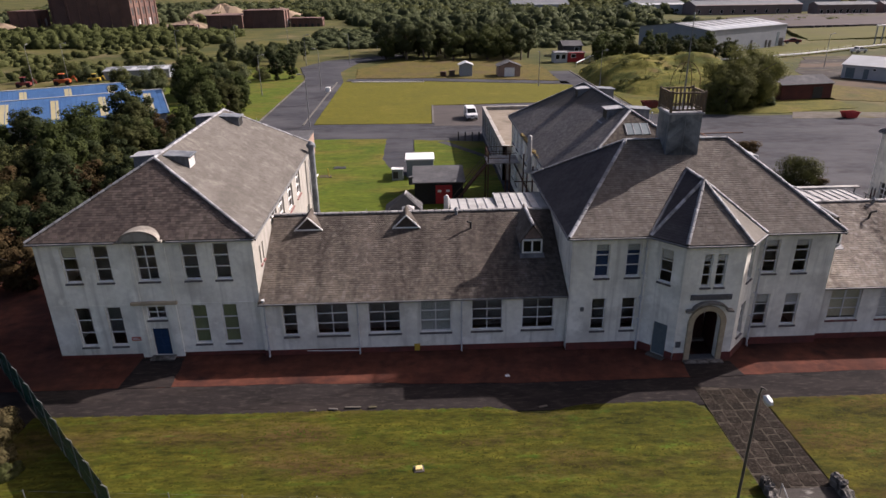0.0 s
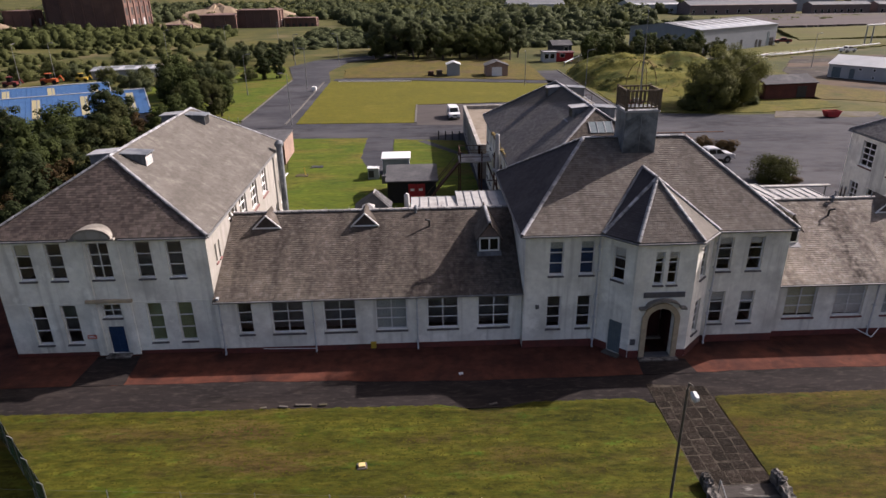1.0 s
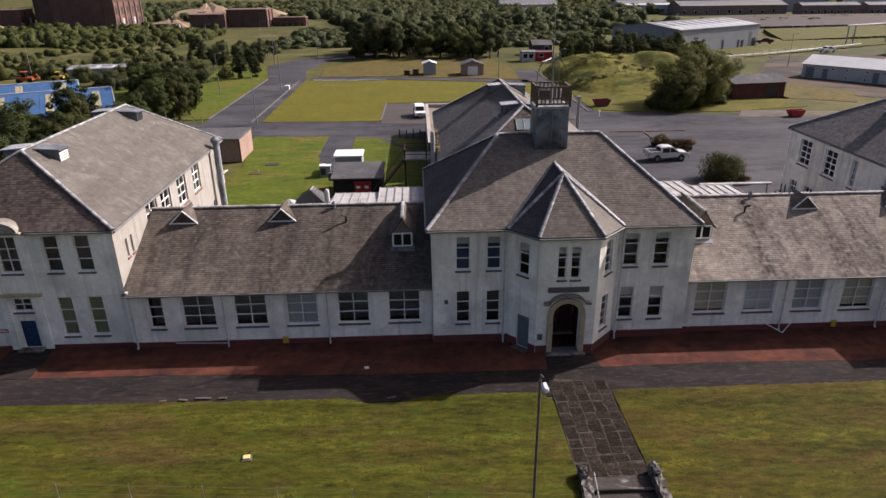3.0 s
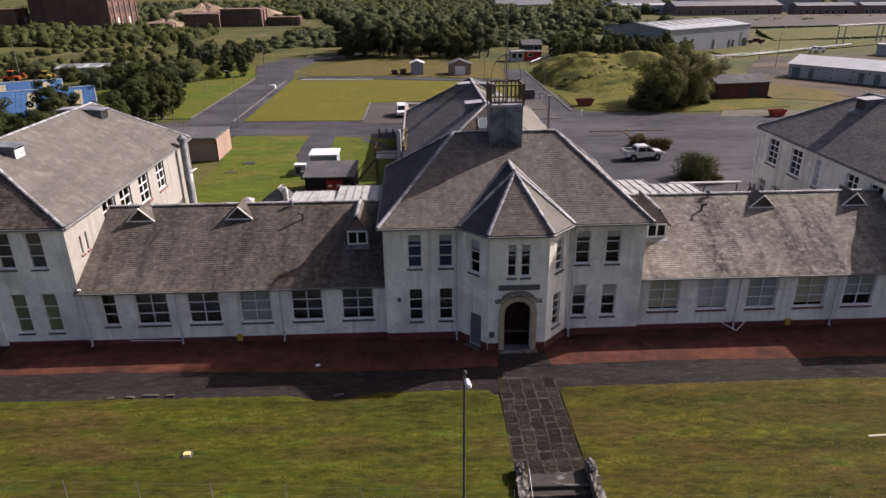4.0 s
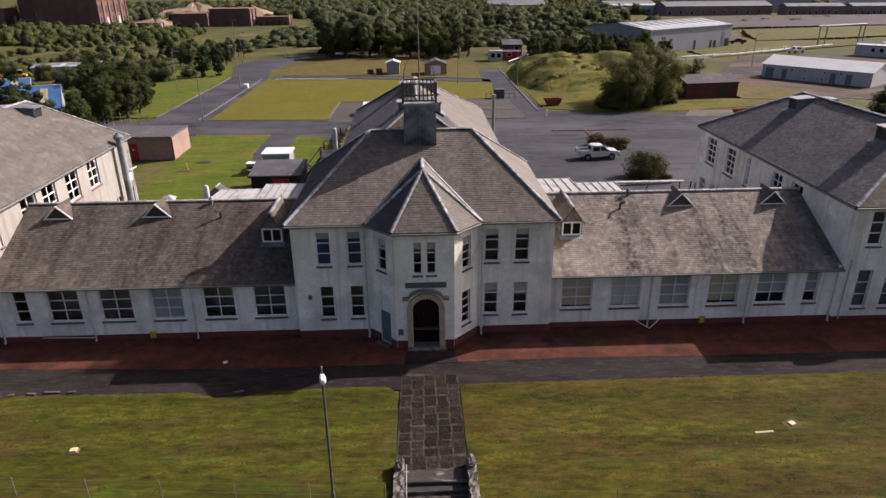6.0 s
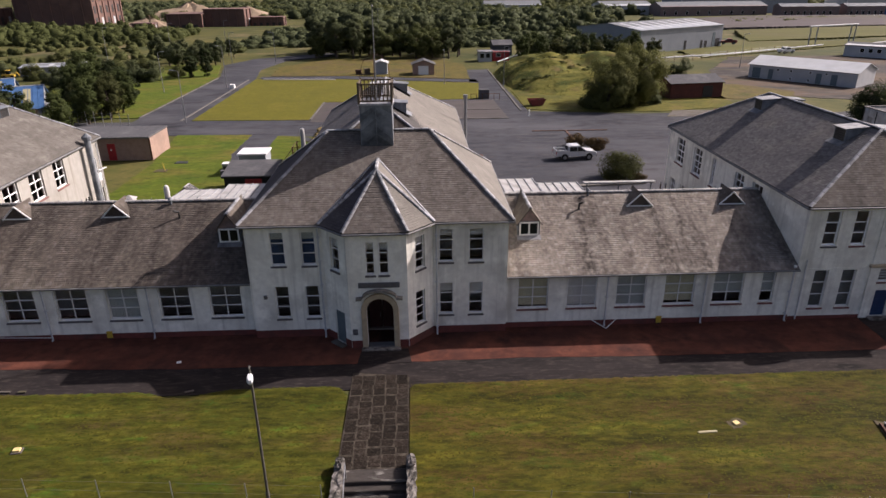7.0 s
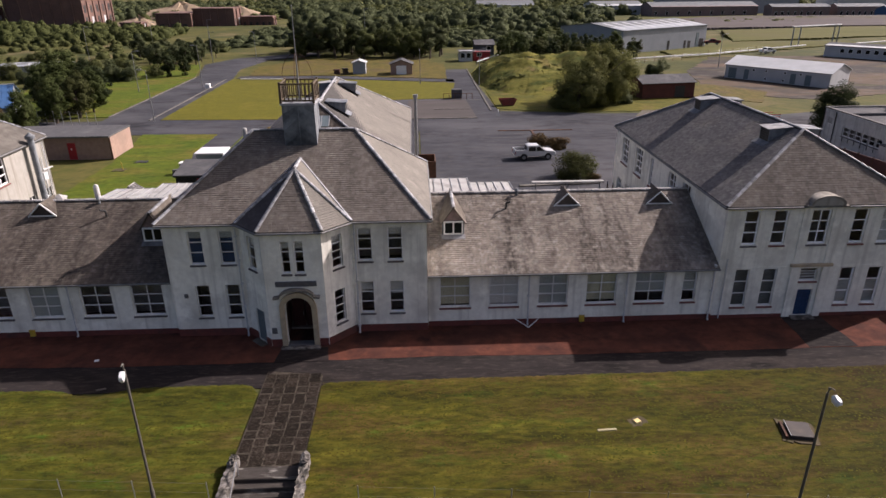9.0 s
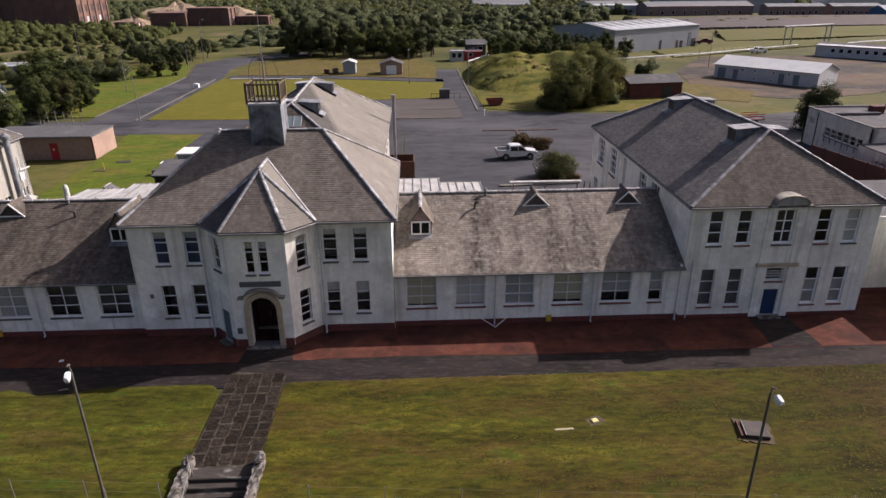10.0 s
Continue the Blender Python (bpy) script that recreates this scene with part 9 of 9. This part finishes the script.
for x, y in spread([(-27, 160), (-18, 160), (14, 154), (17, 162), (14, 186), (-30, 190)], 4.6, 63):
    plant(R.choice(kinds["tall"]), x, y, -0.5, R.uniform(1.0, 1.4), R)
for x, y in spread([(-62, 138), (-51, 142), (-46, 165), (-60, 176), (-72, 160)], 5.5, 64):
    plant(R.choice(kinds["tall"]), x, y, -0.5, R.uniform(0.6, 0.9), R)
for x, y in spread([(30, 147), (36, 141), (46, 139), (62, 139), (70, 146), (64, 158), (40, 166)], 3.8, 65):
    plant(R.choice(kinds["broad"][:3]), x, y, -0.4, R.uniform(0.85, 1.1), R)
big = tree_kind(60, 9.2, -2.6, 11.3, 120, 44000, 0.125, "leafbroad", "large spreading dull green tree beside the car park", trunk=0.4, name="broad_tree", puff=(0.12, 0.22))
plant(big, 41.5, 81.5, 0, 1.0, R)
big2 = tree_kind(71, 6.6, -2.8, 8.8, 70, 24000, 0.12, "leafbroad", "rounded dull green tree before the larger one", trunk=0.3, name="broad_tree", puff=(0.14, 0.26))
plant(big2, 36.4, 76.4, 0, 1.0, R)
plant(kinds["bush"][0], 33.5, 76.5, 0, 0.9, R)
plant(kinds["bush"][1], 46, 80, 0, 0.9, R)
for x, y, s in ((-62.5, 66, 1.3), (-60.5, 67.5, 1.1)):
    plant(kinds["broad"][2], x, y, 0, s, R)
for x, y, s in ((63.2, 114, 1.35),):
    plant(kinds["bush"][1], x, y, 0, s, R)
pine = tree_kind(72, 4.0, -2.0, 8.3, 70, 14000, 0.12, "leafshade", "dark bushy cypress beside the flat-roofed building", trunk=0.25, name="cypress", puff=(0.2, 0.34))
plant(pine, 69.7, 55.6, -0.3, 1.0, R)
shrub = tree_kind(66, 3.1, -1.6, 4.1, 46, 9800, 0.085, "leafdull", "dense green shrub in the car park island", "shrub", trunk=0.07, name="shrub")
plant(shrub, 25.9, 33.6, 0, 1.0, R)
rust = tree_kind(67, 1.8, -0.9, 2.0, 16, 5000, 0.08, "leafrust", "low rust-brown shrub in the car park island", "shrub", trunk=0.06, name="shrub")
plant(rust, 26.4, 47.6, 0, 1.0, R)
plant(rust, 24.6, 49.6, 0, 0.95, R)
plant(rust, 27.4, 32.4, 0, 0.6, R)
dry = tree_kind(68, 1.5, -0.6, 1.6, 16, 4800, 0.062, "leafdry", "dry scrubby bush behind the fence", "bush", trunk=0.05, name="scrub_bush")
for x, y, s in ((-39.4, -7.4, 1.0), (-41.6, -6.2, 1.15), (-41.0, -9.0, 0.9), (-43.4, -8.0, 1.1), (-43.5, -5.4, 1.0), (-38.4, -9.3, 0.6), (-45.8, -7.0, 1.1), (-45.5, -10, 1.0)):
    plant(dry, x, y, 0, s, R)
low = tree_kind(69, 1.3, -0.5, 1.3, 14, 4200, 0.065, "leafolive", "low green bush behind the fence", "bush", trunk=0.05, name="scrub_bush")
for x, y, s in ((-40.2, -8.2, 1.0), (-42.6, -7.2, 1.2), (-37.6, -10.4, 0.7), (-44.6, -9.0, 1.1)):
    plant(low, x, y, 0, s, R)
gorse = tree_kind(70, 0.42, 0.1, 0.85, 10, 500, 0.05, "leafyellow", "bright yellow flowering weed behind the fence", "flowers", trunk=0.02, name="flower_clump")
for x, y, s in ((-38.6, -10.2, 1.0), (-39.3, -10.0, 0.8), (-38.9, -10.9, 0.7)):
    plant(gorse, x, y, 0.1, s, R)


def core(rng, n=15, k=9):
    """The dense inside of a far bush: a lumpy dome of triangles, with the normals of its surface."""
    off = Vector(rng.uniform(0, 90, 3))
    P = np.zeros((k + 1, n, 3))
    for j in range(k + 1):
        for i in range(n):
            d = Vector((math.sin(math.pi * j / k) * math.cos(2 * math.pi * i / n), math.sin(math.pi * j / k) * math.sin(2 * math.pi * i / n), math.cos(math.pi * j / k)))
            q = d * (0.64 + 0.48 * noise.noise(d * 2.1 + off) + 0.22 * noise.noise(d * 4.7 + off))
            P[j, i] = (q.x, q.y, 0.28 + 0.72 * q.z)
    V = []
    for j in range(k):
        for i in range(n):
            a, b, c, d = P[j, i], P[j + 1, i], P[j + 1, (i + 1) % n], P[j, (i + 1) % n]
            V += [a, b, c] if j < k - 1 else []
            V += [a, c, d] if j else []
            if j == k - 1:
                V += [a, b, d]
    V = np.array(V)
    N_ = V - np.array([0, 0, 0.2])
    return V, N_ / (np.linalg.norm(N_, axis=1)[:, None] + 1e-6)


def thicket(name, spots, key, label, n, size, seed, dense=True):
    """Far scrub or woodland as one object: bushes of many leaves. spots: (x, y, z, radius, height)."""
    rng = np.random.default_rng(seed)
    protos = []
    for _ in range(6):
        V, _q, nn = leaves(rng, 1.0, -0.35, 1.0, 18, n, size)
        cv, cn = core(rng)
        protos.append((np.concatenate([cv, V]), np.concatenate([cn, nn])) if dense else (V, nn))
    parts_, soft = [], []
    for x, y, z, r, h in spots:
        a = rng.uniform(0, 6.28)
        c, s = math.cos(a), math.sin(a)
        p, nn = protos[rng.integers(0, 6)]
        q = np.stack([(p[:, 0] * c - p[:, 1] * s) * r + x, (p[:, 0] * s + p[:, 1] * c) * r + y, p[:, 2] * h + z], 1)
        parts_.append(q)
        soft.append(np.stack([nn[:, 0] * c - nn[:, 1] * s, nn[:, 0] * s + nn[:, 1] * c, nn[:, 2]], 1))
    V = np.concatenate(parts_)
    ob = fast(name, V, np.arange(len(V)).reshape(-1, 3), M[key], normals=np.concatenate(soft))
    return tagged(ob, label, "woodland", kind="stuff")


def ground_z(x, y):
    z = -0.06
    if y > 118:
        z += min(1.0, (y - 118) / 60) * 0.8 * noise.noise(Vector((x * 0.02, y * 0.02, 0)))
        z -= 0.012 * max(0.0, y - 150) * (1 if y < 600 else 600 / y)
    return z


def clear(x, y):
    """Where no building or open ground stands."""
    if -275 < x < -55 and 326 < y < 412:
        return False
    if y > 150 and x > 62 and y < 236 and x < 125:
        return False
    if -50 < x < 20 and y < 200:
        return False
    return True


def patchy(s, lo, seed):
    return lambda x, y: clear(x, y) and noise.noise(Vector((x * s, y * s, seed))) > lo


def bushes(ring, gap, seed, keep, r0, r1, h0, h1):
    q = random.Random(seed)
    return [(x, y, ground_z(x, y) - 0.2, q.uniform(r0, r1), q.uniform(h0, h1)) for x, y in spread(ring, gap, seed, keep)]


west_scrub = bushes([(-210, 118), (-108, 128), (-78, 142), (-52, 178), (-60, 225), (-230, 232)], 4.0, 81, patchy(0.04, 0.0, 4.0), 1.2, 3.0, 1.0, 3.0)
west_belt = bushes([(-260, 218), (-150, 222), (-92, 228), (-100, 292), (-150, 318), (-280, 330)], 4.4, 82, patchy(0.028, -0.24, 1.0), 1.8, 4.8, 2.0, 6.0)
thicket("scrub", west_scrub, "leafolive", "patchy olive scrub bushes over rough grass", 380, 0.08, 1)
thicket("woodland", west_belt, "leaf", "dense belt of green scrub woodland", 420, 0.082, 2)
mid_wood = bushes([(-60, 198), (-20, 192), (30, 190), (58, 200), (62, 236), (20, 262), (-62, 300)], 4.2, 83, patchy(0.02, -0.22, 6.0), 2.4, 4.4, 1.6, 3.4)
thicket("woodland", mid_wood, "leafdark", "dark green woodland beyond the field", 300, 0.10, 3)
heath = bushes([(26, 264), (62, 240), (112, 264), (122, 330), (-40, 332), (-52, 300)], 4.4, 87, clear, 2.6, 4.4, 0.9, 2.0)
thicket("scrub", heath, "leaf", "low green shrubs in the clearing beyond the wood", 170, 0.11, 7)
clumps_ = bushes([(26, 264), (62, 240), (112, 264), (122, 330), (-40, 332), (-52, 300)], 7.0, 88, patchy(0.03, 0.15, 2.0), 3.5, 5.5, 3.5, 6.5)
thicket("woodland", clumps_, "leafdark", "rounded dark trees standing in the low shrubs", 300, 0.095, 8)
ring = [(-330, 420), (-60, 330), (120, 330), (128, 415), (250, 460), (420, 560), (420, 760), (-420, 760)]
far_a = bushes(ring, 8.5, 84, patchy(0.012, 0.0, 9.0), 4.5, 8.5, 5.0, 9.0)
far_b = bushes(ring, 8.5, 89, lambda x, y: clear(x, y) and -0.42 < noise.noise(Vector((x * 0.012, y * 0.012, 9.0))) <= 0.0, 4.0, 8.0, 3.0, 7.0)
thicket("woodland", far_a, "leafdark", "far woodland of dull green trees", 150, 0.125, 4)
thicket("woodland", far_b, "leafolive", "far olive scrub between the woods", 150, 0.125, 9)
edge_wood = bushes([(112, 262), (150, 300), (300, 318), (300, 332), (150, 340), (118, 330)], 6.0, 85, patchy(0.03, -0.05, 3.0), 3.0, 5.0, 1.5, 3.2)
thicket("woodland", edge_wood, "leafolive", "low olive scrub along the airfield", 170, 0.11, 5)
dune_scrub = bushes([(24, 98), (50, 96), (52, 132), (24, 130)], 2.0, 86, lambda x, y: noise.noise(Vector((x * 0.10, y * 0.16, 2))) > 0.2, 0.7, 1.6, 0.3, 0.7)
dune_scrub = [(x, y, mound_z(x, y) - 0.1, r, h) for x, y, z, r, h in dune_scrub]
thicket("scrub", dune_scrub, "leafolive", "low scrub on the grassy mound", 760, 0.066, 6, False)
